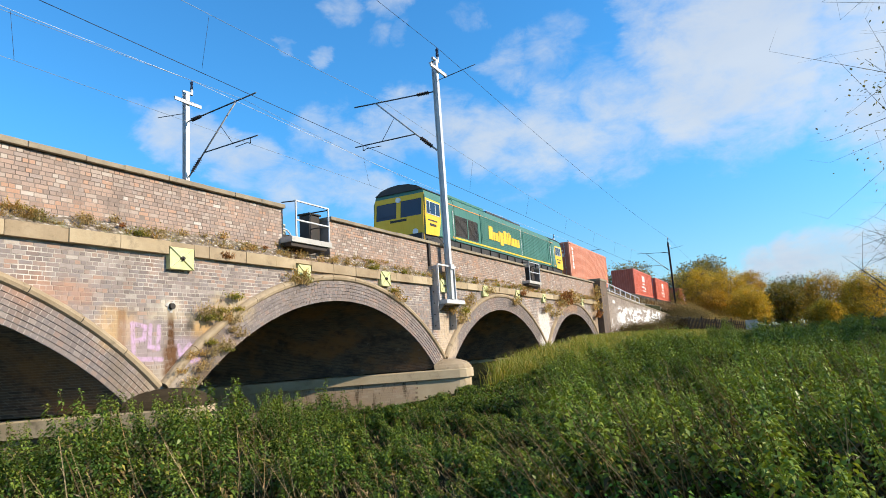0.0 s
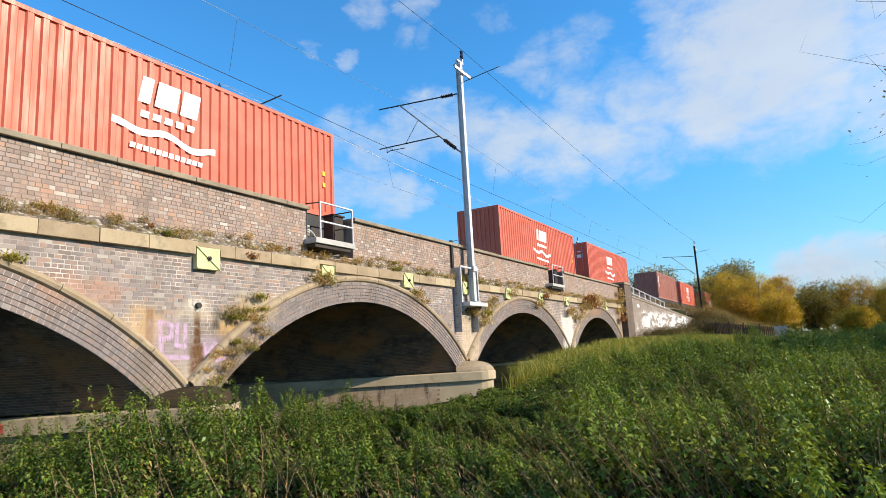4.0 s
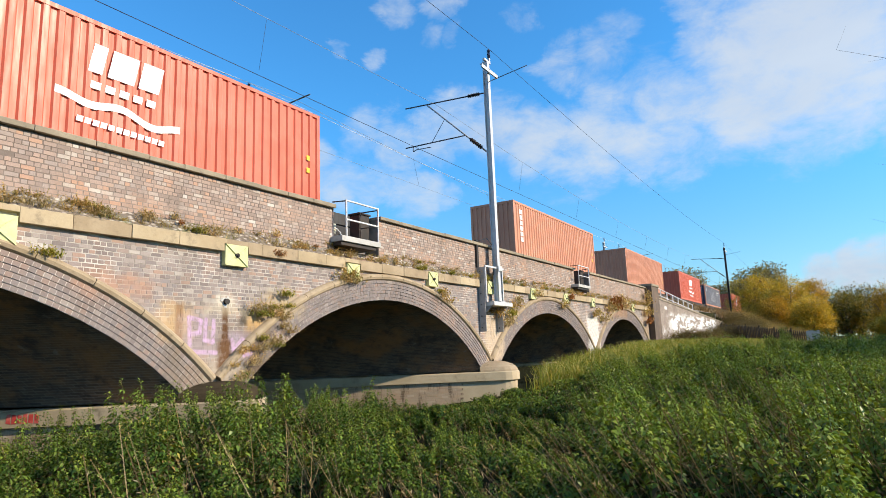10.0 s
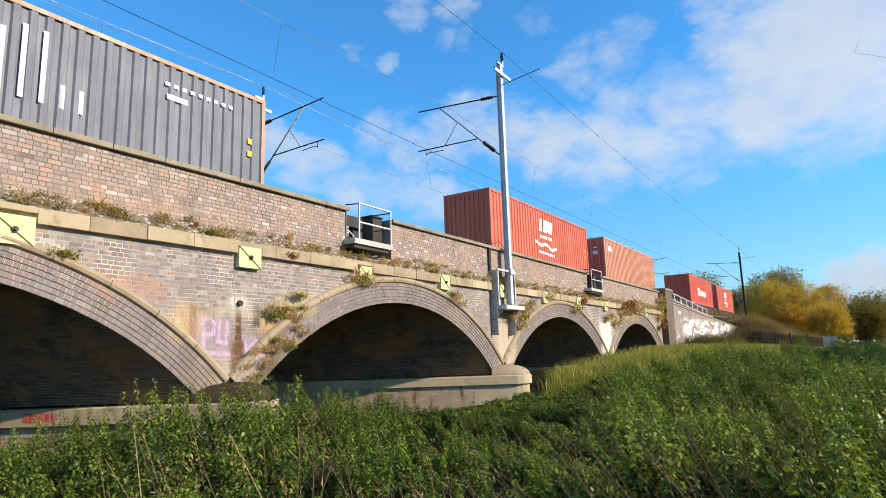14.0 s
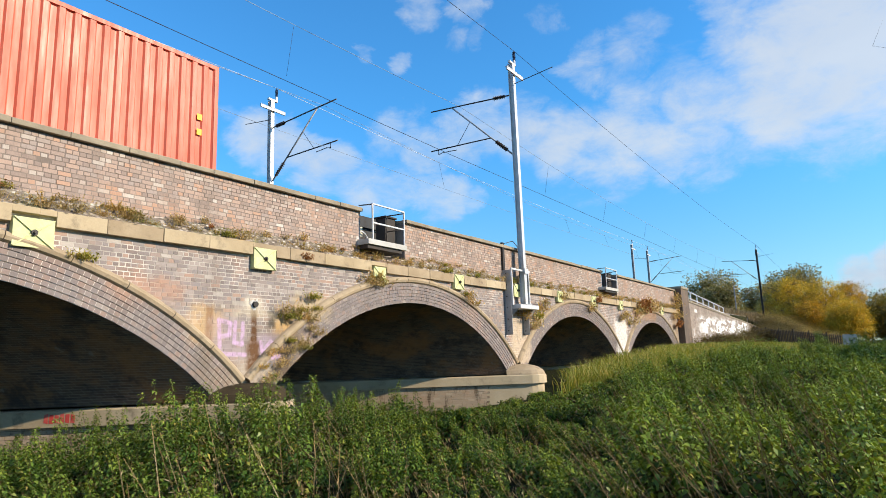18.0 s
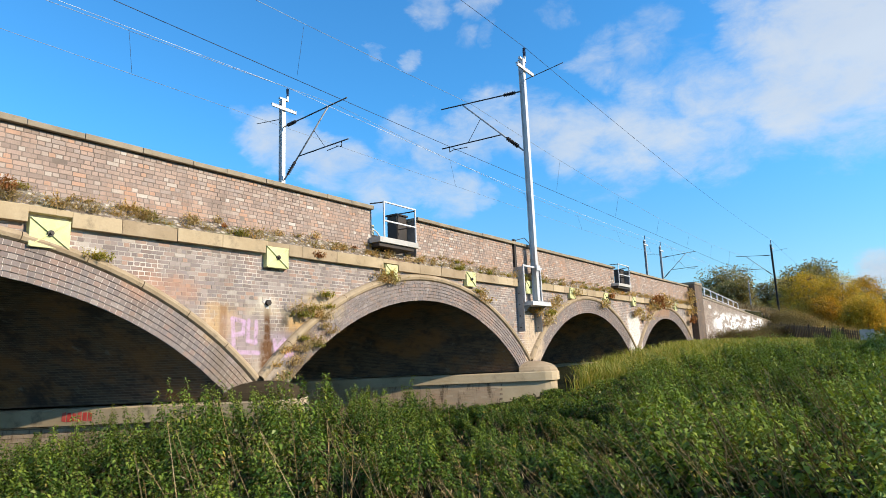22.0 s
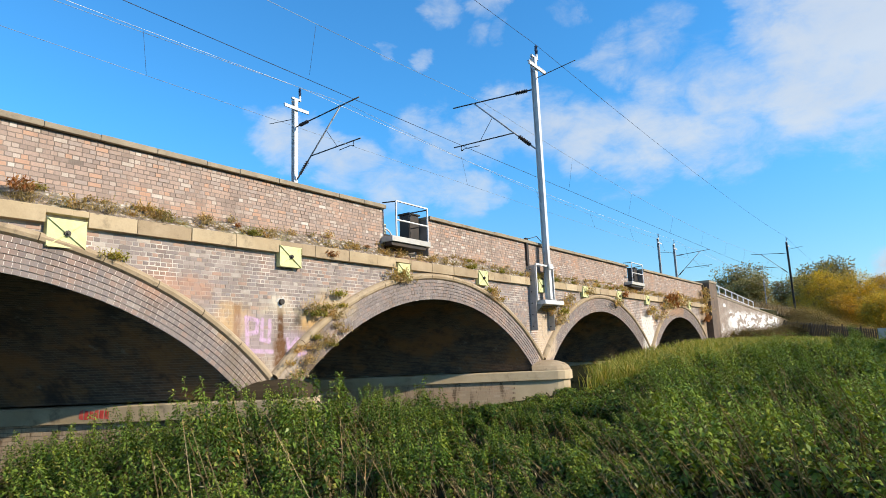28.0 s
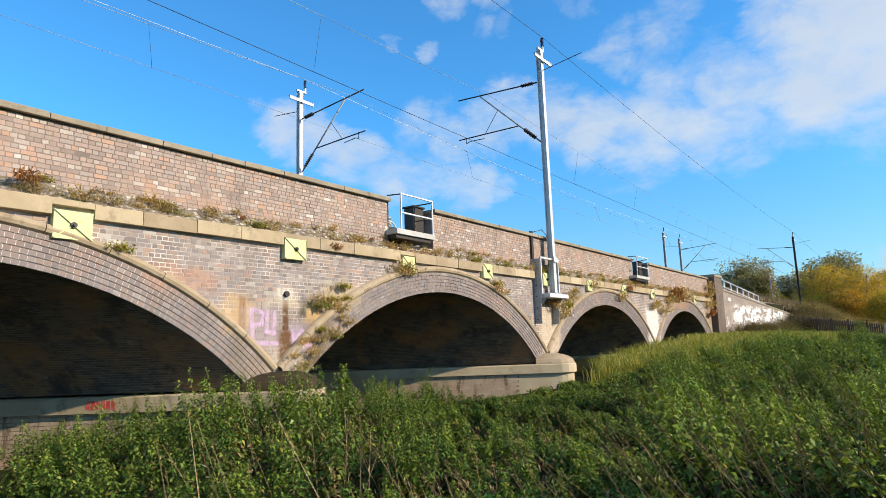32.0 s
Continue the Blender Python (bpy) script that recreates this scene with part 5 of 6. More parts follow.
tagged(new("dry_stalks", quads_mesh("dry_stalks", np.concatenate(q), L_STALK)), "dry pale stalks leaning among the nettles", "dry stalks", kind="stuff")


def grass(name, label, x, y, z, height, mat, width=0.012, lean=0.35):
    n = len(x)
    base = np.stack([x, y, z], 1)
    d = rng.normal(0, lean, (n, 2)) * height[:, None]
    mid = base + np.stack([d[:, 0] * 0.35, d[:, 1] * 0.35, height * 0.62], 1)
    top = base + np.stack([d[:, 0], d[:, 1], height], 1)
    ang = rng.uniform(0, np.pi, n)
    a = np.stack([np.cos(ang), np.sin(ang), np.zeros(n)], 1) * (width if np.ndim(width) == 0 else width[:, None])
    q = np.concatenate([np.stack([base - a, base + a, mid + a * 0.8, mid - a * 0.8], 1), np.stack([mid - a * 0.8, mid + a * 0.8, top + a * 0.1, top - a * 0.1], 1)])
    return tagged(new(name, quads_mesh(name, q, mat)), label, "grass", kind="stuff")


x, y, r = scatter(230000, 14, 120, 1.0, -12, 40)
ok = keep_off(x, y) & (is_grass(x, y) | ((rng.random(len(x)) < 0.08) & (x > 24)))
x, y, r = x[ok], y[ok], r[ok]
z = on_ground(x, y)[:, 2]
grass("tall_grass", "tall yellow-green grass on the meadow", x, y, z, np.interp(x, [21, 26, 32, 40], [0.75, 0.9, 0.8, 0.55]) * rng.uniform(0.5, 1.0, len(x)), L_GRASS, 0.005 + 0.0004 * r)


# ---- trees and bushes ----
def tree(name, label, x, y, z, height, radius, mat, leaf, count, trunk_h=0.25, seed=1, bare=0.0, category="tree", squash=1.0, stout=1.0):
    g = np.random.default_rng(seed)
    t = thing(name, label, category, (x, y, z))
    limbs = Bag()
    tr = max(0.05, height * 0.022) * stout
    th = height * trunk_h
    limbs.cyl((0, 0, -0.2), (0, 0, th), tr * 1.3, 8, tr)
    centres = []
    n_lobes = 22
    twig = 0.30 if stout < 1 or count < 1000 else 0.16
    for i in range(n_lobes):
        w = 2.4 * i + g.uniform(-0.3, 0.3)
        u = (i + 0.5) / n_lobes
        zz = th + (height - th) * (0.12 + 0.80 * u)
        rr = radius * math.sqrt(max(0.05, 1 - ((u - 0.38) / 0.66) ** 2)) * g.uniform(0.35, 0.78)
        c = np.array([rr * math.cos(w), rr * math.sin(w) * squash, zz])
        centres.append((c, radius * g.uniform(0.20, 0.42)))
        s = Vector((0, 0, th * g.uniform(0.6, 1.0)))
        mid = s.lerp(Vector(c), 0.5) + Vector((0, 0, height * 0.04))
        limbs.cyl(s, mid, tr * 0.55, 6, tr * 0.35)
        limbs.cyl(mid, Vector(c), tr * 0.35, 6, tr * 0.12)
        for k in range(9):
            e = Vector(c) + Vector(g.normal(0, 1, 3)) * radius * twig
            limbs.cyl(Vector(c), e, tr * 0.10, 4, tr * 0.03)
            e2 = e + Vector(g.normal(0, 1, 3)) * radius * twig * 0.45
            limbs.cyl(e, e2, tr * 0.04, 3, tr * 0.015)
    part("trunk", limbs, M_BARK, t, "branching trunk", fix=False)
    per = count // n_lobes
    pts, outs = [], []
    for c, rr in centres:
        d = unit(g.normal(0, 1, (per, 3)))
        rad = rr * (0.35 + 0.75 * g.random((per, 1)) ** 0.6)
        lump = 1 + 0.35 * np.sin(d[:, :1] * 7 + c[0]) * np.cos(d[:, 1:2] * 6 + c[1])
        pts.append(c + d * rad * lump * np.array([1, 1, 0.85]))
        outs.append(d + g.normal(0, 0.6, (per, 3)))
    pts, outs = np.concatenate(pts), np.concatenate(outs)
    keep = pts[:, 2] > 0.05
    pts, outs = pts[keep], outs[keep]
    q = leaves_at(pts, outs, leaf * g.uniform(0.6, 1.4, len(pts)), 0.7, 0.2)
    part("crown", quads_mesh("crown", q, mat), None, t, "crown of small leaves")
    return t


for k, (bx, by, bh, brad) in enumerate(((102, -2.2, 10.2, 4.4), (99, -6.2, 9.0, 3.9), (95, -4.6, 6.2, 3.2), (92, -9.0, 5.4, 3.4), (106, -9.2, 9.2, 4.0))):
    tree("autumn_bush", ("tall golden autumn bush beside the railway", "rounded golden autumn bush beside the railway", "low yellow bush behind the fence", "low yellow-green bush behind the fence", "tall golden bush behind the fence")[k], bx, by, 1.0, bh, brad, (L_GOLD, L_GOLD, L_OCHRE, L_GOLD, L_OCHRE)[k], 0.16, 24000, 0.10, 40 + k, category="bush")
for k, (bx, by, bh, brad) in enumerate(((97, -18.2, 7.2, 4.0), (93, -22.0, 6.6, 3.8), (90, -17.6, 3.4, 2.6), (100, -31.0, 6.0, 4.4))):
    tree("autumn_bush", ("golden autumn bush at the meadow edge", "yellow autumn bush at the meadow edge", "small yellow shrub in the long grass", "far golden bush at the meadow edge")[k], bx, by, 0.7, bh, brad, (L_OCHRE, L_GOLD, L_GOLD, L_OCHRE)[k], 0.16, 22000, 0.10, 50 + k, category="bush")
tree("green_tree", "dark green tree behind the bushes", 112, -15.0, 0.8, 7.6, 5.0, L_MIXED, 0.30, 12000, 0.15, 6)
tree("green_tree", "dark green tree behind the railway bushes", 103, -13.2, 0.8, 6.6, 3.6, L_MIXED, 0.26, 10000, 0.12, 16)
tree("green_tree", "dark green tree at the end of the meadow", 120, -27.0, 0.8, 6.4, 6.0, L_DARK, 0.32, 10000, 0.12, 17)
tree("green_tree", "olive green tree beyond the railway", 150, 17, 4.0, 13.5, 7.5, L_OLIVE, 0.42, 15000, 0.2, 7)
tree("green_tree", "olive green tree beyond the railway", 158, 8, 4.0, 11.0, 6.0, L_OLIVE, 0.42, 12000, 0.2, 8)
tree("green_tree", "olive green tree beyond the railway", 138, 13, 4.0, 10.0, 5.0, L_OLIVE, 0.40, 12000, 0.2, 18)
tree("green_tree", "brown-olive tree beside the railway", 124, -1.5, 1.0, 13.6, 6.0, L_OLIVE, 0.38, 14000, 0.2, 28)

tree("willow", "slender tree with thin hanging twigs and small leaves", 16.0, -16.0, 0.6, 9.8, 3.3, L_OLIVE, 0.075, 2400, 0.3, 31, stout=0.35)
for k, (bx, by, bh, brad) in enumerate(((28.5, -27.5, 11.5, 3.4), (35.5, -28.0, 12.0, 4.2), (42.0, -29.0, 12.4, 4.4), (52.0, -31.0, 12.0, 4.6))):
    tree("green_tree", "leafy green tree along the meadow path", bx, by, 0.2, bh, brad, L_DARK, 0.22, 9000, 0.22, 70 + k)
tree("bare_shrub", "leafless grey shrub at the meadow edge", 27.0, -15.9, 0.8, 4.4, 2.2, L_OLIVE, 0.05, 320, 0.15, 33, category="shrub")

# pale dry grass on the crest behind the wing wall and down the slope past its end
x = np.concatenate([rng.uniform(49, 100, 5000), rng.uniform(79, 104, 7000)])
y = np.concatenate([rng.uniform(0.7, 2.0, 5000) - 0.6 * (x[:5000] > 80), 0.4 - 8.0 * rng.random(7000)])
z = np.array([4.82 if b > 0.4 else slope_z(a, b) for a, b in zip(x, y)])
grass("dry_grass", "pale dry grass on the embankment slope", x, y, z, rng.uniform(0.4, 0.95, len(x)), L_STALK, 0.03)


def brambles(label, n, x0, x1, y0, y1, h0, h1, mat):
    x, y = rng.uniform(x0, x1, n), rng.uniform(y0, y1, n)
    base = np.stack([x, y, np.array([slope_z(a, b) for a, b in zip(x, y)])], 1)
    lump = np.array([noise.noise(Vector((a * 0.5, b * 0.5, 2.0))) for a, b in zip(x, y)])
    lv, st = herb_patch(base, rng.uniform(h0, h1, n) * (1 + 0.5 * lump), 26, 0.15, 0.3, 0.45)
    tagged(new("brambles", quads_mesh("brambles", lv, mat)), label, "brambles", kind="stuff")


L_BRAMBLE = leaf_material("brown_bramble", [(0.0, (0.09, 0.07, 0.03)), (0.4, (0.15, 0.115, 0.045)), (0.75, (0.14, 0.14, 0.045)), (1.0, (0.26, 0.19, 0.09))], 0.7, 0.15)
brambles("brown and olive brambles below the wing wall", 1500, 46.5, 64, -3.4, -1.0, 0.5, 1.15, L_BRAMBLE)
brambles("dark brown brambles between fence and wing wall", 2200, 62, 80, -4.5, -1.2, 1.0, 2.0, L_BRAMBLE)
brambles("olive scrub on the embankment slope", 1600, 79, 98, -8.5, -1.0, 0.8, 1.8, L_WEED)

# palisade fence in front of the brambles
fence = thing("palisade_fence", "dark palisade fence of pointed pales along the meadow edge", "fence")
pale = Bag().extrude([(-0.085, 0.0), (0.085, 0.0), (0.085, 1.68), (0.0, 1.80), (-0.085, 1.68)], "y", -0.012, 0.012).mesh("pale", M_IRON, fix=False)
post_m = Bag().box(-0.05, 0.05, -0.05, 0.05, 0, 1.9).mesh("post", M_IRON, fix=False)
A, B = Vector((66.0, -1.9, 1.54)), Vector((52.0, -9.6, 0.32))
n = 54
for i in range(n + 1):
    b = new("pale", pale)
    b.parent, b.matrix_basis = fence, Matrix.Translation(A.lerp(B, i / n)) @ pose(0, 0, 0, 0, 0, 29)
for i in range(0, n + 1, 9):
    b = new("post", post_m)
    b.parent, b.location = fence, A.lerp(B, i / n) + Vector((0.10, -0.10, 0))
for dz in (0.4, 1.45):
    part("rail", Bag().cyl(A + Vector((0.03, -0.05, dz)), B + Vector((0.03, -0.05, dz)), 0.03, 5), M_IRON, fence)
board = thing("end_board", "pale grey board at the end of the palisade fence", "board", (51.6, -9.9, 0.9))
part("panel", Bag().box(-0.03, 0.03, -0.42, 0.42, 0.0, 1.25), M_CONC, board, bevel=0.01)


# ---- weeds rooted in the masonry ----
def tuft_mesh(seed, n, h, wide, mat, leaf, droop=0.0, stalks=0.5):
    global rng
    keep = rng
    rng = np.random.default_rng(seed)
    base = np.stack([rng.normal(0, wide * 0.4, n), rng.normal(-0.02, 0.03, n), np.zeros(n)], 1)
    d = np.stack([rng.normal(0, 0.5, n), rng.uniform(-0.7, 0.05, n), rng.uniform(0.4, 1.2, n) - droop * 2], 1)
    d = unit(d) * (h * rng.uniform(0.4, 1.0, (n, 1)))
    tip = base + d
    a = np.array([0.004, 0, 0])
    q = [np.stack([base - a, base + a, tip + a * 0.3, tip - a * 0.3], 1)]
    for k in range(5):
        u = rng.uniform(0.25, 1.0, (n, 1))
        q.append(leaves_at(base + d * u, rng.normal(0, 1, (n, 3)), leaf * rng.uniform(0.5, 1.3, n), 0.5, 0.2))
    me = quads_mesh("weed", np.concatenate(q), mat)
    rng = keep
    return me


L_RUSSET = leaf_material("russet_weed", [(0.0, (0.22, 0.09, 0.035)), (0.5, (0.34, 0.15, 0.05)), (1.0, (0.42, 0.25, 0.10))], 0.7, 0.15)
L_DRY = leaf_material("dry_weed", [(0.0, (0.34, 0.26, 0.14)), (0.5, (0.52, 0.41, 0.24)), (0.8, (0.40, 0.34, 0.14)), (1.0, (0.66, 0.55, 0.35))], 0.8, 0.35)
L_FRESH = leaf_material("fresh_weed", [(0.0, (0.17, 0.19, 0.04)), (0.5, (0.30, 0.30, 0.07)), (1.0, (0.44, 0.38, 0.12))], 0.5, 0.35)
WEEDS = [tuft_mesh(1, 40, 0.26, 0.30, L_DRY, 0.05), tuft_mesh(2, 50, 0.20, 0.24, L_FRESH, 0.05), tuft_mesh(3, 36, 0.36, 0.22, L_DRY, 0.045), tuft_mesh(4, 30, 0.16, 0.36, L_WEED, 0.045), tuft_mesh(5, 50, 0.22, 0.26, L_RUSSET, 0.05)]
w_rnd = random.Random(8)


def weed(x, y, z, k, size=1.0):
    e = new("wall_weed", WEEDS[k])
    e.matrix_basis = pose(x, y, z, 0, 0, w_rnd.uniform(-25, 25)) @ Matrix.Diagonal((size, size, size, 1))
    tagged(e, ("dry brown weed rooted in the wall", "small green weed rooted in the wall", "tall dry weed on the ledge", "low olive weed on the ledge", "russet weed rooted in the wall")[k], "weed", "weeds on the viaduct")


x = 3.5
while x < 44.5:
    weed(x, w_rnd.uniform(-0.08, 0.03), 4.27 + w_rnd.uniform(0, 0.05), w_rnd.choice((0, 0, 0, 2, 2, 3, 1)), w_rnd.uniform(0.5, 1.2))
    if w_rnd.random() < 0.6:
        weed(x + 0.15, 0.03, 4.5 + w_rnd.uniform(-0.06, 0.08), w_rnd.choice((0, 3, 3, 1)), w_rnd.uniform(0.5, 0.9))
    if w_rnd.random() < 0.5:
        weed(x + w_rnd.uniform(0.05, 0.3), -0.03, 4.38 + w_rnd.uniform(-0.04, 0.08), w_rnd.choice((0, 0, 2, 3, 4)), w_rnd.uniform(0.4, 0.9))
    x += w_rnd.uniform(0.16, 0.62)
for k in range(20):
    w = -0.80 + 0.26 * k / 19 + w_rnd.uniform(-0.02, 0.02)
    r = R_ARCH + w_rnd.uniform(0.08, 0.64)
    weed(14.61 + r * math.sin(w), -0.10, Z_CENTRE + r * math.cos(w), w_rnd.choice((0, 0, 2, 3, 3, 1)), w_rnd.uniform(0.6, 1.1))
for wx, wz, k, s in ((3.55, 4.45, 4, 1.3), (10.15, 4.05, 4, 1.0), (5.05, 3.5, 1, 1.2), (10.35, 3.12, 1, 1.2), (12.55, 3.62, 0, 1.9), (12.85, 3.6, 3, 1.6), (12.7, 3.75, 1, 1.2),
                     (10.1, 2.62, 2, 1.0), (10.45, 2.85, 1, 0.9), (9.65, 2.62, 1, 1.3), (9.8, 2.72, 3, 1.3), (9.95, 2.8, 1, 1.0), (9.5, 2.75, 2, 1.1),
                     (17.4, 3.45, 0, 1.6), (17.8, 3.3, 3, 1.6), (17.2, 3.6, 1, 1.2), (22.5, 3.0, 1, 2.2), (22.9, 3.3, 0, 2.2), (22.2, 2.6, 0, 2.2), (23.3, 3.6, 3, 2.0), (21.5, 2.9, 0, 1.8), (21.2, 3.05, 3, 1.8),
                     (28.4, 3.5, 0, 2.2), (33.0, 3.2, 0, 2.5), (33.6, 3.4, 3, 2.5), (36.4, 4.0, 4, 3.0), (37.2, 4.1, 4, 3.2), (38.0, 4.15, 0, 3.0), (36.0, 3.6, 0, 3.0), (37.5, 3.75, 4, 3.0), (39.2, 3.9, 0, 3.0), (34.5, 3.0, 0, 2.6), (44.6, 4.3, 0, 3.2), (44.4, 3.6, 0, 3.2), (44.5, 3.0, 4, 3.0), (44.7, 4.9, 0, 2.6), (25.2, 3.9, 0, 1.8), (29.5, 4.0, 4, 1.8)):
    weed(wx, -0.10, wz, k, s)

# ---- train ----
def paint(name, base, alt, rough=0.45, dirty=0.3, dirt=(0.16, 0.11, 0.08)):
    m, n, b = material(name, rough, 0, 0.45)
    p = n.add("ShaderNodeTexCoord").outputs["Object"]
    a = n.noise(p, 0.9, 5.0, 0.6)
    streak = n.noise(n.add("ShaderNodeMapping", i0=p, Scale=(5.0, 5.0, 0.45)).outputs[0], 1.4, 6.0, 0.65)
    c = n.mix(n.span(a, 0.35, 0.68), (*base, 1), (*alt, 1))
    c = n.mix(n.span(streak, 0.5, 0.78, 0.0, dirty), c, (*dirt, 1))
    put(n, b, c, n.span(streak, 0.3, 0.7, rough - 0.06, rough + 0.18), n.noise(p, 14.0), 0.003, 0.4)
    return m


P_RED = paint("faded_red_paint", (0.58, 0.115, 0.06), (0.64, 0.155, 0.09))
P_RED_B = paint("deeper_red_paint", (0.60, 0.085, 0.045), (0.66, 0.125, 0.07))
P_ORANGE = paint("faded_orange_paint", (0.64, 0.25, 0.145), (0.69, 0.30, 0.185))
P_BROWN = paint("red_oxide_paint", (0.36, 0.125, 0.085), (0.43, 0.165, 0.115))
P_RUST = paint("orange_brown_paint", (0.55, 0.235, 0.135), (0.62, 0.285, 0.17))
P_GREY = paint("slate_grey_paint", (0.15, 0.16, 0.19), (0.18, 0.19, 0.22), 0.6, 0.15)
P_GHOST = paint("faded_pale_grey", (0.36, 0.38, 0.41), (0.42, 0.44, 0.47))
P_NAVY = paint("dark_blue_door_paint", (0.035, 0.045, 0.075), (0.055, 0.065, 0.10))
P_WHITE = paint("white_lettering", (0.80, 0.80, 0.78), (0.86, 0.86, 0.84), dirty=0.1)
P_YELLOW = paint("bright_yellow_paint", (0.80, 0.47, 0.02), (0.84, 0.52, 0.03), dirty=0.2)
P_CANT = paint("orange_line_paint", (0.75, 0.26, 0.04), (0.80, 0.32, 0.06), dirty=0.2)
P_GREEN = paint("deep_green_paint", (0.045, 0.165, 0.125), (0.06, 0.195, 0.15), 0.4, 0.3)
P_BLACK = paint("black_underframe", (0.02, 0.02, 0.02), (0.04, 0.036, 0.032), 0.6)
P_GRILLE = paint("dark_grille", (0.03, 0.03, 0.028), (0.05, 0.045, 0.04), 0.55)
P_STEELW = paint("wheel_steel", (0.16, 0.13, 0.11), (0.22, 0.19, 0.16), 0.5)


def dark_glass():
    m, n, b = material("tinted_cab_glass", 0.05, 0, 0.6)
    b.inputs["Base Color"].default_value = (0.02, 0.03, 0.05, 1)
    return m


P_GLASS = dark_glass()
CL, CW, CH = 12.19, 2.438, 2.90


def wave(along, n, depth, slope=0.18):
    """Points of a container wall's trapezoid corrugation: (along, in)."""
    pts, pitch = [], along / n
    for i in range(n):
        a = i * pitch
        pts += [(a, 0), (a + pitch * (0.5 - slope), 0), (a + pitch * 0.5, depth), (a + pitch * (1 - slope), depth)]
    return pts + [(along, 0)]


def corrugated(length, z0, z1, n, depth, put_at, slope=0.18):
    b = Bag()
    for u, d in wave(length, n, depth, slope):
        b.v += [put_at(u, d, z0), put_at(u, d, z1)]
    k = len(b.v) // 2
    for i in range(k - 1):
        b.f.append((2 * i, 2 * i + 2, 2 * i + 3, 2 * i + 1))
        b.smooth.append(False)
    return b


MESHES = {}


def shared(key, bag_fn, mat, bevel=0.0, fix=False):
    if (key, mat.name) not in MESHES:
        MESHES[(key, mat.name)] = bag_fn().mesh(key, mat, bevel, fix)
    return MESHES[(key, mat.name)]


def container(label, mat, doors_first, height=CH, trim=None, door_mat=None, marks=None):
    """A forty-foot box; its origin is the middle of the floor's near front corner edge: x runs to the rear, y away."""
    c = thing("shipping_container", label, "container", group="containers on the train")
    trim = trim or mat
    door_mat = door_mat or mat
    e = 0.11
    t = "%.2f" % height
    part("side_panel", shared("side_near" + t, lambda: corrugated(CL - 2 * e, 0.16, height - 0.10, 40, 0.042, lambda u, d, z: (e + u, 0.012 + d, z), 0.12), mat), None, c)
    part("side_panel", shared("side_far" + t, lambda: corrugated(CL - 2 * e, 0.16, height - 0.10, 40, 0.042, lambda u, d, z: (e + u, CW - 0.012 - d, z), 0.12), mat), None, c)
    part("roof", shared("roof" + t, lambda: corrugated(CL - 2 * e, 0.06, CW - 0.06, 40, 0.02, lambda u, d, w: (e + u, w, height - 0.02 - d)), mat), None, c)
    plain_x, door_x = (CL, 0.0) if doors_first else (0.0, CL)
    s = 1 if plain_x == 0 else -1
    part("end_panel", shared("end%d" % s + t, lambda: corrugated(CW - 0.2, 0.16, height - 0.10, 9, 0.040, lambda u, d, z: (plain_x + s * (0.015 + d), 0.1 + u, z), 0.07), mat), None, c)
    s = 1 if door_x == 0 else -1
    for k in range(2):
        y0 = 0.09 + k * (CW / 2 - 0.085)
        d = part("door", shared("door%d%d" % (s, k) + t, lambda: Bag().box(min(door_x + s * 0.03, door_x + s * 0.08), max(door_x + s * 0.03, door_x + s * 0.08), y0, y0 + CW / 2 - 0.10, 0.17, height - 0.12), door_mat), None, c)
        for yy in (0.30, 0.80):
            part("locking_bar", shared("bar%d%d%g" % (s, k, yy) + t, lambda: Bag().cyl((door_x + s * 0.012, y0 + yy, 0.12), (door_x + s * 0.012, y0 + yy, height - 0.08), 0.020, 6), M_GALV_DULL), None, d, "steel locking bar")
            for zz in (0.35, 0.95, height - 0.9, height - 0.35):
                part("bar_bracket", shared("bracket%d%d%g%g" % (s, k, yy, zz), lambda: Bag().box(door_x + s * 0.03 - 0.02, door_x + s * 0.03 + 0.015, y0 + yy - 0.05, y0 + yy + 0.05, zz - 0.035, zz + 0.035), M_GALV_DULL), None, d)
        for wide, za, zb in ((0.32, 0.62, 0.70), (0.26, 0.76, 0.79)):
            part("door_label", shared("doorlabel%d%d%g" % (s, k, za), lambda: Bag().box(door_x + s * 0.026 - 0.002, door_x + s * 0.026 + 0.002, y0 + 0.40, y0 + 0.40 + wide, height * za, height * zb), P_WHITE), None, d, "small white marking")
    for px in (0.0, CL - e):
        for py in (0.0, CW - e):
            part("corner_post", shared("post%g%g" % (px, py) + t, lambda: Bag().box(px, px + e, py, py + e, 0.0, height), trim, 0.008, True), None, c)
    for py in (0.0, CW - 0.06):
        part("top_rail", shared("toprail%g" % py + t, lambda: Bag().box(e, CL - e, py, py + 0.06, height - 0.10, height - 0.005), trim), None, c)
        part("bottom_rail", shared("botrail%g" % py, lambda: Bag().box(e, CL - e, py, py + 0.06, 0.01, 0.17), trim), None, c)
    for px in (0.012, CL - 0.07):
        for zz in (0.01, height - 0.12):
            part("end_rail", shared("endrail%g%g" % (px, zz), lambda: Bag().box(px, px + 0.058, e, CW - e, zz, zz + 0.115), trim), None, c)
    part("floor", shared("floor", lambda: Bag().box(0.07, CL - 0.07, 0.06, CW - 0.06, 0.03, 0.16), P_BLACK), None, c)
    # yellow height marks at the near rear corner
    for za, zb in ((0.34, 0.42), (0.47, 0.55)):
        part("warning_mark", shared("mark%g" % za + t, lambda: Bag().box(CL - 0.56, CL - 0.43, 0.004, 0.010, height * za, height * za + 0.15), P_YELLOW), None, c, "small yellow mark")
    if marks:
        marks(c, height)
    return c


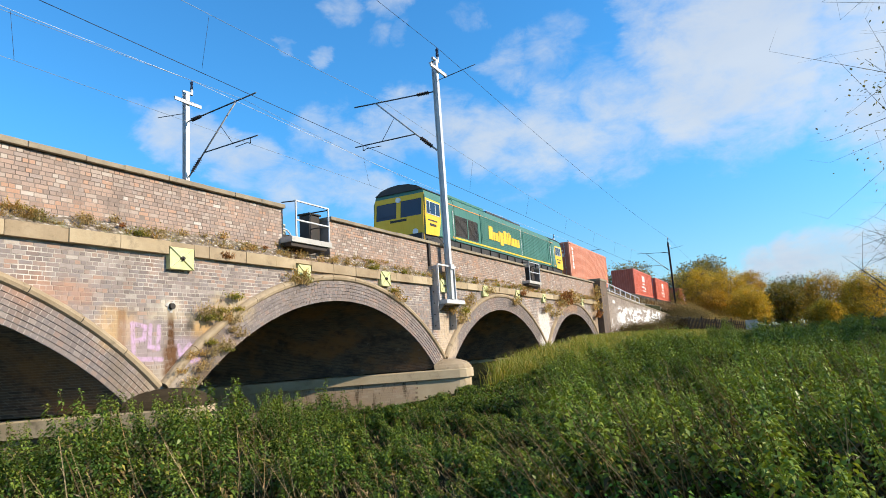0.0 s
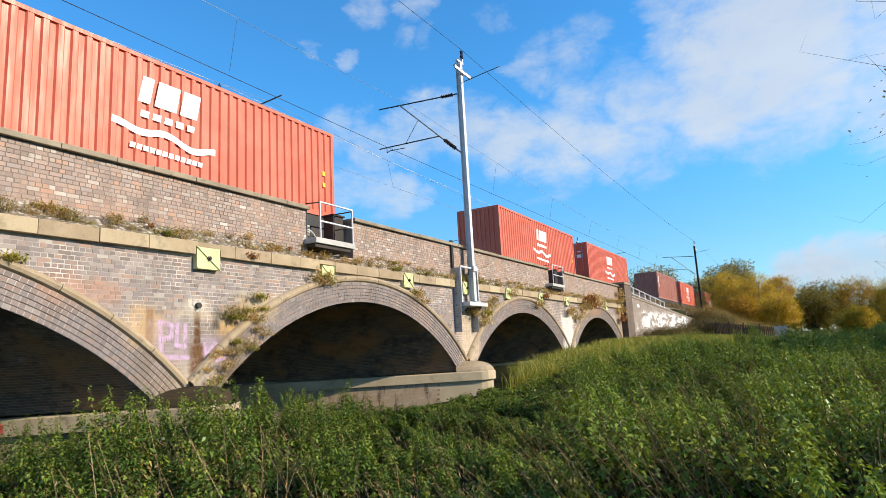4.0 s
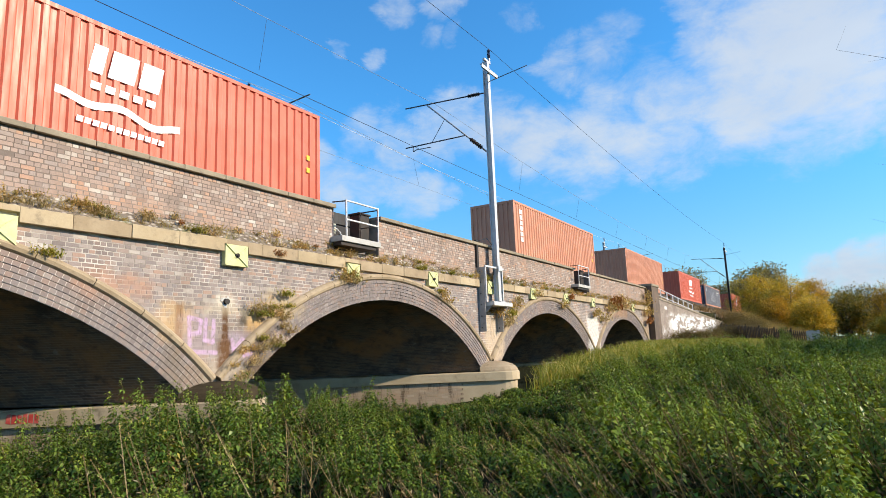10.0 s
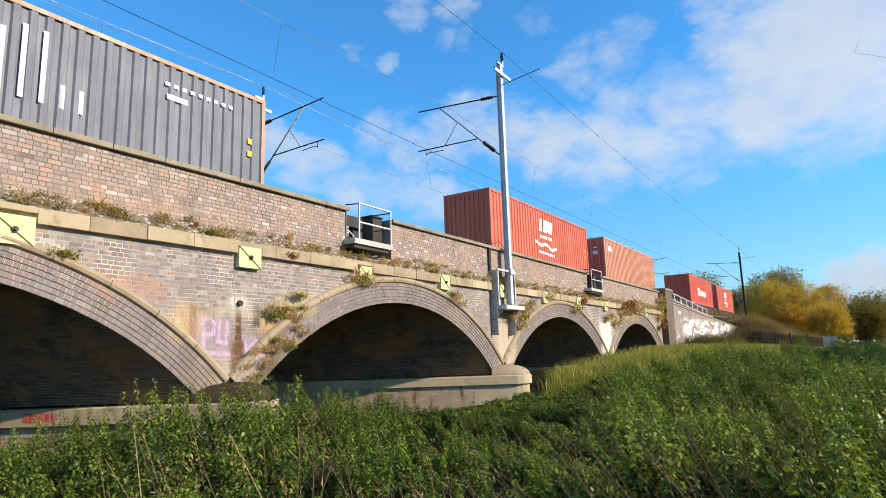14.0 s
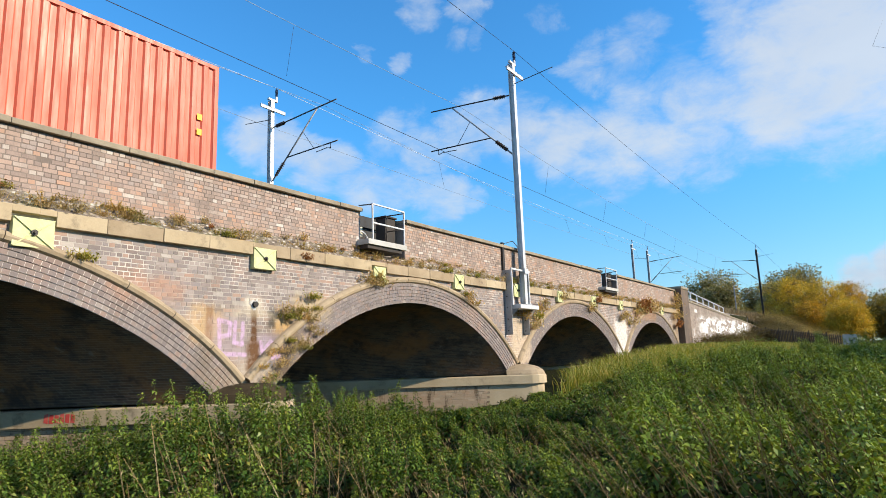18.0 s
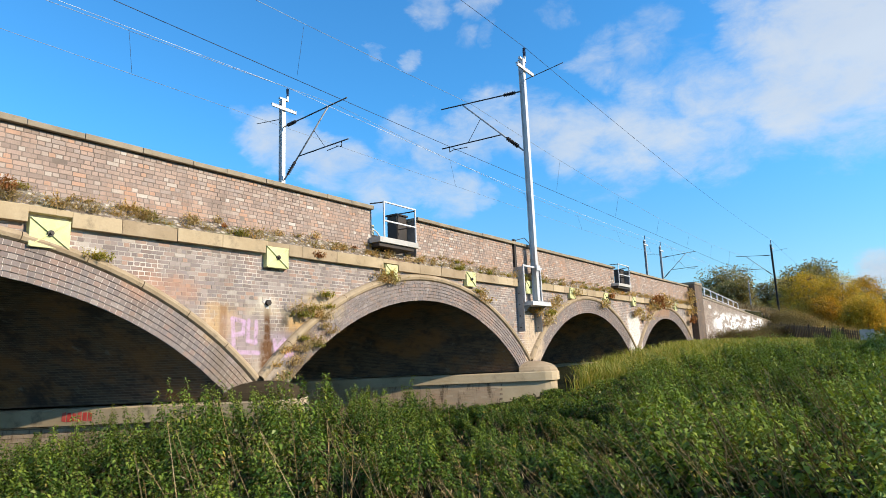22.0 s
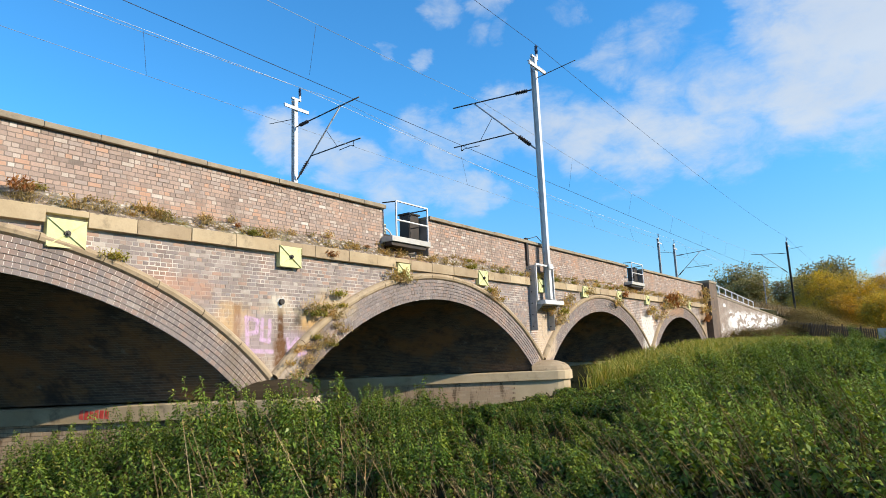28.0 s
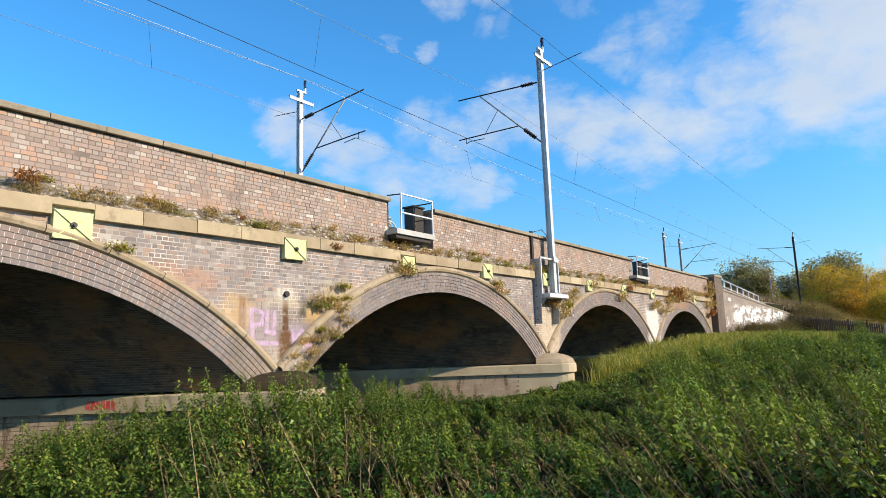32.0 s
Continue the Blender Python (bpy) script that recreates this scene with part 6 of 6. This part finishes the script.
def slanted(b, x, z, w, h, lean=0.0, y=0.006):
    """A painted bar, leaning."""
    b.poly([(x, y, z), (x + w, y, z), (x + w + lean, y, z + h), (x + lean, y, z + h)], [(0, 1, 2, 3)])


def painted(c, name, label, bars):
    """Each painted bar of a container's marking is a part of its own: x, z, width, height, lean."""
    for bar in bars:
        b = Bag()
        slanted(b, *bar)
        part(name, b, P_WHITE, c, label, fix=False)


def wavy_logo(c, h):
    """White device of three blocks, a row of dots, two waves and a line."""
    painted(c, "emblem_block", "white emblem block", [(x, 1.72, w, 0.66, 0.12) for x, w in ((5.22, 0.30), (5.64, 0.60), (6.34, 0.50))])
    painted(c, "emblem_dot", "small white block", [(5.28 + i * 0.315, 1.36, 0.22, 0.17, 0.02) for i in range(5)])
    b = Bag()
    n = 24

    def wz(u):
        return 0.95 + 0.075 * math.cos(u * 4 * math.pi) + 0.03 * math.sin(u * 2 * math.pi) - 0.09 * u * u
    for i in range(n):
        u0, u1 = i / n, (i + 1) / n
        xa, xb = 4.60 + 2.82 * u0, 4.60 + 2.82 * u1
        b.poly([(xa, 0.006, wz(u0)), (xb, 0.006, wz(u1)), (xb, 0.006, wz(u1) + 0.17), (xa, 0.006, wz(u0) + 0.17)], [(0, 1, 2, 3)])
    part("emblem_wave", b, P_WHITE, c, "white wave stripe", fix=False)
    painted(c, "emblem_mark", "small white mark", [(5.04 + i * 0.167, 0.56 - 0.004 * i, 0.135, 0.13, 0.02) for i in range(12)])


def tall_bars(x0, z0, n, w, h, gap):
    def f(c, height):
        painted(c, "marking", "white block", [(x0, z0 + i * (h + gap), w, h) for i in range(n)])
    return f


def wide_marks(c, h):
    painted(c, "emblem_block", "large white emblem block", [(3.80, 0.94, 0.36, 0.78), (4.30, 0.94, 0.74, 0.78, 0.06)])
    painted(c, "marking", "white block", [(x, 0.94, w, 0.55) for x, w in ((5.45, 0.58), (6.17, 0.26), (6.58, 0.78), (7.50, 0.62))])


def small_mark(c, h):
    painted(c, "marking", "small white marking", [(0.75, 2.05, 0.75, 0.34)])


def grey_marks(c, h):
    ghost = Bag()
    for i in range(9):
        x = 4.42 + i * 0.37
        slanted(ghost, x, 0.66, 0.10, min(0.50 + 0.20 * i, 1.5) if i < 7 else 0.5, 0.0, 0.007)
    tagged(part("pale_stripes", ghost, P_GHOST, c, fix=False), "faded pale vertical stripes", kind="stuff")
    painted(c, "marking", "small white marking", [(9.3, 1.66, 0.55, 0.13)] + [(9.25 + 0.22 * i, 1.98, 0.12, 0.09) for i in range(9)] + [(0.76, 1.88, 0.43, 0.24)])


WAVE_LABEL = "faded red corrugated container with a white wave emblem"
TRAIN_BOXES = [   # near front corner at the start, kind
    (45.36, "orange"), (70.62, "wave"), (86.05, "wave_d"), (111.34, "wave"), (126.77, "wave_d"), (152.66, "brown"), (168.07, "wave_d"),
    (193.41, "wave"), (208.89, "wave_d"), (234.80, "rust"), (254.53, "rust2"), (274.26, "wave"), (289.62, "grey"),
    (314.46, "wave"), (329.88, "small"), (355.77, "wide"), (371.26, "wave_d")]
proto = {
    "orange": lambda: container("faded orange corrugated container with white marks", P_ORANGE, True, marks=tall_bars(0.72, 0.88, 6, 0.30, 0.22, 0.065), door_mat=P_BROWN),
    "wave": lambda: container(WAVE_LABEL, P_RED, False, marks=wavy_logo),
    "wave_d": lambda: container("faded red corrugated container with dark doors and white wave emblem", P_RED, True, marks=wavy_logo, door_mat=P_RED_B),
    "brown": lambda: container("red-oxide corrugated container with a column of white marks", P_BROWN, False, marks=tall_bars(0.62, 1.25, 3, 0.30, 0.36, 0.10)),
    "rust": lambda: container("orange-brown corrugated container with a column of white marks", P_RUST, False, marks=tall_bars(0.70, 0.88, 6, 0.30, 0.22, 0.065)),
    "rust2": lambda: container("plain orange-brown corrugated container", P_RUST, False),
    "grey": lambda: container("slate grey corrugated container with dark blue doors", P_GREY, True, height=2.59, trim=P_RUST, door_mat=P_NAVY, marks=grey_marks),
    "small": lambda: container("orange-red corrugated container with dark doors", P_RUST, True, door_mat=P_RED_B, marks=small_mark),
    "wide": lambda: container("bright red corrugated container with large white marks", P_RED_B, False, marks=wide_marks),
}
FLOOR_Z = 8.985 - CH
CY = TRACKS[0] - CW / 2
built, movers = {}, []
for x, kind in TRAIN_BOXES:
    m = pose(x, CY, FLOOR_Z)
    if kind in built:
        ob = copy_thing(built[kind], m)
    else:
        ob = built[kind] = proto[kind]()
        ob.matrix_basis = m
    movers.append(ob)


def wheelset(owner, x, zc, r=0.42, name="wheelset"):
    b = Bag()
    for s in (-1, 1):
        b.cyl((x, s * 0.70, zc), (x, s * 0.82, zc), r, 20)
        b.cyl((x, s * 0.82, zc), (x, s * 0.86, zc), r * 0.42, 12)
    b.cyl((x, -0.9, zc), (x, 0.9, zc), 0.08, 8)
    part(name, b, P_STEELW, owner)


def flat_wagon(x0, length):
    """A container flat; its origin lies at rail level under its front end."""
    w = thing("flat_wagon", "dark green-grey bogie container flat wagon", "wagon", (x0, TRACKS[0], RAIL), "container wagons")
    part("side_sill", Bag().box(0.35, length - 0.35, -1.2, -1.05, 0.62, 0.97), P_BLACK, w)
    part("side_sill", Bag().box(0.35, length - 0.35, 1.05, 1.2, 0.62, 0.97), P_BLACK, w)
    part("centre_beam", Bag().box(0.2, length - 0.2, -0.3, 0.3, 0.55, 0.93), P_BLACK, w)
    for i in range(8):
        xx = 0.4 + i * (length - 0.9) / 7
        part("cross_member", Bag().box(xx, xx + 0.14, -1.049, 1.049, 0.70, 0.968), P_BLACK, w)
    for bx in (2.6, length - 2.6):
        bg_ = Bag()
        for s in (-1, 1):
            bg_.box(bx - 1.35, bx + 1.35, s * 1.0 - 0.08, s * 1.0 + 0.08, 0.32, 0.58)
        bg_.box(bx - 0.2, bx + 0.2, -1.0, 1.0, 0.36, 0.56)
        part("bogie", bg_, P_BLACK, w)
        for dx in (-0.9, 0.9):
            wheelset(w, bx + dx, 0.42)
    for xx in (0.1, length - 0.1):
        for s in (-1, 1):
            part("buffer", Bag().cyl((xx - 0.3, s * 0.87, 1.0), (xx + 0.3, s * 0.87, 1.0), 0.09, 10).cyl((xx - 0.28, s * 0.87, 1.0), (xx - 0.22, s * 0.87, 1.0), 0.2, 12), P_BLACK, w)
    return w


first = flat_wagon(44.1, 20.2)
wagons = [first]
for i in range(1, 17):
    wagons.append(copy_thing(first, pose(44.1 + i * 20.43, TRACKS[0], RAIL)))
movers += wagons

# ---- locomotive: x from the front to the rear, origin at rail level on the track's middle ----
LX0, LLEN = 22.42, 20.6
loco = thing("diesel_locomotive", "green and yellow heavy diesel freight locomotive", "locomotive", (LX0, TRACKS[0], RAIL))
HW = 1.32


def body_section(top=3.92, shoulder=3.15, hw=HW):
    """Half-round roof over upright sides: (y, z) round the section."""
    pts = [(-hw, 1.50), (-hw, shoulder)]
    n = 8
    for i in range(1, n):
        w = math.pi * i / n
        pts.append((-hw * math.cos(w), shoulder + (top - shoulder) * math.sin(w) ** 0.75))
    return pts + [(hw, shoulder), (hw, 1.50)]


def hull(name, x0, x1, mat, owner, top=3.92, shoulder=3.15, hw=HW, label=""):
    return part(name, Bag().extrude(body_section(top, shoulder, hw), "x", x0, x1), mat, owner, label)


body = hull("body", 3.2, LLEN - 2.6, P_GREEN, loco, 3.86, 3.2, 1.30)
# fine ribs on the body side
for sgn in (-1, 1):
    ribs = Bag()
    for i in range(16):
        z = 1.74 + i * 0.095
        ribs.box(6.4, LLEN - 2.75, sgn * 1.312 - 0.008, sgn * 1.312 + 0.008, z, z + 0.05)
    tagged(part("side_ribs", ribs, P_GREEN, loco, fix=False), kind="stuff")


def cab(front, face):
    """One cab; face = -1 looks to the front."""
    xn, xb = (0.24, 3.2) if face < 0 else (LLEN, LLEN - 2.6)
    q0 = 0.24 if face < 0 else 0.0
    d = 1 if face < 0 else -1
    sec = body_section(3.84, 3.12, HW)
    lo = [(y, z) for y, z in sec]
    b = Bag()
    # the nose leans back above the windscreen's sill
    def xf(z):
        return xn + d * (0.06 if z < 2.35 else 0.06 + (z - 2.35) * 0.13)
    n = len(lo)
    pts = [(xf(z), y * (0.985 if z > 2.3 else 1.0), z) for y, z in lo] + [(xb, y, z) for y, z in lo]
    b.poly(pts, [(i, (i + 1) % n, n + (i + 1) % n, n + i) for i in range(n)] + [tuple(range(n)), tuple(reversed(range(n, 2 * n)))])
    c = part("cab", b, P_GREEN, loco, "green driving cab with a yellow nose", bevel=0.03)
    nose = Bag().box(min(xn + d * 0.035, xn + d * 0.075), max(xn + d * 0.035, xn + d * 0.075), -1.27, 1.27, 1.20, 2.30)
    part("nose_panel", nose, P_YELLOW, c, "yellow warning panel", bevel=0.012)
    up = Bag()
    for (y0, y1, z0, z1) in ((-1.27, 1.27, 2.24, 2.34), (-1.27, -1.17, 2.34, 3.10), (1.17, 1.27, 2.34, 3.10), (-0.11, 0.11, 2.34, 3.10), (-1.27, 1.27, 3.10, 3.34)):
        up.poly([(xf(z0) - d * 0.022, y0, z0), (xf(z0) - d * 0.022, y1, z0), (xf(z1) - d * 0.022, y1, z1), (xf(z1) - d * 0.022, y0, z1),
                 (xf(z0) + d * 0.01, y0, z0), (xf(z0) + d * 0.01, y1, z0), (xf(z1) + d * 0.01, y1, z1), (xf(z1) + d * 0.01, y0, z1)],
                [(0, 1, 2, 3), (4, 7, 6, 5), (0, 4, 5, 1), (1, 5, 6, 2), (2, 6, 7, 3), (3, 7, 4, 0)])
    part("window_surround", up, P_YELLOW, c, "yellow windscreen surround")
    for y0, y1 in ((-1.17, -0.11), (0.11, 1.17)):
        g = Bag()
        z0, z1 = 2.34, 3.10
        g.poly([(xf(z0) - d * 0.008, y0, z0), (xf(z0) - d * 0.008, y1, z0), (xf(z1) - d * 0.008, y1, z1), (xf(z1) - d * 0.008, y0, z1)], [(0, 1, 2, 3)])
        part("windscreen", g, P_GLASS, c, "dark tinted windscreen", fix=False)
    for y in (-0.85, 0.85):
        part("headlight", Bag().cyl((xn + d * 0.05, y, 1.62), (xn - d * 0.01, y, 1.62), 0.13, 14), P_WHITE, c, "round headlight")
    part("headlight", Bag().cyl((xf(3.35) + d * 0.02, 0, 3.16), (xf(3.35) - d * 0.12, 0, 3.16), 0.12, 14), P_WHITE, c, "round headlight")
    part("number_band", Bag().box(min(xn + d * 0.02, xn + d * 0.04), max(xn + d * 0.02, xn + d * 0.04), -0.42, 0.42, 2.16, 2.26), P_BLACK, c, "black band on the nose")
    for s in (-1, 1):
        xa, xz = sorted((xn + d * 0.10, xn + d * 1.62))
        side_y = sorted((s * 1.318, s * 1.328))
        sp = Bag()
        sp.poly([(xn + d * 0.08, s * 1.322, 1.45), (xn + d * (1.55 - q0), s * 1.322, 1.50), (xn + d * (1.82 - q0), s * 1.322, 2.30), (xn + d * (1.80 - q0), s * 1.322, 3.06), (xn + d * 0.17, s * 1.322, 3.10), (xn + d * 0.08, s * 1.322, 2.35)], [(0, 1, 2, 5), (2, 3, 4, 5)])
        part("cab_side_panel", sp, P_YELLOW, c, "yellow cab side", fix=False)
        for wa, wb in ((0.50, 0.76), (0.80, 1.28), (1.32, 1.70)):
            xw0, xw1 = sorted((xn + d * (wa - q0), xn + d * (wb - q0)))
            wdw = part("side_window", Bag().box(xw0, xw1, min(s * 1.324, s * 1.336), max(s * 1.324, s * 1.336), 2.42, 2.96), P_GLASS, c, "cab side window")
            fr = Bag()
            for (a0, a1, z0, z1) in ((xw0 - 0.018, xw1 + 0.018, 2.395, 2.42), (xw0 - 0.018, xw1 + 0.018, 2.96, 2.985), (xw0 - 0.018, xw0, 2.42, 2.96), (xw1, xw1 + 0.018, 2.42, 2.96)):
                fr.box(a0, a1, min(s * 1.322, s * 1.342), max(s * 1.322, s * 1.342), z0, z1)
            part("window_frame", fr, M_GALV, wdw, "pale metal window frame")
        for k in range(2):
            part("side_marking", Bag().box(*sorted((xn + d * (0.55 - q0 + 0.18 * k), xn + d * (1.42 - q0 - 0.1 * k))), *sorted((s * 1.326, s * 1.331)), 2.1 - k * 0.22, 2.16 - k * 0.22 + 0.05 * k), P_BLACK, c, "small dark marking")
        xd0, xd1 = sorted((xn + d * (2.32 - q0), xn + d * (2.92 - q0)))
        dr = part("cab_door", Bag().box(xd0, xd1, min(s * 1.31, s * 1.334), max(s * 1.31, s * 1.334), 1.55, 3.05), P_GREEN, c, bevel=0.006)
        for xx in (xd0 - 0.06, xd1 + 0.03):
            part("grab_rail", Bag().cyl((xx + 0.015, s * 1.37, 1.6), (xx + 0.015, s * 1.37, 2.9), 0.018, 6), P_WHITE, dr, "white grab rail")
    for s in (-1, 1):
        part("buffer", Bag().cyl((xn + d * 0.1, s * 0.87, 1.06), (xn - d * 0.42, s * 0.87, 1.06), 0.11, 10).cyl((xn - d * 0.42, s * 0.87, 1.06), (xn - d * 0.48, s * 0.87, 1.06), 0.25, 16), P_BLACK, c)
    part("plough", Bag().box(*sorted((xn - d * 0.05, xn + d * 0.12)), -1.25, 1.25, 0.25, 0.8), P_YELLOW, c, "yellow obstacle plough", bevel=0.01)


cab("front", -1)
cab("rear", 1)
part("underframe", Bag().box(0.1, LLEN - 0.1, -1.24, 1.24, 1.0, 1.498), P_BLACK, loco)
for s in (-1, 1):
    part("yellow_stripe", Bag().box(1.9, LLEN - 1.9, min(s * 1.285, s * 1.326), max(s * 1.285, s * 1.326), 1.60, 1.68), P_YELLOW, loco, "thin yellow stripe along the body")
    for i in range(14):
        xx = 2.6 + i * 1.2
        part("side_box", Bag().box(xx, xx + (0.75 if i % 3 else 0.4), min(s * 1.242, s * 1.30), max(s * 1.242, s * 1.30), 1.08 + 0.05 * (i % 2), 1.44), P_BLACK if i % 4 else P_GRILLE, loco)
    part("cantrail_stripe", Bag().box(1.9, LLEN - 2.0, min(s * 1.285, s * 1.318), max(s * 1.285, s * 1.318), 3.19, 3.225), P_CANT, loco, "thin orange line along the roof edge")
    gr = Bag()
    gr.box(3.22, 5.78, min(s * 1.30, s * 1.322), max(s * 1.30, s * 1.322), 1.74, 2.76)
    g = part("radiator_grille", gr, P_GRILLE, loco, "dark radiator grille")
    for i in range(26):
        part("slat", Bag().box(3.30 + i * 0.102, 3.33 + i * 0.102, min(s * 1.32, s * 1.336), max(s * 1.32, s * 1.336), 1.77, 2.72), P_BLACK, g)
    part("grille_bar", Bag().box(4.58, 4.66, min(s * 1.32, s * 1.34), max(s * 1.32, s * 1.34), 1.74, 2.76), P_GREEN, g)
    for xx in (6.25, 12.15, 12.5, 17.3):
        part("panel_joint", Bag().box(xx, xx + 0.035, min(s * 1.295, s * 1.33), max(s * 1.295, s * 1.33), 1.72, 3.3), P_GREEN if xx != 12.15 else P_WHITE, loco)
    # yellow lettering as plain blocks
    yy = s * 1.332
    xs = 7.25
    for w, h, lo in [(a * 1.14, b_, c_) for a, b_, c_ in ((0.46, 0.72, 0), (0.22, 0.46, 0), (0.38, 0.46, 0), (0.14, 0.62, 0), (0.40, 0.62, -0.16), (0.38, 0.72, 0), (0.22, 0.66, 0), (0.14, 0.72, 0), (0.14, 0.62, 0), (0.40, 0.46, 0), (0.38, 0.46, 0), (0.24, 0.46, 0))]:
        let = Bag()
        let.poly([(xs, yy, 2.1 + lo), (xs + w, yy, 2.1 + lo), (xs + w + 0.03, yy, 2.1 + h + lo * 0.3), (xs + 0.03, yy, 2.1 + h + lo * 0.3)], [(0, 1, 2, 3)])
        part("lettering_block", let, P_YELLOW, loco, "bold yellow lettering block", fix=False)
        xs += w + 0.05
    part("fuel_tank", Bag().box(7.4, 13.2, min(s * 0.55, s * 1.2), max(s * 0.55, s * 1.2), 0.3, 0.95), P_BLACK, loco, bevel=0.05)
part("roof_hatch", Bag().box(8.5, 12.4, -0.75, 0.75, 3.80, 3.93), P_GRILLE, loco, "dark roof hatch", bevel=0.03)
part("exhaust", Bag().box(12.8, 14.2, -0.6, 0.6, 3.78, 3.99), P_GRILLE, loco, bevel=0.03)
part("cab_roof", Bag().extrude([(y * 1.006, z + 0.012) for y, z in body_section(3.86, 3.14, HW) if z > 3.2], "x", 0.38, 3.1), P_GRILLE, loco, "dark cab roof")
part("cab_roof", Bag().extrude([(y * 1.006, z + 0.012) for y, z in body_section(3.86, 3.14, HW) if z > 3.2], "x", LLEN - 2.5, LLEN - 0.10), P_GRILLE, loco, "dark cab roof")
part("roof_panel", Bag().box(3.4, 7.8, -0.9, 0.9, 3.74, 3.885), P_GREEN, loco, bevel=0.03)
for bx in (4.2, LLEN - 4.2):
    bg_ = Bag()
    for s in (-1, 1):
        bg_.box(bx - 2.5, bx + 2.5, s * 1.08 - 0.09, s * 1.08 + 0.09, 0.42, 0.80)
        for dx in (-1.9, 0, 1.9):
            bg_.box(bx + dx - 0.26, bx + dx + 0.26, s * 1.15 - 0.08, s * 1.15 + 0.08, 0.32, 0.72)
            bg_.cyl((bx + dx + 0.6, s * 1.16, 0.45), (bx + dx + 0.6, s * 1.16, 0.85), 0.10, 8)
    part("bogie", bg_, P_BLACK, loco)
    for dx in (-1.9, 0, 1.9):
        wheelset(loco, bx + dx, 0.53, 0.53)
movers.insert(0, loco)

# ---- bricks of the near face ----
BRICK_L, BRICK_H = 0.225, 0.0825
b_rnd = random.Random(21)


def courses(bag, singles, z0, z1, x0, x1, y, test):
    """English bond: a course of stretchers, a course of headers."""
    row = 0
    z = z0
    while z + BRICK_H * 0.6 < z1:
        zt = min(z + BRICK_H, z1) - 0.014
        length = BRICK_L if row % 2 == 0 else BRICK_L / 2
        x = x0 - b_rnd.uniform(0.0, 0.2)
        while x < x1:
            a, b = max(x, x0), min(x + length, x1)
            x += length
            if b - a < 0.03 or not test((a + b) / 2, z + BRICK_H / 2):
                continue
            o = y + b_rnd.gauss(0, 0.0016)
            a, b = a + 0.0065 + b_rnd.uniform(0, 0.003), b - 0.0065 - b_rnd.uniform(0, 0.003)
            za, zb = z + b_rnd.uniform(0, 0.003), zt - b_rnd.uniform(0, 0.003)
            if singles is not None and abs(b - a - BRICK_L) < 0.021 and 3.4 < a < 7.1 and z > 4.6 and len(singles) < 300:
                singles.append((a, o, za))
                continue
            j = [b_rnd.uniform(-0.0045, 0.0045) for _ in range(4)]
            bag.poly([(a + j[0], o, za + j[1]), (b + j[2], o, za + j[0]), (b + j[1], o, zb + j[3]), (a + j[3], o, zb + j[2]), (a, o + 0.03, za), (b, o + 0.03, za), (b, o + 0.03, zb), (a, o + 0.03, zb)],
                     [(0, 1, 2, 3), (1, 5, 6, 2), (4, 0, 3, 7), (3, 2, 6, 7), (4, 5, 1, 0)])
        z += BRICK_H
        row += 1


face, singles = Bag(), []
courses(face, None, -0.9, STRING_LO, -3.0, X_RIGHT, 0.0, lambda x, z: not near_arch(x, z, R_ARCH + RING + 0.10) and abs(x) < 60)
for a, b in gaps_cut(-3.0, X_RIGHT):
    courses(face, singles, 4.605 - 4 * BRICK_H, PAR_HI, a, b, 0.045, lambda x, z: True)
for g0, g1 in GAPS:
    courses(face, None, STRING_HI + 0.01, 4.50, g0, g1, 0.02, lambda x, z: True)
tagged(part("face_bricks", face, M_BRICK, bridge_wall, fix=False), "weathered brown and red bricks", kind="stuff")
one = Bag()
one.poly([(0, 0, 0), (0.209, 0, 0), (0.209, 0, 0.066), (0, 0, 0.066), (0, 0.03, 0), (0.209, 0.03, 0), (0.209, 0.03, 0.066), (0, 0.03, 0.066)],
         [(0, 1, 2, 3), (1, 5, 6, 2), (4, 0, 3, 7), (3, 2, 6, 7), (4, 5, 1, 0)])
brick_mesh = one.mesh("brick", M_BRICK_ONE, fix=False)
for p in singles:
    b = new("brick", brick_mesh)
    b.parent, b.location = bridge_wall, p


# ---- the train runs ----
def ahead(t):
    """How far the train has gone by t seconds: a steady 20.7 m/s."""
    return 20.7176 * t + 0.00535 * t * t


def motions():
    for ob in movers:
        p = ob.location.copy()
        walk(ob, [(t, pose(p.x - ahead(t), p.y, p.z)) for t in range(0, 33, 2)])


motions()
